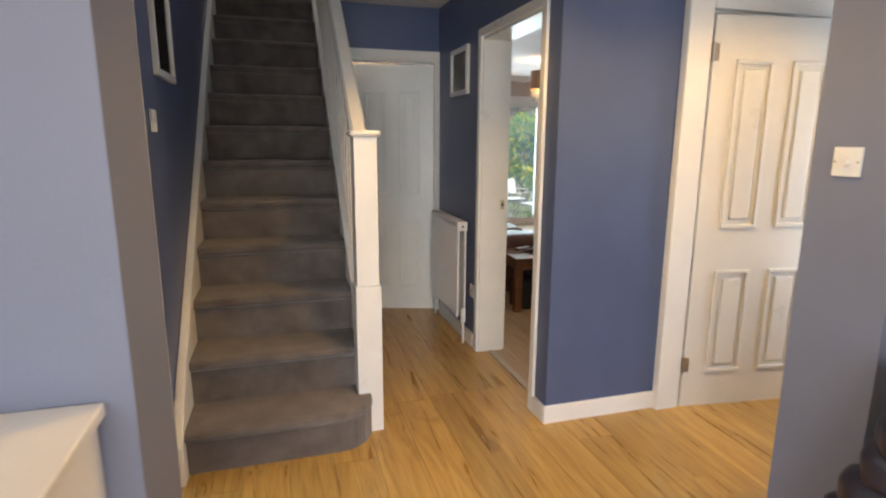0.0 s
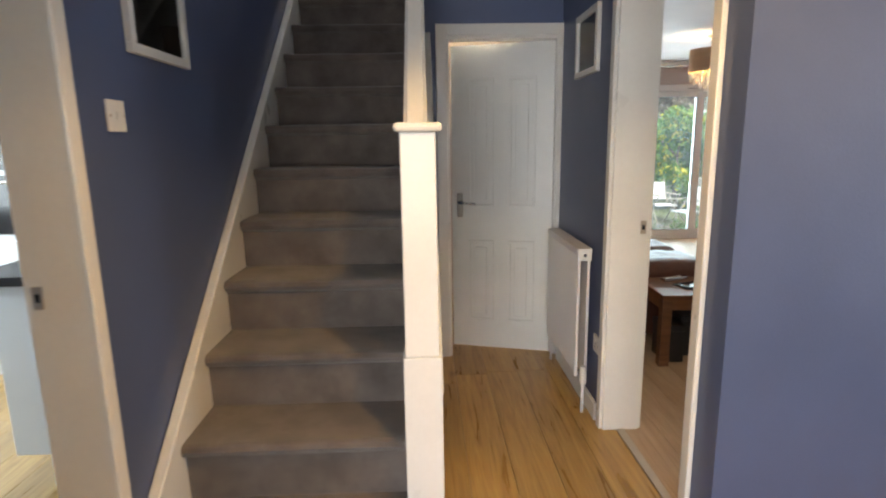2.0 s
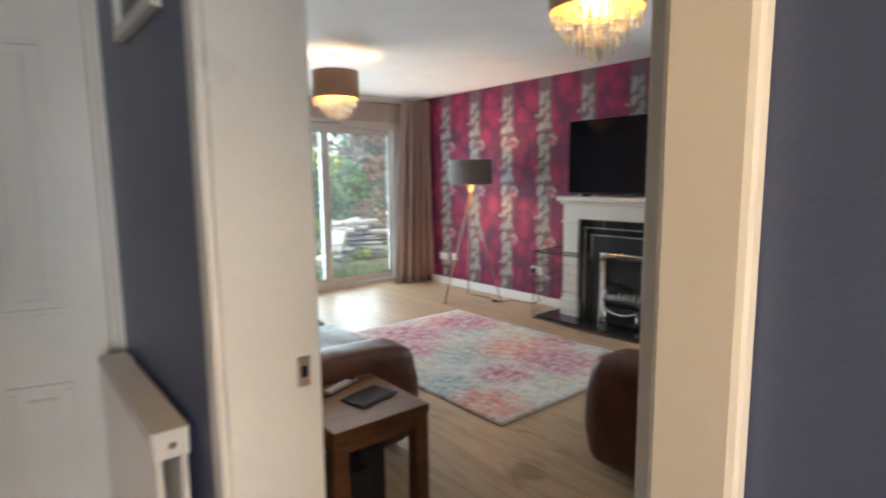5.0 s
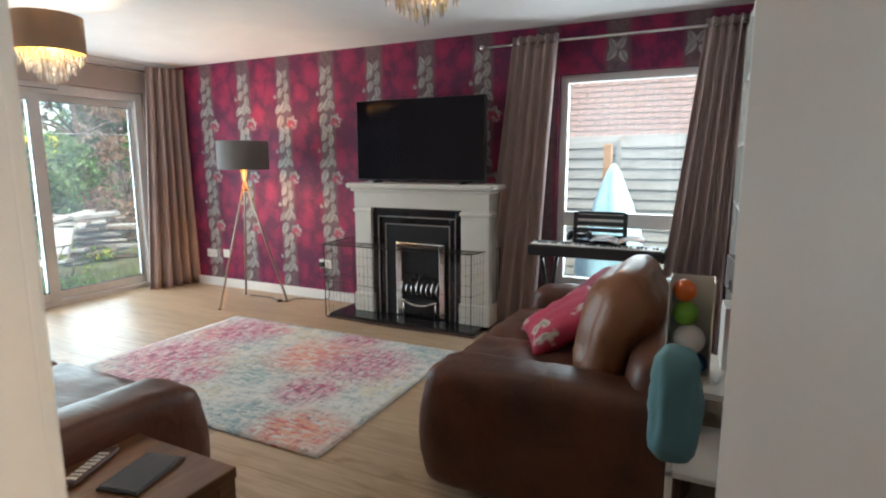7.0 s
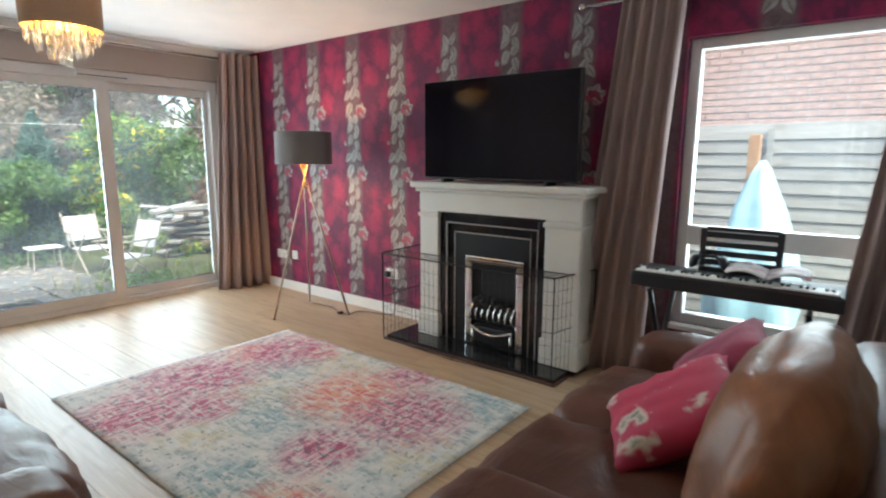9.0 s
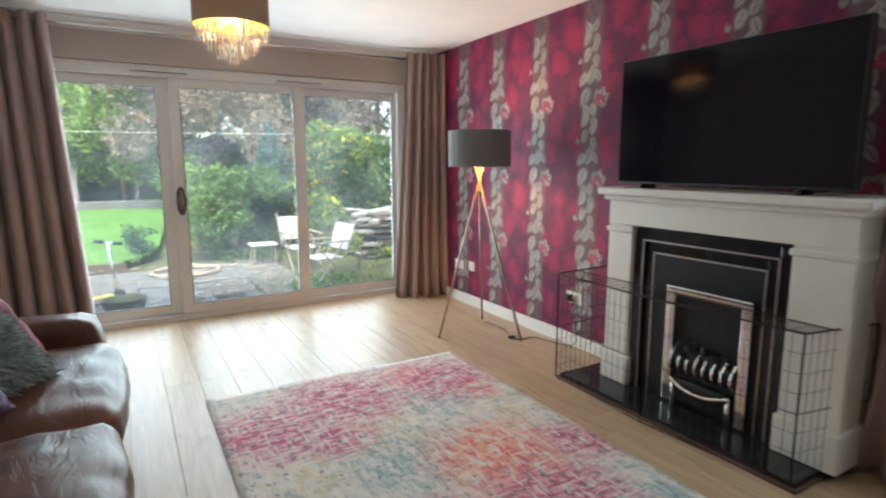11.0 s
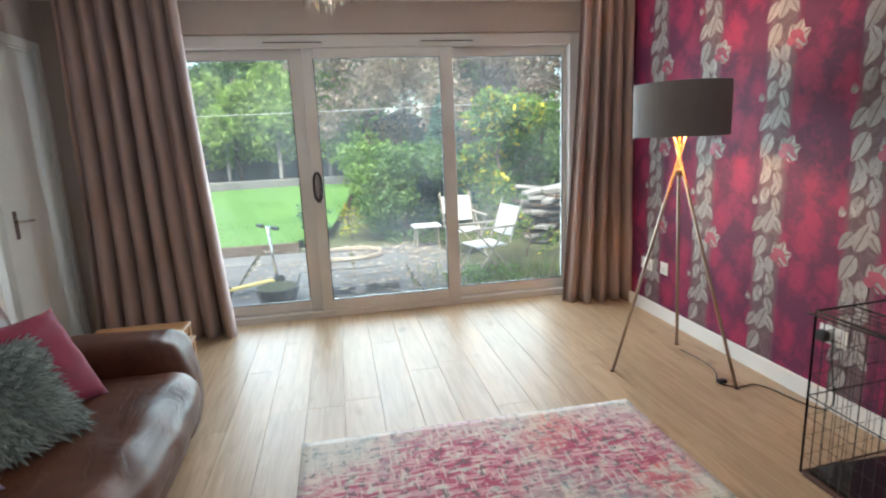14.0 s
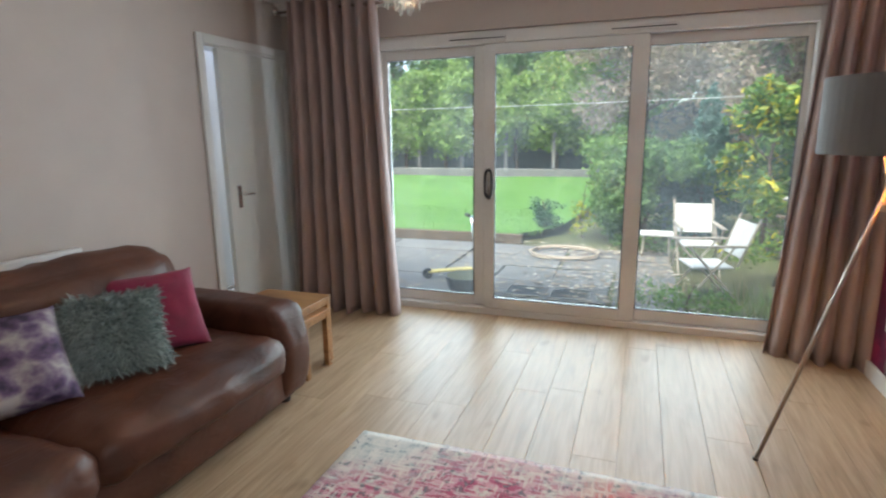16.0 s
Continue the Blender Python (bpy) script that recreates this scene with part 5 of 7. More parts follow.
def socket(name, x, y, z, normal, w, h, label, rocker=1, holes=False):
    t = thing(name, pose(x, y, z, 0, 0, normal), label, "socket" if holes else "light switch")
    part("plate", boxes((-w / 2, w / 2, -0.009, 0, -h / 2, h / 2), bev=0.003), white_plastic, t)
    for i in range(rocker):
        cx = (i - (rocker - 1) / 2) * 0.035
        part("rocker", boxes((cx - 0.009, cx + 0.009, -0.014, -0.009, -0.011 + (0.022 if holes else 0), 0.011 + (0.022 if holes else 0)), bev=0.002), white_plastic, t)
    for s in (-1, 1):
        part("screw", rod(bmesh.new(), (s * w * 0.4, -0.0105, 0), (s * w * 0.4, -0.009, 0), 0.004, n=10), brass, t)
    if holes:
        for i in range(2 if w > 0.1 else 1):
            cx = (i - 0.5) * 0.07 if w > 0.1 else 0
            for dx, dz in ((0, 0.004), (-0.011, -0.018), (0.011, -0.018)):
                part("pin_hole", boxes((cx + dx - 0.003, cx + dx + 0.003, -0.0096, -0.0088, dz - 0.005, dz + 0.005)), black_plastic, t)
    return t


socket("power_socket", 5.884, 7.985, 0.38, -90, 0.086, 0.086, "white single power socket on the crimson wall", 1, True)
socket("power_socket", 5.884, 8.20, 0.37, -90, 0.146, 0.086, "white double power socket on the crimson wall", 2, True)
socket("power_socket", 5.884, 6.64, 0.37, -90, 0.146, 0.086, "white double power socket with a black plug beside the fireplace", 2, True)
plug = thing("plug", pose(5.874, 6.675, 0.365), "black mains plug in the wall socket", "plug")
part("body", boxes((-0.04, 0, -0.025, 0.025, -0.025, 0.025), bev=0.008), black_plastic, plug)

# ---- keyboard at the side window ----
kb = thing("keyboard_piano", pose(5.52, 3.965, 0), "black electronic keyboard on a folding stand at the window", "keyboard")
part("body", boxes((-0.15, 0.15, -0.46, 0.46, 0.70, 0.775), bev=0.01), black_plastic, kb)
part("key_bed", boxes((-0.148, -0.03, -0.44, 0.44, 0.775, 0.781)), black_plastic, kb)
for i in range(36):
    y0 = -0.435 + i * 0.0242
    part("white_key", boxes((-0.152, -0.045, y0, y0 + 0.0228, 0.781, 0.789)), white_plastic, kb)
for i in range(36):
    if i % 7 in (0, 1, 3, 4, 5):
        y0 = -0.435 + i * 0.0242 + 0.017
        part("black_key", boxes((-0.11, -0.045, y0, y0 + 0.012, 0.789, 0.798)), black_plastic, kb)
rest = part("music_rest", boxes((0.10, 0.11, -0.19, 0.19, 0.775, 0.80), (0.15, 0.158, -0.17, 0.17, 0.985, 1.005), (0.105, 0.115, -0.19, -0.16, 0.80, 1.0), (0.105, 0.115, 0.16, 0.19, 0.80, 1.0)), black_plastic, kb)
for i in range(4):
    part("slat", boxes((0.112, 0.118, -0.165, 0.165, 0.81 + i * 0.048, 0.84 + i * 0.048)), black_plastic, rest)
for s in (-0.32, 0.32):
    part("stand_leg", rod(bmesh.new(), (-0.22, s, 0.0), (0.2, s, 0.70), 0.014), black_iron, kb)
    part("stand_leg", rod(bmesh.new(), (0.22, s * 1.06, 0.0), (-0.2, s * 1.06, 0.70), 0.014), black_iron, kb)
part("stand_bar", rod(bmesh.new(), (0, -0.35, 0.35), (0, 0.35, 0.35), 0.012), black_iron, kb)
music = thing("sheet_music", pose(5.53, 3.82, 0.80, 0, 0, 4), "open pink and white music book on the keyboard", "book")
for s in (-1, 1):
    bm = bmesh.new()
    g = [[bm.verts.new((-0.12 + 0.24 * j / 4, s * (0.003 + 0.17 * i / 6), 0.012 + 0.028 * math.sin(math.pi * i / 7))) for j in range(5)] for i in range(7)]
    for i in range(6):
        for j in range(4):
            bm.faces.new((g[i][j], g[i + 1][j], g[i + 1][j + 1], g[i][j + 1]))
    pg = part("page", bm, floral_cloth("printed_page" , [(0.3, (0.5, 0.3, 0.38)), (0.5, (0.72, 0.7, 0.7)), (0.7, (0.75, 0.73, 0.72))], 16.0), music, smooth=True)
    so = pg.modifiers.new("thickness", "SOLIDIFY")
    so.thickness, so.offset = 0.01, 0
phones = thing("headphones", pose(5.56, 4.09, 0.80), "black over-ear headphones lying on the keyboard", "headphones")
curve_tube("band", [(0.0, -0.07, 0.02), (0.02, -0.06, 0.05), (0.05, 0, 0.07), (0.02, 0.06, 0.05), (0.0, 0.07, 0.02)], 0.008, black_plastic, phones)
for s in (-1, 1):
    part("ear_cup", pillow(bmesh.new(), 0.07, 0.035, 0.07, 0.017, 0.004, 6, 0, pose(0, s * 0.07, 0.035, 20 * s)), black_plastic, phones, smooth=True)


# ---- shelves and clutter behind the two-seater sofa ----
case = thing("bookcase", pose(3.62, 2.885, 0), "tall white open bookcase along the back wall", "bookcase")
BW, BD, BH = 2.1, 0.24, 2.2
for i in range(6):
    x = i * BW / 5
    part("upright", boxes((x - 0.011, x + 0.011, 0, BD, 0.002, BH), bev=0.002), white_paint, case)
for j in range(7):
    z = 0.03 + j * (BH - 0.05) / 6
    part("shelf", boxes((0, BW, 0.004, BD - 0.004, z - 0.011, z + 0.011), bev=0.002), white_paint, case)
part("back", boxes((0, BW, 0.0, 0.004, 0.03, BH)), white_paint, case)
book_tones = [plain("book_cover_%d" % i, c, 0.5) for i, c in enumerate(((0.3, 0.05, 0.04), (0.06, 0.12, 0.26), (0.5, 0.46, 0.36), (0.1, 0.22, 0.12), (0.55, 0.3, 0.06), (0.62, 0.62, 0.6), (0.05, 0.05, 0.06)))]
carton_white = plain("white_card", (0.7, 0.68, 0.64), 0.6)
carton_red = plain("red_card", (0.5, 0.03, 0.04), 0.5)
teal_cloth = plain("teal_canvas", (0.1, 0.24, 0.27), 0.8, var=0.15, fine=300, bump=0.4)
orange_plastic = plain("orange_plastic", (0.75, 0.16, 0.03), 0.35)
green_plastic = plain("green_plastic", (0.16, 0.42, 0.04), 0.35)
random.seed(12)
for i in range(5):
    for j in range(6):
        z = 0.03 + j * (BH - 0.05) / 6 + 0.012
        x = i * BW / 5 + 0.02
        end = (i + 1) * BW / 5 - 0.03
        stop = end if random.random() < 0.55 else x + 0.18
        while x < stop - 0.03:
            w, hh, dd = random.uniform(0.015, 0.045), random.uniform(0.19, 0.3), random.uniform(0.13, 0.19)
            b = thing("book", pose(3.62 + x, 2.895, z), "upright book on the white bookcase", "book", "books on the bookcase")
            part("cover", boxes((0, w, 0, dd, 0, hh), bev=0.002), random.choice(book_tones), b)
            part("page_block", boxes((0.003, w - 0.003, 0.004, dd - 0.012, hh, hh + 0.001)), carton_white, b)
            x += w + 0.002


def carton(x, y, z, sx, sy, sz, label, base=None, band=None, turn=0.0):
    t = thing("carton", pose(x, y, z, 0, 0, turn), label, "box", "boxes behind the sofa")
    part("body", boxes((0, sx, 0, sy, 0, sz), bev=0.003), base or carton_white, t)
    if band:
        part("printed_band", boxes((-0.0015, sx + 0.0015, -0.0015, sy + 0.0015, sz * 0.45, sz * 0.75)), band, t, "plain red printed band")
        part("lettering", boxes((-0.003, -0.0015, sy * 0.25, sy * 0.75, sz * 0.18, sz * 0.26), (-0.003, -0.0015, sy * 0.15, sy * 0.6, sz * 0.3, sz * 0.35)), carton_red, t)
    part("flap", boxes((0.002, sx - 0.002, sy * 0.5 - 0.001, sy * 0.5 + 0.001, sz, sz + 0.0015)), base or carton_white, t)
    return t


rack = thing("storage_rack", pose(3.24, 2.93, 0), "low white storage rack piled with toys and boxes behind the sofa", "rack")
for sx in (0.0, 0.34):
    for sy in (0.0, 0.38):
        part("post", boxes((sx, sx + 0.02, sy, sy + 0.02, 0, 0.72), bev=0.002), white_paint, rack)
for z in (0.15, 0.44, 0.70):
    part("shelf", boxes((0.0, 0.36, 0.0, 0.40, z, z + 0.018), bev=0.002), white_paint, rack)
carton(3.27, 3.02, 0.719, 0.18, 0.16, 0.26, "white carton with a red printed band", None, carton_red)
carton(3.30, 3.03, 0.982, 0.2, 0.15, 0.1, "small grey card box on top of a carton", shade_grey, None, 8)
carton(3.46, 3.00, 0.719, 0.12, 0.2, 0.2, "plain white card box", None, None, 4)
carton(3.27, 2.93, 0.459, 0.28, 0.22, 0.17, "white card box on the rack", None, carton_red)
carton(3.28, 2.94, 0.169, 0.26, 0.22, 0.2, "plain white card box on the rack's bottom shelf")
ball_bin = thing("toy_bin", pose(3.37, 3.30, 0.719), "narrow open cream bin holding coloured play balls", "bin")
part("side", boxes((-0.055, 0.055, 0.052, 0.056, 0, 0.30), bev=0.001), stone_white, ball_bin)
part("side", boxes((-0.055, 0.055, -0.068, -0.064, 0, 0.30), bev=0.001), stone_white, ball_bin)
part("back", boxes((0.055, 0.059, -0.068, 0.056, 0, 0.30), bev=0.001), stone_white, ball_bin)
part("base", boxes((-0.055, 0.055, -0.064, 0.052, 0, 0.004)), stone_white, ball_bin)
for dx, dy, z0, r, m_, lab in ((-0.02, 0.012, 0.723, 0.036, plain("yellow_plastic", (0.5, 0.38, 0.05), 0.4), "yellow plastic play ball"),
                               (0.015, -0.03, 0.723, 0.03, plain("blue_plastic", (0.03, 0.1, 0.32), 0.35), "blue plastic play ball"),
                               (-0.015, -0.006, 0.79, 0.045, carton_white, "large pale grey play ball"),
                               (-0.005, 0.008, 0.875, 0.037, green_plastic, "green plastic play ball"),
                               (0.0, 0.014, 0.946, 0.034, orange_plastic, "orange plastic play ball")):
    t = thing("play_ball", pose(3.37 + dx, 3.30 + dy, z0), lab, "ball", "play balls")
    bm = bmesh.new()
    bmesh.ops.create_uvsphere(bm, u_segments=24, v_segments=14, radius=r, matrix=Matrix.Translation((0, 0, r)))
    part("ball", bm, m_, t, smooth=True)
bag = thing("canvas_bag", pose(3.17, 3.315, 0), "soft teal canvas bag hanging from the storage rack", "bag")
bm = pillow(bmesh.new(), 0.15, 0.11, 0.3, 0.035, 0.012, 12, 0.014, Matrix.Translation((0, 0, 0.71)), 4)
part("body", bm, teal_cloth, bag, smooth=True)
curve_tube("strap", [(0.04, -0.02, 0.82), (0.055, -0.03, 0.87), (0.08, -0.04, 0.75), (0.085, -0.04, 0.715)], 0.008, teal_cloth, bag)

rad2 = thing("radiator", pose(1.875, 6.29, 0), "low white radiator behind the sofa", "radiator")
part("panel", boxes((0.0, 0.05, -0.55, 0.55, 0.25, 0.835), bev=0.006), radiator_white, rad2)
part("bracket", boxes((-0.018, 0.0, -0.3, -0.26, 0.4, 0.8), (-0.018, 0.0, 0.26, 0.3, 0.4, 0.8)), radiator_white, rad2)


# ---- garden ----
def ground_mat(name, stops, scale, rough=0.9, fine=60.0, bump=0.5, dist=0.02):
    m, n, l, b = nodes_of(name, rough, 0, 0.3)
    co = n.new("ShaderNodeTexCoord").outputs["Object"]
    r = ramp(n, stops)
    l.new(mix_col(n, l, 0.45, noise_tex(n, l, co, scale, 6, 0.65).outputs[0], noise_tex(n, l, co, fine, 4).outputs[0]), r.inputs[0])
    l.new(r.outputs[0], b.inputs["Base Color"])
    add_bump(n, l, b, noise_tex(n, l, co, fine, 3).outputs[0], bump, dist)
    return m


soil = ground_mat("garden_soil", [(0.3, (0.035, 0.03, 0.02)), (0.5, (0.07, 0.07, 0.03)), (0.7, (0.06, 0.1, 0.025))], 0.6)
grass_mat = ground_mat("mown_lawn", [(0.3, (0.05, 0.115, 0.022)), (0.5, (0.075, 0.165, 0.034)), (0.7, (0.105, 0.205, 0.05))], 0.9, 0.85, 90)
slab_mat = ground_mat("weathered_paving", [(0.3, (0.075, 0.075, 0.074)), (0.5, (0.13, 0.125, 0.118)), (0.72, (0.19, 0.18, 0.165))], 2.0, 0.7, 40, 0.3, 0.006)
bark = ground_mat("bark", [(0.3, (0.05, 0.035, 0.025)), (0.7, (0.14, 0.1, 0.07))], 6.0)
log_grey = ground_mat("grey_weathered_timber", [(0.3, (0.1, 0.095, 0.085)), (0.5, (0.2, 0.185, 0.165)), (0.72, (0.32, 0.3, 0.27))], 5.0)
brick_mat = plain("brown_brick", (0.44, 0.28, 0.235), 0.85, var=0.25, scale=12, fine=80, bump=0.5)
mortar = plain("mortar", (0.46, 0.42, 0.38), 0.9)
fence_mat = wood("weathered_fence", (0.22, 0.205, 0.19), (0.29, 0.275, 0.255), (0.35, 0.335, 0.31), 0.8, "Y", 10, 0.2)

bm = bmesh.new()
n = 40
g = [[bm.verts.new((-400 + 800 * i / n, -400 + 800 * j / n, -0.14)) for i in range(n + 1)] for j in range(n + 1)]
for j in range(n):
    for i in range(n):
        bm.faces.new((g[j][i], g[j][i + 1], g[j + 1][i + 1], g[j + 1][i]))
structure("ground", bm, soil, "dark garden earth and rough grass", "ground")

# the lawn, a little higher than the paving and rising to the back
bm = bmesh.new()
rows = []
for j in range(31):
    v = j / 30
    yy = 12.36 + 9.1 * v
    row = []
    for i in range(31):
        u = i / 30
        x1 = 3.45 + 0.8 * v - 0.5 * max(0.0, 0.08 - v) / 0.08
        row.append(bm.verts.new((-14 + (14 + x1) * u, yy, -0.02 + 0.10 * v + 0.02 * noise.noise((u * 6, v * 6, 0)))))
    rows.append(row)
for j in range(30):
    for i in range(30):
        bm.faces.new((rows[j][i], rows[j][i + 1], rows[j + 1][i + 1], rows[j + 1][i]))
structure("lawn", bm, grass_mat, "bright green mown lawn behind the patio", "lawn")


def blades(name, count, x0, x1, y0, y1, z, hmin, hmax, material, label, seed):
    rng = np.random.default_rng(seed)
    p = np.column_stack([rng.uniform(x0, x1, count), rng.uniform(y0, y1, count), np.full(count, z)])
    a = rng.uniform(0, 2 * math.pi, count)
    hgt = rng.uniform(hmin, hmax, count)
    w = np.column_stack([np.cos(a), np.sin(a), np.zeros(count)]) * 0.006
    tip = p + np.column_stack([rng.normal(0, 0.25, count) * hgt, rng.normal(0, 0.25, count) * hgt, hgt])
    verts = np.stack([p - w, p + w, tip], 1).reshape(-1, 3)
    faces = np.arange(count * 3).reshape(-1, 3)
    me = bpy.data.meshes.new(name)
    me.from_pydata(verts.tolist(), [], faces.tolist())
    me.materials.append(material)
    return tagged(new(name, me), label, "grass", kind="stuff")


blade_mat = island_tones("grass_blades", [(0.0, (0.05, 0.14, 0.02)), (0.6, (0.1, 0.23, 0.04)), (1.0, (0.2, 0.3, 0.08))], 0.6)
blades("grass", 7000, -1.0, 3.3, 12.38, 15.0, -0.03, 0.02, 0.07, blade_mat, "short blades along the lawn's near edge", 3)
straw_mat = island_tones("straw_and_weeds", [(0.0, (0.07, 0.15, 0.03)), (0.5, (0.16, 0.22, 0.06)), (0.75, (0.3, 0.26, 0.14)), (1.0, (0.36, 0.3, 0.2))], 0.7)
blades("tall_grass", 420, 4.4, 6.3, 9.25, 10.4, -0.14, 0.05, 0.28, straw_mat, "straggly weeds beside the patio doors", 4)
structure("lawn_edging", boxes((-14.0, 3.1, 12.27, 12.345, -0.14, 0.0), bev=0.01), bark, "dark timber edging between paving and lawn", "edging")
structure("garden_wall", boxes((-14.0, 4.6, 21.5, 21.8, -0.1, 0.30), bev=0.02), slab_mat, "low pale stone wall at the back of the lawn", "wall")

# leaves
def leaf_cloud(name, blobs, per_m2, size, stops, label, parent=None, seed=1, flat=0.35):
    rng = np.random.default_rng(seed)
    pts, nrm = [], []
    for (x, y, z, rx, ry, rz) in blobs:
        k = int(per_m2 * 4 * (rx * ry + ry * rz + rx * rz))
        d = rng.normal(size=(k, 3))
        d /= np.linalg.norm(d, axis=1)[:, None]
        lump = np.array([0.72 + 0.5 * noise.noise(Vector((q[0] * 2.3 + x, q[1] * 2.3 + y, q[2] * 2.3 + z))) for q in d])
        r = lump * rng.uniform(0.55, 1.08, k) ** 0.6
        pts.append(np.array([x, y, z]) + d * r[:, None] * np.array([rx, ry, rz]))
        nrm.append(d)
    p, d = np.concatenate(pts), np.concatenate(nrm)
    k = len(p)
    t = rng.normal(size=(k, 3))
    u = np.cross(t, d + rng.normal(size=(k, 3)) * 0.7)
    u /= np.linalg.norm(u, axis=1)[:, None] + 1e-9
    w = np.cross(u, rng.normal(size=(k, 3)))
    w /= np.linalg.norm(w, axis=1)[:, None] + 1e-9
    s = (size * rng.uniform(0.6, 1.4, k))[:, None]
    v = np.stack([p - u * s, p + w * s * flat, p + u * s, p - w * s * flat], 1).reshape(-1, 3)
    f = np.arange(k * 4).reshape(-1, 4)
    me = bpy.data.meshes.new(name)
    me.from_pydata(v.tolist(), [], f.tolist())
    me.materials.append(island_tones(name + "_leaves", stops, 0.55, 0.3, trans=0.4))
    ob = new(name, me)
    if parent is not None:
        ob.parent = parent
        tagged(ob, kind="stuff")
    return ob


GREEN = [(0.0, (0.05, 0.1, 0.03)), (0.5, (0.095, 0.18, 0.05)), (1.0, (0.17, 0.26, 0.08))]
LIGHT_GREEN = [(0.0, (0.09, 0.17, 0.035)), (0.5, (0.14, 0.25, 0.05)), (1.0, (0.22, 0.32, 0.09))]
BLUE_GREEN = [(0.0, (0.045, 0.1, 0.075)), (0.5, (0.08, 0.155, 0.115)), (1.0, (0.14, 0.22, 0.165))]
YELLOW = [(0.0, (0.1, 0.18, 0.02)), (0.45, (0.25, 0.3, 0.03)), (0.8, (0.5, 0.45, 0.03)), (1.0, (0.5, 0.25, 0.05))]
RUST = [(0.0, (0.13, 0.08, 0.05)), (0.5, (0.24, 0.14, 0.09)), (1.0, (0.34, 0.22, 0.14))]


def tree(name, x, y, height, blobs, per_m2, size, stops, label, category="tree", trunk=0.09, limbs=5, seed=1, base=-0.14):
    t = thing(name, pose(x, y, base), label, category)
    random.seed(seed)
    bm = bmesh.new()
    q = Vector((0, 0, 0))
    rad = trunk
    for k in range(5):
        e = q + Vector((random.uniform(-0.06, 0.06), random.uniform(-0.06, 0.06), height / 6))
        rod(bm, q, e, rad, rad * 0.82, 8)
        rad *= 0.82
        q = e
        if k:
            for _ in range(limbs // 2):
                a = random.uniform(0, 6.28)
                tip = q + Vector((math.cos(a), math.sin(a), random.uniform(0.3, 0.9))) * height * random.uniform(0.14, 0.3)
                rod(bm, q, tip, rad * 0.5, rad * 0.12, 6)
    part("trunk", bm, bark, t)
    leaf_cloud("crown", [(bx, by, bz, a, b, c) for bx, by, bz, a, b, c in blobs], per_m2, size, stops, label, t, seed)
    return t


def lumps(count, w, d, h0, h1, r, seed):
    random.seed(seed)
    return [(random.uniform(-w, w), random.uniform(-d, d), random.uniform(h0, h1), r * random.uniform(0.7, 1.3), r * random.uniform(0.7, 1.3), r * random.uniform(0.6, 1.1)) for _ in range(count)]


BRIGHT = [(0.0, (0.11, 0.19, 0.035)), (0.5, (0.2, 0.31, 0.06)), (1.0, (0.32, 0.42, 0.12))]
PALE = [(0.0, (0.2, 0.16, 0.12)), (0.5, (0.34, 0.27, 0.21)), (0.8, (0.42, 0.3, 0.24)), (1.0, (0.26, 0.27, 0.13))]
GREEN_GOLD = [(0.0, (0.07, 0.15, 0.035)), (0.6, (0.15, 0.25, 0.05)), (0.86, (0.28, 0.33, 0.06)), (0.92, (0.6, 0.5, 0.03)), (1.0, (0.62, 0.5, 0.04))]

# a dark boarded fence closes the garden behind the hedge
dark_fence = thing("back_fence", pose(0, 24.2, -0.14), "dark weathered board fence behind the hedge", "fence")
dark_board = mesh_of("board", boxes((-0.14, 0.14, -0.012, 0.012, 0.0, 1.9), bev=0.004), plain("dark_fence_stain", (0.1, 0.125, 0.12), 0.8, var=0.3, scale=2))
for i in range(90):
    ob = new("board", dark_board)
    ob.parent = dark_fence
    ob.matrix_basis = pose(-13.0 + i * 0.286, 0.012 * math.sin(i * 2.3), 0.02 * math.sin(i * 1.7))
pale_post = mesh_of("post", boxes((-0.05, 0.05, -0.05, 0.05, 0, 1.55), bev=0.01), log_grey)
for i in range(12):
    ob = new("post", pale_post)
    ob.parent = dark_fence
    ob.matrix_basis = pose(-11.5 + i * 1.5, -1.9, 0, 0, 1.5 * math.sin(i * 3.1), 0)

# hedge trees at the back, each with a bare stem below the crown
for i, x in enumerate((-13.5, -11.6, -9.8, -8.0, -6.3, -4.7, -3.2, -1.8, -0.5, 0.8, 2.0, 3.2)):
    tree("hedge_tree", x, 22.7 + 0.4 * math.sin(i * 2.1), 3.9, lumps(13, 0.85, 0.6, 1.25, 3.35 + 0.25 * math.sin(i * 1.3), 0.78, 20 + i), 75, 0.1, BRIGHT, "light green leafy hedge tree with a bare stem", "tree", 0.07, 4, 40 + i)
for i, (x, y, h) in enumerate(((-14, 27, 6.0), (-11, 27, 5.6), (-8.4, 27, 7.0), (-6, 28, 6.4), (-3.4, 27, 4.9), (-0.6, 28, 4.6), (1.8, 27, 6.6), (4.2, 26.5, 8.0), (6.6, 28, 9.0), (9.4, 26.5, 9.0), (12, 24, 9), (13.5, 19.5, 8), (12.5, 15.5, 7))):
    tree("tall_tree", x, y, h, lumps(15, 1.7, 1.2, h * 0.1, h * 0.92, 1.5, 60 + i), 44, 0.15, GREEN, "tall dark green tree beyond the garden", "tree", 0.16, 6, 70 + i)
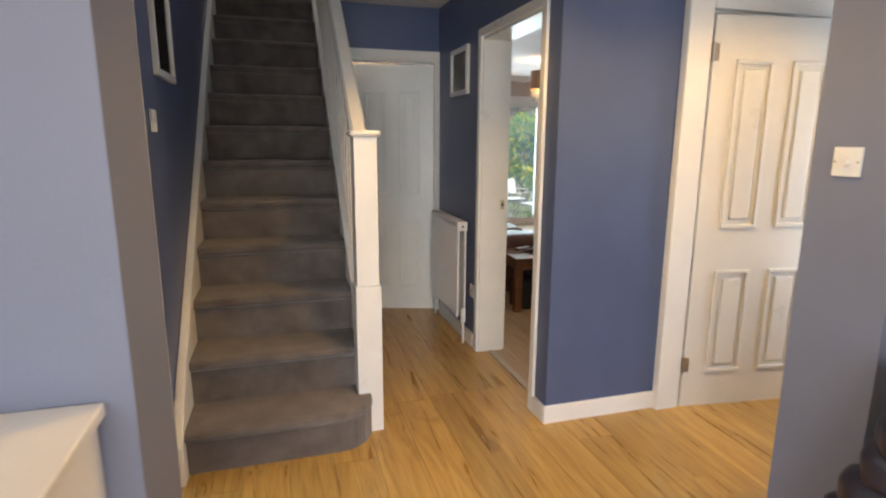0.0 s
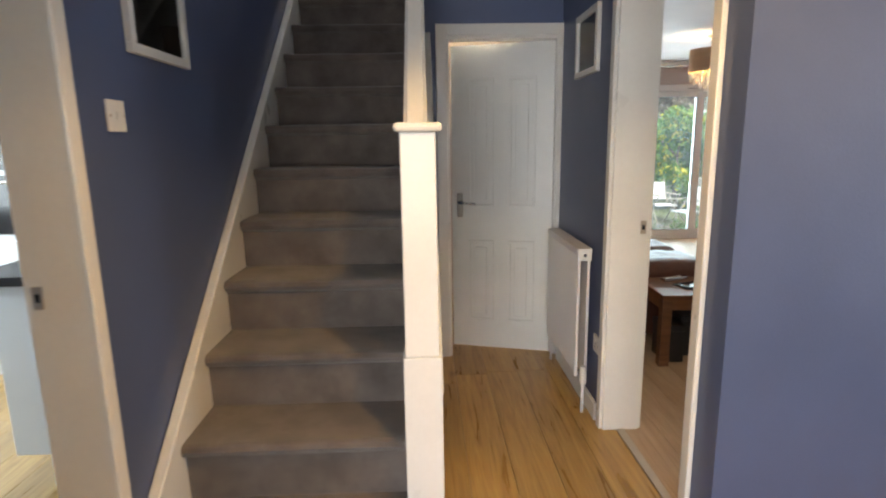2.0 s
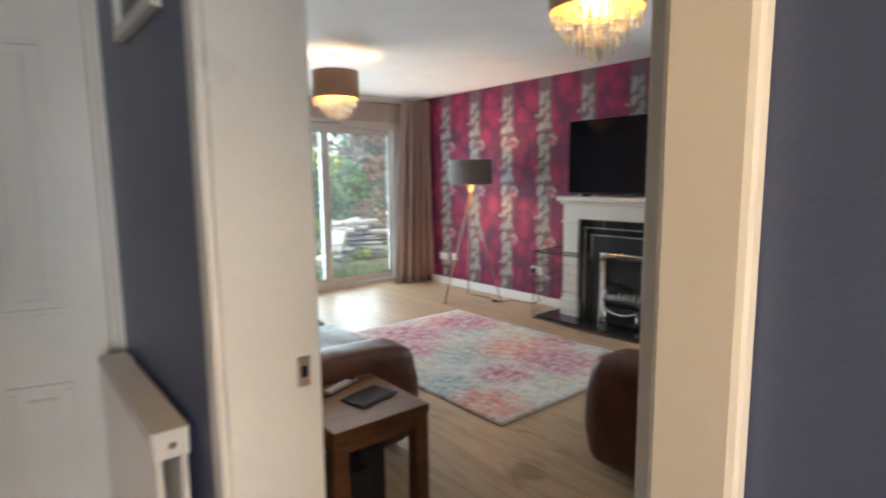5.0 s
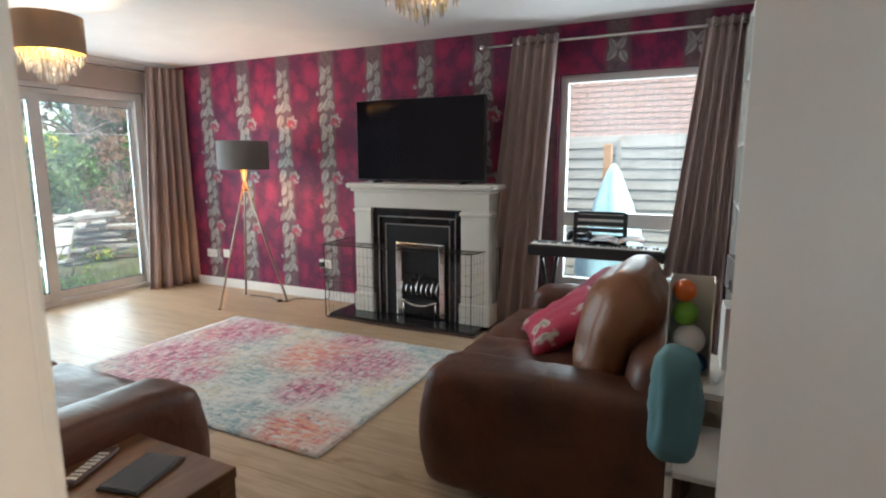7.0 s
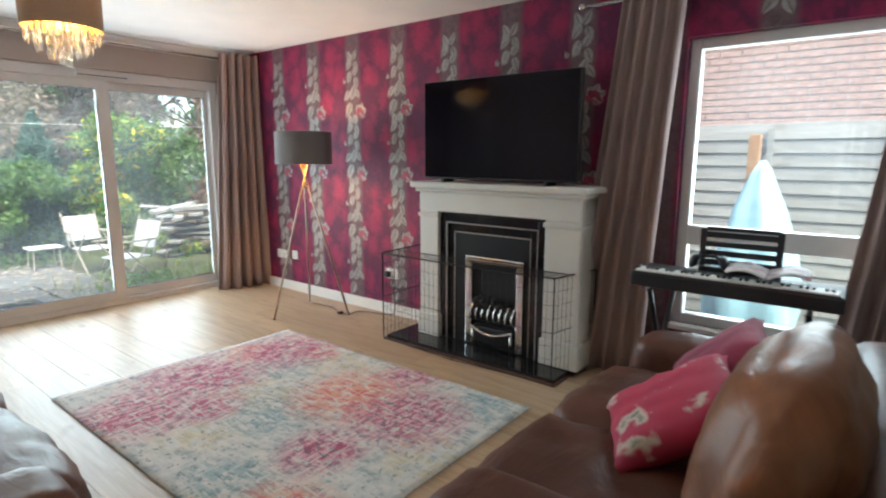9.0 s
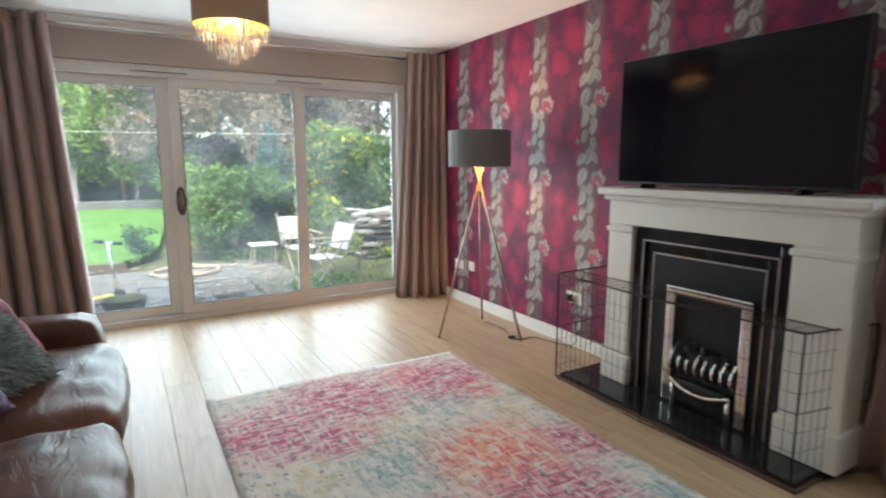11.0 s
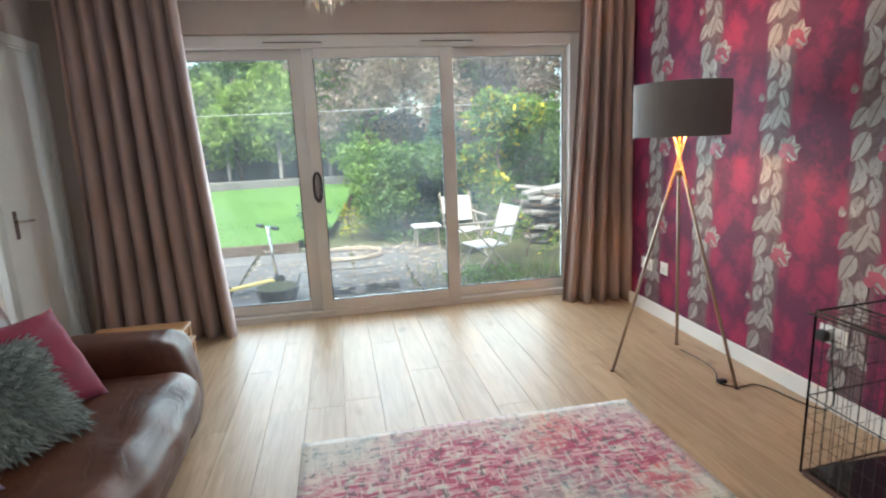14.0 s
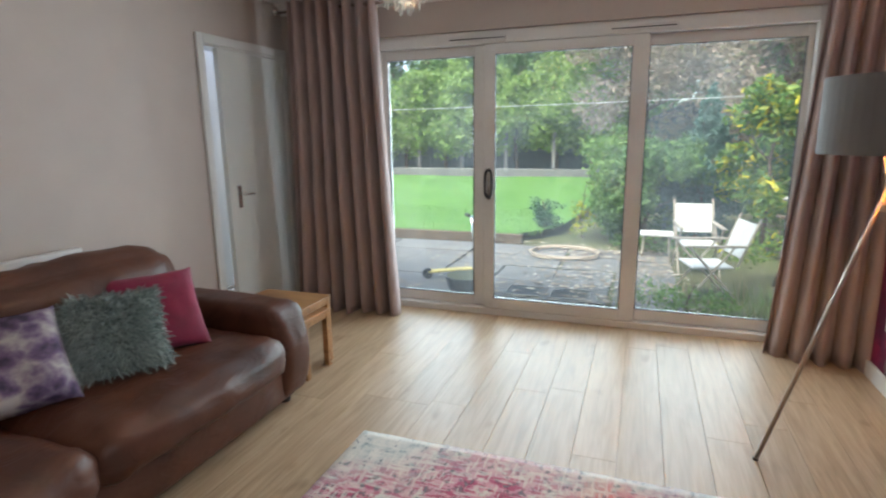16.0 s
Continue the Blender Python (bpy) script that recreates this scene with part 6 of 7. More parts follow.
for i, (x, y, h, k) in enumerate(((4.6, 21.0, 6.2, PALE), (6.8, 22.0, 7.6, PALE), (8.9, 20.5, 7.2, RUST), (9.8, 17.0, 6.4, PALE), (7.6, 18.8, 5.6, PALE))):
    tree("bare_tree", x, y, h, lumps(22, 1.6, 1.0, h * 0.26, h * 0.92, 0.95, 181 + i), 62, 0.07, k, "autumn tree with twiggy pale brown branches and sparse leaves", "tree", 0.1, 16, 182 + i)
tree("conifer", 5.56, 14.4, 2.2, [(0, 0, 0.45, 0.72, 0.72, 0.5), (0.06, 0, 0.85, 0.58, 0.58, 0.45), (-0.04, 0, 1.2, 0.47, 0.47, 0.42), (0.03, 0, 1.55, 0.33, 0.33, 0.38), (0, 0, 1.85, 0.2, 0.2, 0.32), (0, 0, 2.08, 0.08, 0.08, 0.2)], 900, 0.045, BLUE_GREEN, "dark blue-green conifer among the shrubs", "tree", 0.05, 4, 85)
tree("yellow_shrub", 6.15, 12.75, 2.3, lumps(16, 0.42, 0.4, 0.5, 2.05, 0.3, 86), 230, 0.06, GREEN_GOLD, "tall light green shrub with a few yellow autumn leaves", "shrub", 0.035, 8, 87)
tree("shrub", 4.72, 12.85, 1.4, lumps(15, 0.5, 0.45, 0.2, 1.2, 0.36, 88), 420, 0.045, GREEN, "dense green shrub beside the patio", "shrub", 0.04, 5, 89)
tree("shrub", 4.35, 13.6, 1.6, lumps(12, 0.4, 0.5, 0.3, 1.25, 0.34, 90), 300, 0.045, LIGHT_GREEN, "light green shrub at the lawn's edge", "shrub", 0.04, 5, 91)
tree("shrub", 5.35, 13.3, 1.3, lumps(13, 0.5, 0.4, 0.2, 1.1, 0.36, 92), 400, 0.045, BLUE_GREEN, "blue-green shrub in front of the conifer", "shrub", 0.04, 5, 93)
tree("shrub", 6.9, 13.4, 2.2, lumps(16, 0.7, 0.5, 0.3, 1.9, 0.42, 110), 260, 0.05, GREEN, "tall dense green shrub behind the garden chairs", "shrub", 0.04, 5, 111)
tree("shrub", 4.6, 16.4, 1.8, lumps(12, 0.7, 0.6, 0.3, 1.5, 0.45, 112), 110, 0.055, LIGHT_GREEN, "light green shrub at the side of the lawn", "shrub", 0.04, 5, 113)
tree("shrub", 7.4, 15.6, 2.6, lumps(16, 1.0, 0.6, 0.3, 2.3, 0.55, 116), 170, 0.055, LIGHT_GREEN, "broad light green shrub behind the conifer", "shrub", 0.05, 5, 117)
tree("shrub", 8.3, 13.2, 2.8, lumps(14, 0.8, 0.7, 0.3, 2.5, 0.5, 114), 100, 0.06, RUST, "large shrub turning rust brown beside the fence", "shrub", 0.05, 6, 115)
tree("small_bush", 3.24, 13.05, 0.62, lumps(8, 0.16, 0.16, 0.2, 0.52, 0.16, 94), 420, 0.03, BLUE_GREEN, "small rounded blue-green bush on the lawn", "shrub", 0.02, 4, 95)
tree("small_bush", 3.85, 13.0, 0.9, lumps(7, 0.2, 0.2, 0.15, 0.8, 0.16, 96), 170, 0.03, YELLOW, "straggly bush with yellow-green leaves at the lawn's edge", "shrub", 0.015, 6, 97)
tree("low_plant", 5.05, 9.6, 0.4, lumps(9, 0.45, 0.22, 0.05, 0.26, 0.14, 98), 300, 0.028, LIGHT_GREEN, "low leafy weeds in front of the patio doors", "plant", 0.012, 3, 99)
tree("low_plant", 5.9, 10.9, 0.7, lumps(10, 0.4, 0.3, 0.1, 0.5, 0.18, 100), 160, 0.03, GREEN_GOLD, "low straggling plant beside the board pile", "plant", 0.015, 5, 101)
tree("low_plant", 4.75, 12.15, 0.4, lumps(9, 0.5, 0.16, 0.04, 0.22, 0.14, 102), 220, 0.03, GREEN, "low ground cover along the planting bed", "plant", 0.012, 3, 103)

# paving slabs, each its own piece
paving = structure("paving", boxes((-6.0, 5.05, 8.98, 12.0, -0.145, -0.125)), soil, "grey weathered concrete paving slabs outside the doors", "paving")
bm = boxes((-0.292, 0.292, -0.292, 0.292, 0, 0.03), bev=0.006)
slab_mesh = mesh_of("slab", bm, slab_mat)
for i in range(18):
    for j in range(5):
        ob = new("slab", slab_mesh)
        ob.parent = paving
        ob.matrix_world = pose(-5.5 + i * 0.6 + 0.02 * math.sin(i * 3 + j), 9.35 + j * 0.6, -0.124 + 0.004 * math.sin(i * 5 + j * 3), 0.3 * math.sin(i + j), 0.3 * math.cos(i * 2 + j), 0)

# fallen leaves on the paving
rng = np.random.default_rng(8)
cnt = 1100
lv, lf = [], []
for k in range(cnt):
    px, py, a, s = rng.triangular(2.0, 4.9, 5.2), rng.uniform(9.2, 12.25), rng.uniform(0, 6.28), rng.uniform(0.015, 0.055)
    b0 = len(lv)
    for da, rr in ((0, 1), (1.4, 0.5), (3.14, 0.9), (4.9, 0.55)):
        lv.append((px + s * rr * math.cos(a + da), py + s * rr * math.sin(a + da), -0.082 + rng.uniform(0, 0.008)))
    lf.append((b0, b0 + 1, b0 + 2, b0 + 3))
me = bpy.data.meshes.new("fallen_leaves")
me.from_pydata(lv, [], lf)
me.materials.append(island_tones("dry_leaves", [(0, (0.12, 0.08, 0.05)), (0.5, (0.27, 0.2, 0.13)), (1, (0.45, 0.4, 0.32))], 0.7))
tagged(new("fallen_leaves", me), "dry fallen leaves scattered over the paving", "leaves", kind="stuff")

canvas = plain("white_canvas", (0.48, 0.47, 0.44), 0.75, var=0.08, fine=200, bump=0.3)
chair_wood = wood("grey_teak", (0.2, 0.16, 0.12), (0.32, 0.27, 0.21), (0.42, 0.36, 0.3), 0.7, "Z", 12, 0.1)


def garden_chair(m, label):
    t = thing("garden_chair", m, label, "chair", "garden chairs")
    part("seat", boxes((-0.22, 0.22, -0.2, 0.22, 0.37, 0.39), bev=0.01), canvas, t, "white canvas seat")
    bm = boxes((-0.22, 0.22, -0.008, 0.008, 0.08, 0.46), bev=0.008)
    bm.transform(pose(0, 0.26, 0.4, -18))
    part("backrest", bm, canvas, t, "white canvas backrest")
    for s in (-0.235, 0.235):
        part("front_leg", rod(bmesh.new(), (s, -0.26, 0), (s, 0.2, 0.6), 0.012, n=8), chair_wood, t)
        part("rear_leg", rod(bmesh.new(), (s, 0.3, 0), (s, -0.24, 0.6), 0.012, n=8), chair_wood, t)
        part("armrest", boxes((s - 0.025, s + 0.025, -0.28, 0.3, 0.6, 0.622), bev=0.006), chair_wood, t)
        part("back_post", rod(bmesh.new(), (s, 0.24, 0.4), (s, 0.43, 0.9), 0.012, n=8), chair_wood, t)
    return t


garden_chair(pose(5.22, 11.28, -0.14, 0, 0, 6) @ Matrix.Scale(0.86, 4), "white canvas folding garden chair facing the house")
garden_chair(pose(5.2, 10.3, -0.14, 0, 0, -76) @ Matrix.Scale(0.86, 4), "white canvas folding garden chair turned sideways")
gt = thing("garden_table", pose(4.82, 11.85, -0.14) @ Matrix.Diagonal((0.62, 0.62, 0.72, 1)), "low pale garden table beside the folding chairs", "table")
part("tabletop", boxes((-0.3, 0.3, -0.25, 0.25, 0.43, 0.46), bev=0.008), canvas, gt)
for a in (-0.25, 0.25):
    for b in (-0.2, 0.2):
        part("leg", rod(bmesh.new(), (a, b, 0), (a * 0.9, b * 0.9, 0.43), 0.015, n=8), chair_wood, gt)

random.seed(31)
pile = thing("timber_pile", pose(6.75, 11.9, -0.14), "untidy stacked heap of grey weathered boards", "timber pile")
for k in range(46):
    lvl = k // 6
    bm = boxes((-random.uniform(0.25, 0.5), random.uniform(0.2, 0.5), -random.uniform(0.05, 0.12), random.uniform(0.05, 0.12), 0, random.uniform(0.02, 0.07)), bev=0.006)
    bm.transform(pose(random.uniform(-0.3, 0.3), random.uniform(-0.3, 0.3), 0.02 + lvl * 0.095, random.uniform(-5, 5), random.uniform(-7, 7), random.uniform(-55, 55)))
    part("board", bm, [log_grey, bark, log_grey, fence_mat][k % 4] if lvl > 5 else [log_grey, bark][k % 2], pile)

sc = thing("scooter", pose(2.80, 10.2, -0.09, 0, 0, 35), "child's scooter standing on the paving", "scooter")
part("deck", boxes((-0.28, 0.2, -0.05, 0.05, 0.06, 0.08), bev=0.008), plain("yellow_plastic", (0.5, 0.38, 0.1), 0.5), sc)
part("stem", rod(bmesh.new(), (0.25, 0, 0.06), (0.2, 0, 0.62), 0.016), chrome, sc, smooth=True)
part("handlebar", rod(bmesh.new(), (0.2, -0.18, 0.62), (0.2, 0.18, 0.62), 0.013), chrome, sc, smooth=True)
for s in (-1, 1):
    part("grip", rod(bmesh.new(), (0.2, s * 0.1, 0.62), (0.2, s * 0.2, 0.62), 0.019), black_plastic, sc)
for x in (-0.29, 0.27):
    part("wheel", rod(bmesh.new(), (x, -0.02, 0.055), (x, 0.02, 0.055), 0.055, n=20), black_plastic, sc)
hose = thing("garden_hose", pose(3.77, 11.55, -0.083), "pale coiled garden hose lying on the paving", "hose")
pts = []
for k in range(40):
    a = 2 * math.pi * k / 13
    r = 0.42 + 0.03 * math.sin(k * 1.7)
    pts.append((r * math.cos(a), 0.85 * r * math.sin(a), 0.014 + 0.012 * (k // 13)))
curve_tube("coil", pts, 0.012, plain("pale_hose", (0.34, 0.27, 0.2), 0.5), hose)
for dx, lab in ((0.0, "square metal drain cover set among the slabs"), (-0.42, "square metal drain grate filled with leaves")):
    d = thing("drain_cover", pose(4.05 + dx, 9.85, -0.088), lab, "drain cover", "drain covers")
    part("rim", boxes((-0.19, 0.19, -0.17, -0.14, 0, 0.012), (-0.19, 0.19, 0.14, 0.17, 0, 0.012), (-0.19, -0.16, -0.14, 0.14, 0, 0.012), (0.16, 0.19, -0.14, 0.14, 0, 0.012)), slab_mat, d)
    part("cover", boxes((-0.158, 0.158, -0.138, 0.138, 0, 0.006)), black_iron, d)
bucket = thing("round_planter", pose(3.07, 9.75, -0.09), "round black planter with soil beside the doors", "planter")
part("pot", rod(bmesh.new(), (0, 0, 0), (0, 0, 0.14), 0.16, 0.2, 28), black_plastic, bucket)
part("soil", rod(bmesh.new(), (0, 0, 0.14), (0, 0, 0.145), 0.185, n=28), soil, bucket)
shed = thing("shed", pose(6.0, 25.0, -0.14), "dark timber shed half hidden by trees", "shed")
part("wall", boxes((-1.2, 1.2, -0.8, 0.8, 0, 1.9)), bark, shed)
bm = outline_slab(bmesh.new(), [(-1.35, 1.88), (1.35, 1.88), (0, 2.5)], -0.95, 0.95, "y")
part("roof", bm, plain("dark_roof_felt", (0.05, 0.055, 0.06), 0.8), shed)
line = thing("washing_line", pose(-8.0, 13.0, -0.14), "thin pale washing line strung across the garden", "washing line")
part("post", rod(bmesh.new(), (0, 0, 0), (0, 0, 2.1), 0.035, n=10), slab_mat, line)
part("post", rod(bmesh.new(), (17, 0.6, 0), (17, 0.6, 2.1), 0.035, n=10), slab_mat, line)
curve_tube("line", [(0, 0, 2.05), (4, 0.15, 1.93), (9, 0.3, 1.9), (13, 0.45, 1.94), (17, 0.6, 2.05)], 0.0028, white_plastic, line)

# ---- outside the side window: fence, neighbouring wall, covered parasol ----
fence = thing("fence", pose(8.15, 0, -0.14), "pale weathered larch-lap fence beside the house", "fence")
for y0 in (1.6, 3.35, 5.1, 6.85):
    part("post", boxes((-0.05, 0.05, y0 - 0.05, y0 + 0.05, 0, 1.82), bev=0.006), slab_mat, fence)
slat_mesh = mesh_of("slat", boxes((-0.012, 0.012, -0.83, 0.83, -0.07, 0.07), bev=0.003), fence_mat)
for y0 in (2.475, 4.225, 5.975):
    for k in range(15):
        ob = new("slat", slat_mesh)
        ob.parent = fence
        ob.matrix_basis = pose(0.0, y0, 0.1 + k * 0.116, 0.4 * math.sin(k * 2.3 + y0), 9, 0)
    part("batten", boxes((-0.05, -0.02, y0 - 0.025, y0 + 0.025, 0, 1.75)), fence_mat, fence)
part("timber_post", boxes((-0.7, -0.63, 4.2, 4.28, 0.0, 1.68), bev=0.004), wood("orange_timber", (0.3, 0.14, 0.05), (0.45, 0.22, 0.09), (0.5, 0.28, 0.12), 0.7, "Z"), fence, "single orange-brown timber post")
par = thing("covered_parasol", pose(7.4, 4.16, -0.14), "folded parasol under a pale blue cover", "parasol")
bm = bmesh.new()
rings = []
for k, (r, z) in enumerate(((0.3, 0.05), (0.33, 0.4), (0.26, 0.8), (0.17, 1.1), (0.07, 1.38), (0.02, 1.48))):
    rings.append([bm.verts.new((r * (1 + 0.16 * math.sin(5 * a + k)) * math.cos(a), r * (1 + 0.16 * math.sin(5 * a + k)) * math.sin(a), z)) for a in [2 * math.pi * q / 30 for q in range(30)]])
for k in range(5):
    for q in range(30):
        bm.faces.new((rings[k][q], rings[k][(q + 1) % 30], rings[k + 1][(q + 1) % 30], rings[k + 1][q]))
bm.faces.new(rings[-1])
part("cover", bm, plain("pale_blue_cover", (0.3, 0.52, 0.6), 0.6, var=0.15, scale=6), par, smooth=True)
part("base", rod(bmesh.new(), (0, 0, 0), (0, 0, 0.07), 0.25, n=24), slab_mat, par)
nb = tagged(new("neighbour_house"), "neighbouring house wall of brown brick beyond the fence", "house")
nb.matrix_world = pose(9.6, 1.0, -0.14)
part("wall", boxes((0.012, 0.2, 0, 6.5, 0, 5.2)), mortar, nb)
part("roof", outline_slab(bmesh.new(), [(-0.4, 5.15), (3.0, 5.15), (3.0, 7.6)], -0.3, 6.8, "y"), slate_brown, nb)
brick_mesh = mesh_of("brick", boxes((-0.012, 0.012, -0.105, 0.105, -0.0315, 0.0315), bev=0.003), brick_mat)
brick_far = bmesh.new()
made_bricks = 0
for r in range(64):
    for c in range(29):
        yy, zz = 0.12 + c * 0.222 + (0.111 if r % 2 else 0), 0.06 + r * 0.076
        if yy > 6.4:
            continue
        if 20 <= r < 40 and 12 <= c < 27 and made_bricks < 300:
            ob = new("brick", brick_mesh)
            ob.parent = nb
            ob.matrix_basis = pose(0.008 + 0.003 * math.sin(r * 7 + c * 3), yy, zz)
            made_bricks += 1
        else:
            box(brick_far, -0.004, 0.012, yy - 0.105, yy + 0.105, zz - 0.0315, zz + 0.0315)
tagged(part("brickwork", brick_far, brick_mat, nb), kind="stuff")


# ---- hall, front room and kitchen things ----
def picture(name, m, w, h, label, art, frame_w=0.03):
    """Hangs with its back at its own y = 0, facing its own -y."""
    t = thing(name, m, label, "picture")
    part("frame", boxes((-w / 2, w / 2, -0.022, 0, -h / 2, -h / 2 + frame_w), (-w / 2, w / 2, -0.022, 0, h / 2 - frame_w, h / 2), (-w / 2, -w / 2 + frame_w, -0.022, 0, -h / 2 + frame_w, h / 2 - frame_w), (w / 2 - frame_w, w / 2, -0.022, 0, -h / 2 + frame_w, h / 2 - frame_w), bev=0.003), white_paint, t, "white wooden frame")
    part("print", boxes((-w / 2 + frame_w, w / 2 - frame_w, -0.008, -0.002, -h / 2 + frame_w, h / 2 - frame_w)), art, t)
    g = part("glazing", boxes((-w / 2 + frame_w, w / 2 - frame_w, -0.0125, -0.0105, -h / 2 + frame_w, h / 2 - frame_w)), picture_glass, t)
    g.visible_shadow = False
    return t


art_dark = floral_cloth("dark_landscape_print", [(0.25, (0.03, 0.028, 0.024)), (0.4, (0.09, 0.08, 0.06)), (0.6, (0.2, 0.18, 0.15))], 9.0)
art_pale = floral_cloth("pale_sketch_print", [(0.25, (0.08, 0.1, 0.11)), (0.38, (0.2, 0.22, 0.22)), (0.6, (0.34, 0.35, 0.34))], 8.0)
picture("picture", pose(0.001, 3.27, 1.95, 0, 0, 90), 0.40, 0.58, "white framed dark photograph above the stairs", art_dark)
picture("picture", pose(1.689, 4.22, 1.86, 0, 0, -90), 0.37, 0.31, "small white framed print on the blue hall wall", art_pale)
socket("light_switch", 0.001, 2.965, 1.475, 90, 0.086, 0.086, "white light switch on the blue stair wall", 1)
socket("light_switch", 2.072, 1.743, 1.35, -90, 0.086, 0.086, "white dimmer switch on the grey pier", 0)
dim = thing("dimmer_knob", pose(2.062, 1.743, 1.35), "round white dimmer knob", "knob")
part("knob", rod(bmesh.new(), (0.0, 0, 0), (-0.014, 0, 0), 0.013, 0.012, 20), white_plastic, dim)
socket("power_socket", 1.689, 3.91, 0.40, -90, 0.086, 0.086, "white power socket low on the hall wall", 1, True)

rad = thing("radiator", pose(1.70, 4.335, 0), "slim white panel radiator on the hall wall", "radiator")
for x0, x1 in ((-0.095, -0.078), (-0.045, -0.03)):
    bm = bmesh.new()
    box(bm, x0, x1, -0.33, 0.31, 0.19, 0.845, 0.005)
    part("panel", bm, radiator_white, rad)
for k in range(18):
    y0 = -0.305 + k * 0.0345
    part("rib", boxes((-0.0975, -0.094, y0, y0 + 0.02, 0.215, 0.825), bev=0.0015), radiator_white, rad)
part("top_grille", boxes((-0.1, -0.025, -0.335, 0.315, 0.84, 0.862), bev=0.003), radiator_white, rad)
for yy in (-0.335, 0.315):
    part("end_cover", boxes((-0.098, -0.027, yy - 0.004, yy + 0.004, 0.80, 0.862), bev=0.003), white_plastic, rad)
part("vent_plug", rod(bmesh.new(), (-0.062, -0.343, 0.83), (-0.062, -0.338, 0.83), 0.008, n=10), chrome, rad)
for yy in (-0.2, 0.2):
    part("bracket", boxes((-0.03, -0.011, yy - 0.015, yy + 0.015, 0.3, 0.75)), radiator_white, rad)
valve = part("valve", rod(bmesh.new(), (-0.062, -0.37, 0.17), (-0.062, -0.37, 0.26), 0.019, 0.016, 16), white_plastic, rad, smooth=False)
part("valve_body", rod(bmesh.new(), (-0.062, -0.37, 0.205), (-0.062, -0.32, 0.205), 0.011, n=12), chrome, valve)
part("pipe", rod(bmesh.new(), (-0.062, -0.37, 0.0), (-0.062, -0.37, 0.17), 0.008, n=12), radiator_white, rad)
part("pipe", rod(bmesh.new(), (-0.062, 0.33, 0.0), (-0.062, 0.33, 0.2), 0.008, n=12), radiator_white, rad)


def downlight(x, y, z=ZC):
    t = thing("downlight", pose(x, y, z), "small round lit recessed ceiling spotlight", "ceiling light", "recessed spotlights")
    bm = bmesh.new()
    bmesh.ops.create_cone(bm, cap_ends=False, segments=24, radius1=0.045, radius2=0.038, depth=0.006, matrix=Matrix.Translation((0, 0, -0.004)))
    part("ring", bm, chrome, t)
    part("lens", rod(bmesh.new(), (0, 0, -0.003), (0, 0, -0.001), 0.036, n=24), lamp_glow, t, "glowing lens")


downlight(1.25, 2.2)
downlight(2.45, 1.98)
downlight(0.35, 0.75, ZC + 0.03)
downlight(1.33, 5.35)

cab = thing("cabinet", pose(0, 0, 0), "low white cabinet with a cream top against the grey pier", "cabinet")
part("body", boxes((-0.75, 0.135, 1.16, 1.57, 0.06, 0.915), bev=0.004), white_paint, cab)
part("top", boxes((-0.77, 0.15, 1.14, 1.573, 0.915, 0.942), bev=0.005), white_paint, cab)
part("plinth", boxes((-0.73, 0.11, 1.19, 1.55, 0, 0.06)), white_paint, cab)
for x0 in (-0.74, -0.302):
    d = part("door", boxes((x0, x0 + 0.43, 1.142, 1.159, 0.08, 0.9), bev=0.003), white_paint, cab)
    part("knob", rod(bmesh.new(), (x0 + 0.215, 1.12, 0.55), (x0 + 0.215, 1.143, 0.55), 0.014, n=14), chrome, d)

quilt = plain("navy_quilted_nylon", (0.022, 0.02, 0.035), 0.35, var=0.3, scale=8, fine=200, bump=0.3)
jk = thing("padded_jacket", pose(2.072, 1.42, 0.0), "dark navy quilted jacket hanging from a wall hook", "jacket")
part("hook", rod(bmesh.new(), (-0.0, 0.0, 0.98), (-0.09, 0.0, 1.0), 0.008), chrome, jk)
for k in range(7):
    bm = pillow(bmesh.new(), 0.13 + 0.01 * (k % 2), 0.2 + 0.2 * (1 - (k / 6.5)), 0.17, 0.07, 0.01, 8, 0.012, pose(-0.085, -0.02 * k + 0.03, 0.14 + k * 0.105), k)
    part("quilted_panel", bm, quilt, jk, smooth=True)

# window of the front room and of the kitchen, behind and beside the camera
for nm, m, w, h, lab in (("window_front", pose(0.2, -2.05, 1.35), 2.36, 1.76, "wide white window of the front room"),):
    t = tagged(new(nm), lab, "window", kind="structure")
    t.matrix_world = m
    part("window_frame", boxes((-w / 2, -w / 2 + 0.06, -0.03, 0.03, -h / 2, h / 2), (w / 2 - 0.06, w / 2, -0.03, 0.03, -h / 2, h / 2), (-w / 2, w / 2, -0.03, 0.03, h / 2 - 0.06, h / 2), (-w / 2, w / 2, -0.03, 0.03, -h / 2, -h / 2 + 0.06), (-0.03, 0.03, -0.03, 0.03, -h / 2, h / 2)), upvc, t)
t = tagged(new("window_kitchen"), "white kitchen window", "window", kind="structure")
part("window_frame", boxes((-3.38, -3.32, 2.1, 2.16, 0.9, 2.1), (-3.38, -3.32, 4.24, 4.3, 0.9, 2.1), (-3.38, -3.32, 2.16, 4.24, 2.04, 2.1), (-3.38, -3.32, 2.16, 4.24, 0.9, 0.96)), upvc, t)

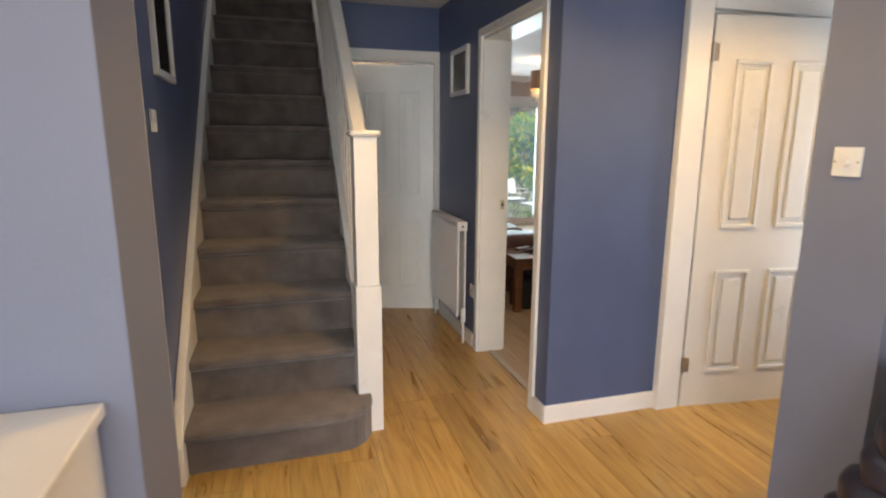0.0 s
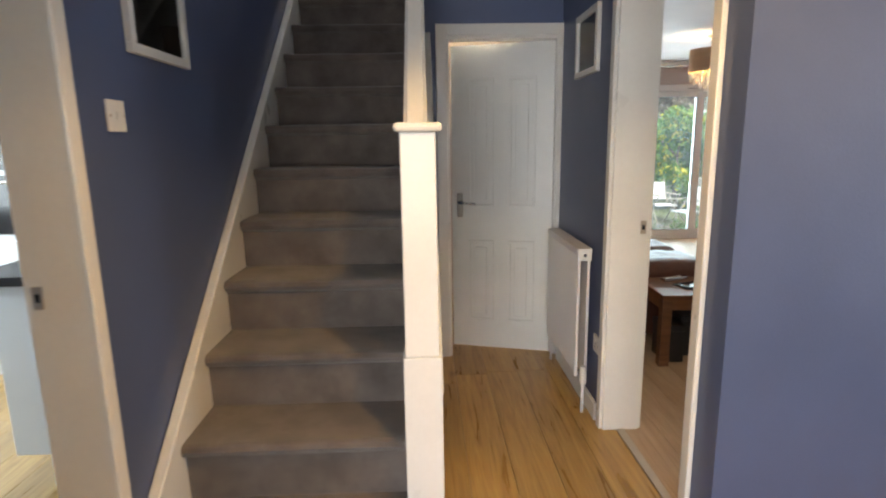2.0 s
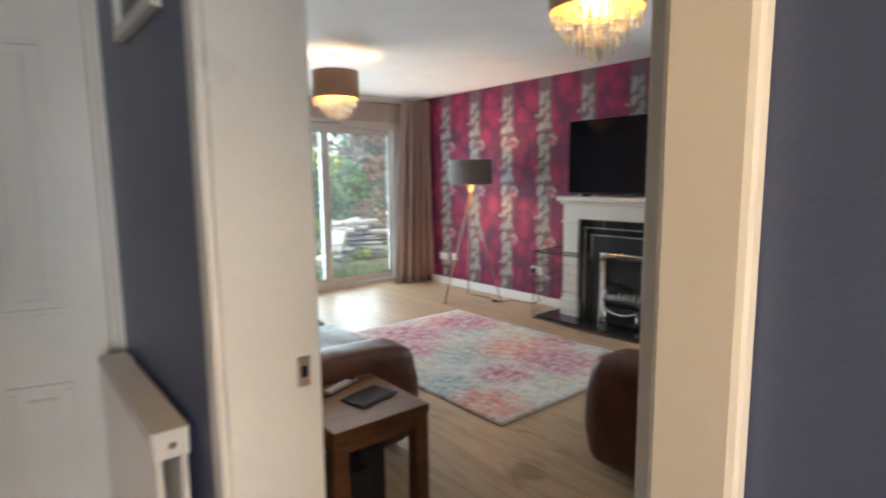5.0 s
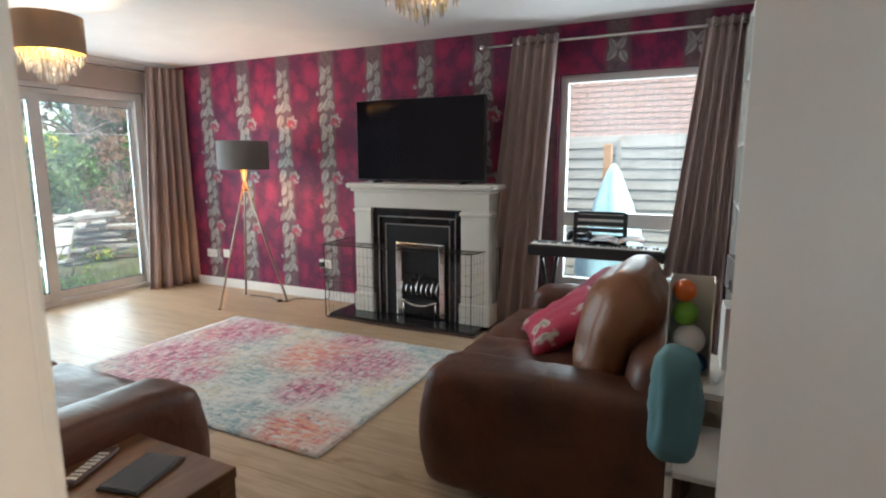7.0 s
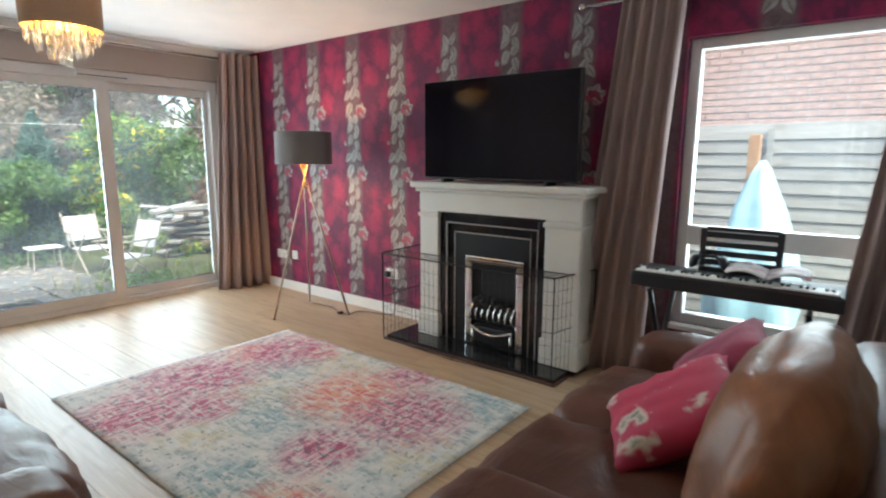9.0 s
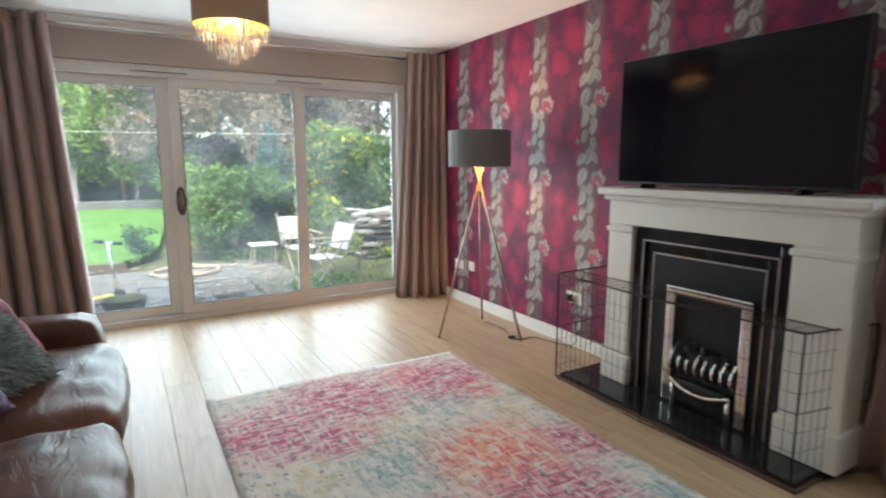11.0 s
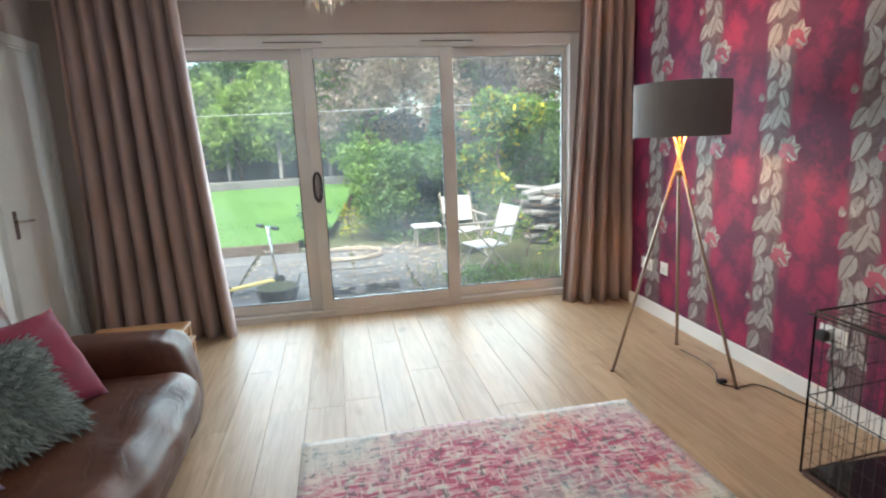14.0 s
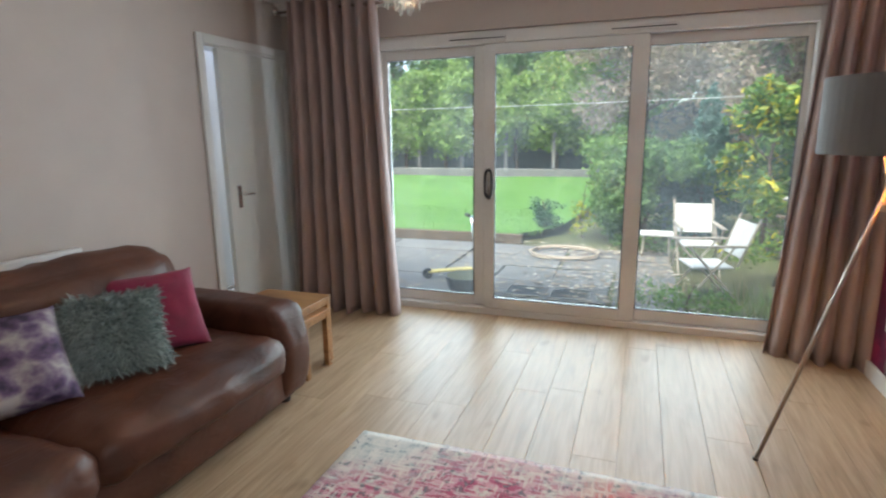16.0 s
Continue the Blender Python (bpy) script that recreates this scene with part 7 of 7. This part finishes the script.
# an assumed glazed door, out of view, added around the hall's side light
front = tagged(new("door_added_glazed"), "assumed, unseen white front door with a glazed panel, added for side light", "door", kind="structure")
part("leaf", boxes((3.63, 3.67, 1.952, 2.04, 0.005, 2.058), (3.63, 3.67, 2.66, 2.748, 0.005, 2.058), (3.63, 3.67, 2.04, 2.66, 0.005, 0.4), (3.63, 3.67, 2.04, 2.66, 1.98, 2.058), bev=0.003), white_paint, front)
g = part("pane", boxes((3.647, 3.653, 2.035, 2.665, 0.395, 1.985)), pane_glass, front, "tall clear glass panel")
g.visible_shadow = False

# kitchen units seen through the doorway
pen = thing("base_cabinet", pose(0, 0, 0), "white gloss kitchen base cabinet at the end of a run", "cabinet")
part("carcass", boxes((-0.86, -0.22, 3.50, 4.1, 0.14, 0.87), bev=0.003), kitchen_paint, pen)
part("plinth", boxes((-0.73, -0.22, 3.55, 4.1, 0, 0.14)), kitchen_paint, pen)
wt = tagged(part("worktop", boxes((-0.93, -0.215, 3.46, 4.4, 0.87, 0.91), bev=0.004), plain("dark_worktop", (0.03, 0.03, 0.032), 0.25, var=0.4, fine=200)), "dark grey kitchen worktop with a square edge", "worktop")
oven = thing("oven_housing", pose(-1.98, 4.62, 0), "tall white kitchen unit with a built-in double oven", "oven")
part("carcass", boxes((0, 0.86, 0.0, 0.6, 0.12, 2.2), bev=0.003), kitchen_paint, oven)
part("plinth", boxes((0, 0.86, 0.04, 0.6, 0, 0.12)), kitchen_paint, oven)
part("cupboard_door", boxes((0.005, 0.855, -0.02, -0.001, 1.66, 2.19), bev=0.003), kitchen_paint, oven)
part("drawer_front", boxes((0.005, 0.855, -0.02, -0.001, 0.13, 0.86), bev=0.003), kitchen_paint, oven)
part("control_panel", boxes((0.13, 0.72, -0.018, -0.001, 1.545, 1.63), bev=0.003), plain("brushed_steel", (0.5, 0.51, 0.52), 0.3, 0.8), oven, "brushed steel control panel")
for z0, z1 in ((0.9, 1.24), (1.27, 1.53)):
    d = part("oven_door", boxes((0.13, 0.72, -0.022, -0.001, z0, z1), bev=0.004), granite, oven, "black glass oven door")
    part("handle", rod(bmesh.new(), (0.17, -0.05, z1 - 0.035), (0.68, -0.05, z1 - 0.035), 0.009), chrome, d, smooth=True)
    for x in (0.2, 0.65):
        part("handle_post", rod(bmesh.new(), (x, -0.05, z1 - 0.035), (x, -0.02, z1 - 0.035), 0.006), chrome, d)
unit = thing("tall_cabinet", pose(-2.86, 4.62, 0), "tall white gloss kitchen cabinet beside the oven", "cabinet")
part("carcass", boxes((0, 0.87, 0.0, 0.6, 0.12, 2.2), bev=0.003), kitchen_paint, unit)
part("door", boxes((0.005, 0.865, -0.02, -0.001, 0.13, 2.19), bev=0.003), kitchen_paint, unit)
unit = thing("tall_cabinet", pose(-1.11, 4.62, 0), "tall white gloss kitchen cabinet", "cabinet")
part("carcass", boxes((0, 0.87, 0.0, 0.6, 0.12, 2.2), bev=0.003), kitchen_paint, unit)
part("door", boxes((0.005, 0.865, -0.02, -0.001, 0.13, 2.19), bev=0.003), kitchen_paint, unit)


# ---- floorboards ----
def boards(name, rects, width, length, material, label, seed):
    base = structure(name, boxes(*[(x0, x1, y0, y1, -0.14, 0.0) for x0, x1, y0, y1 in rects]), bark, label, "floor")
    random.seed(seed)
    shared = {}
    for x0, x1, y0, y1 in rects:
        k = max(1, round((x1 - x0) / width))
        w = (x1 - x0) / k
        for i in range(k):
            y = y0 - random.uniform(0, length)
            while y < y1:
                a, b = max(y, y0), min(y + length, y1)
                y += length
                if b - a < 0.03:
                    continue
                key = (round(w, 4), round(b - a, 3))
                if key not in shared:
                    hw, hl = w / 2 - 0.0005, (b - a) / 2 - 0.0005
                    bm = bmesh.new()
                    lo = [bm.verts.new((sx * hw, sy * hl, 0.0005)) for sx, sy in ((-1, -1), (1, -1), (1, 1), (-1, 1))]
                    mi = [bm.verts.new((sx * hw, sy * hl, 0.0105)) for sx, sy in ((-1, -1), (1, -1), (1, 1), (-1, 1))]
                    hi = [bm.verts.new((sx * (hw - 0.0007), sy * (hl - 0.0007), 0.012)) for sx, sy in ((-1, -1), (1, -1), (1, 1), (-1, 1))]
                    for q in range(4):
                        r = (q + 1) % 4
                        bm.faces.new((lo[q], lo[r], mi[r], mi[q]))
                        bm.faces.new((mi[q], mi[r], hi[r], hi[q]))
                    bm.faces.new(hi)
                    shared[key] = mesh_of("plank", bm, material)
                ob = new("plank", shared[key])
                ob.parent = base
                ob.location = (x0 + (i + 0.5) * w, (a + b) / 2, 0)
    return base


boards("floor_living", [(1.77, 5.885, 2.87, 8.80)], 0.187, 1.85, living_oak, "pale oak floorboards in the living room", 2)
boards("floor_hall", [(-2.0, 1.77, -2.0, 6.4), (1.77, 3.6, -2.0, 2.87), (-3.3, -2.0, 1.88, 5.3)], 0.19, 1.25, hall_oak, "golden oak laminate boards in the hall and kitchen", 4)
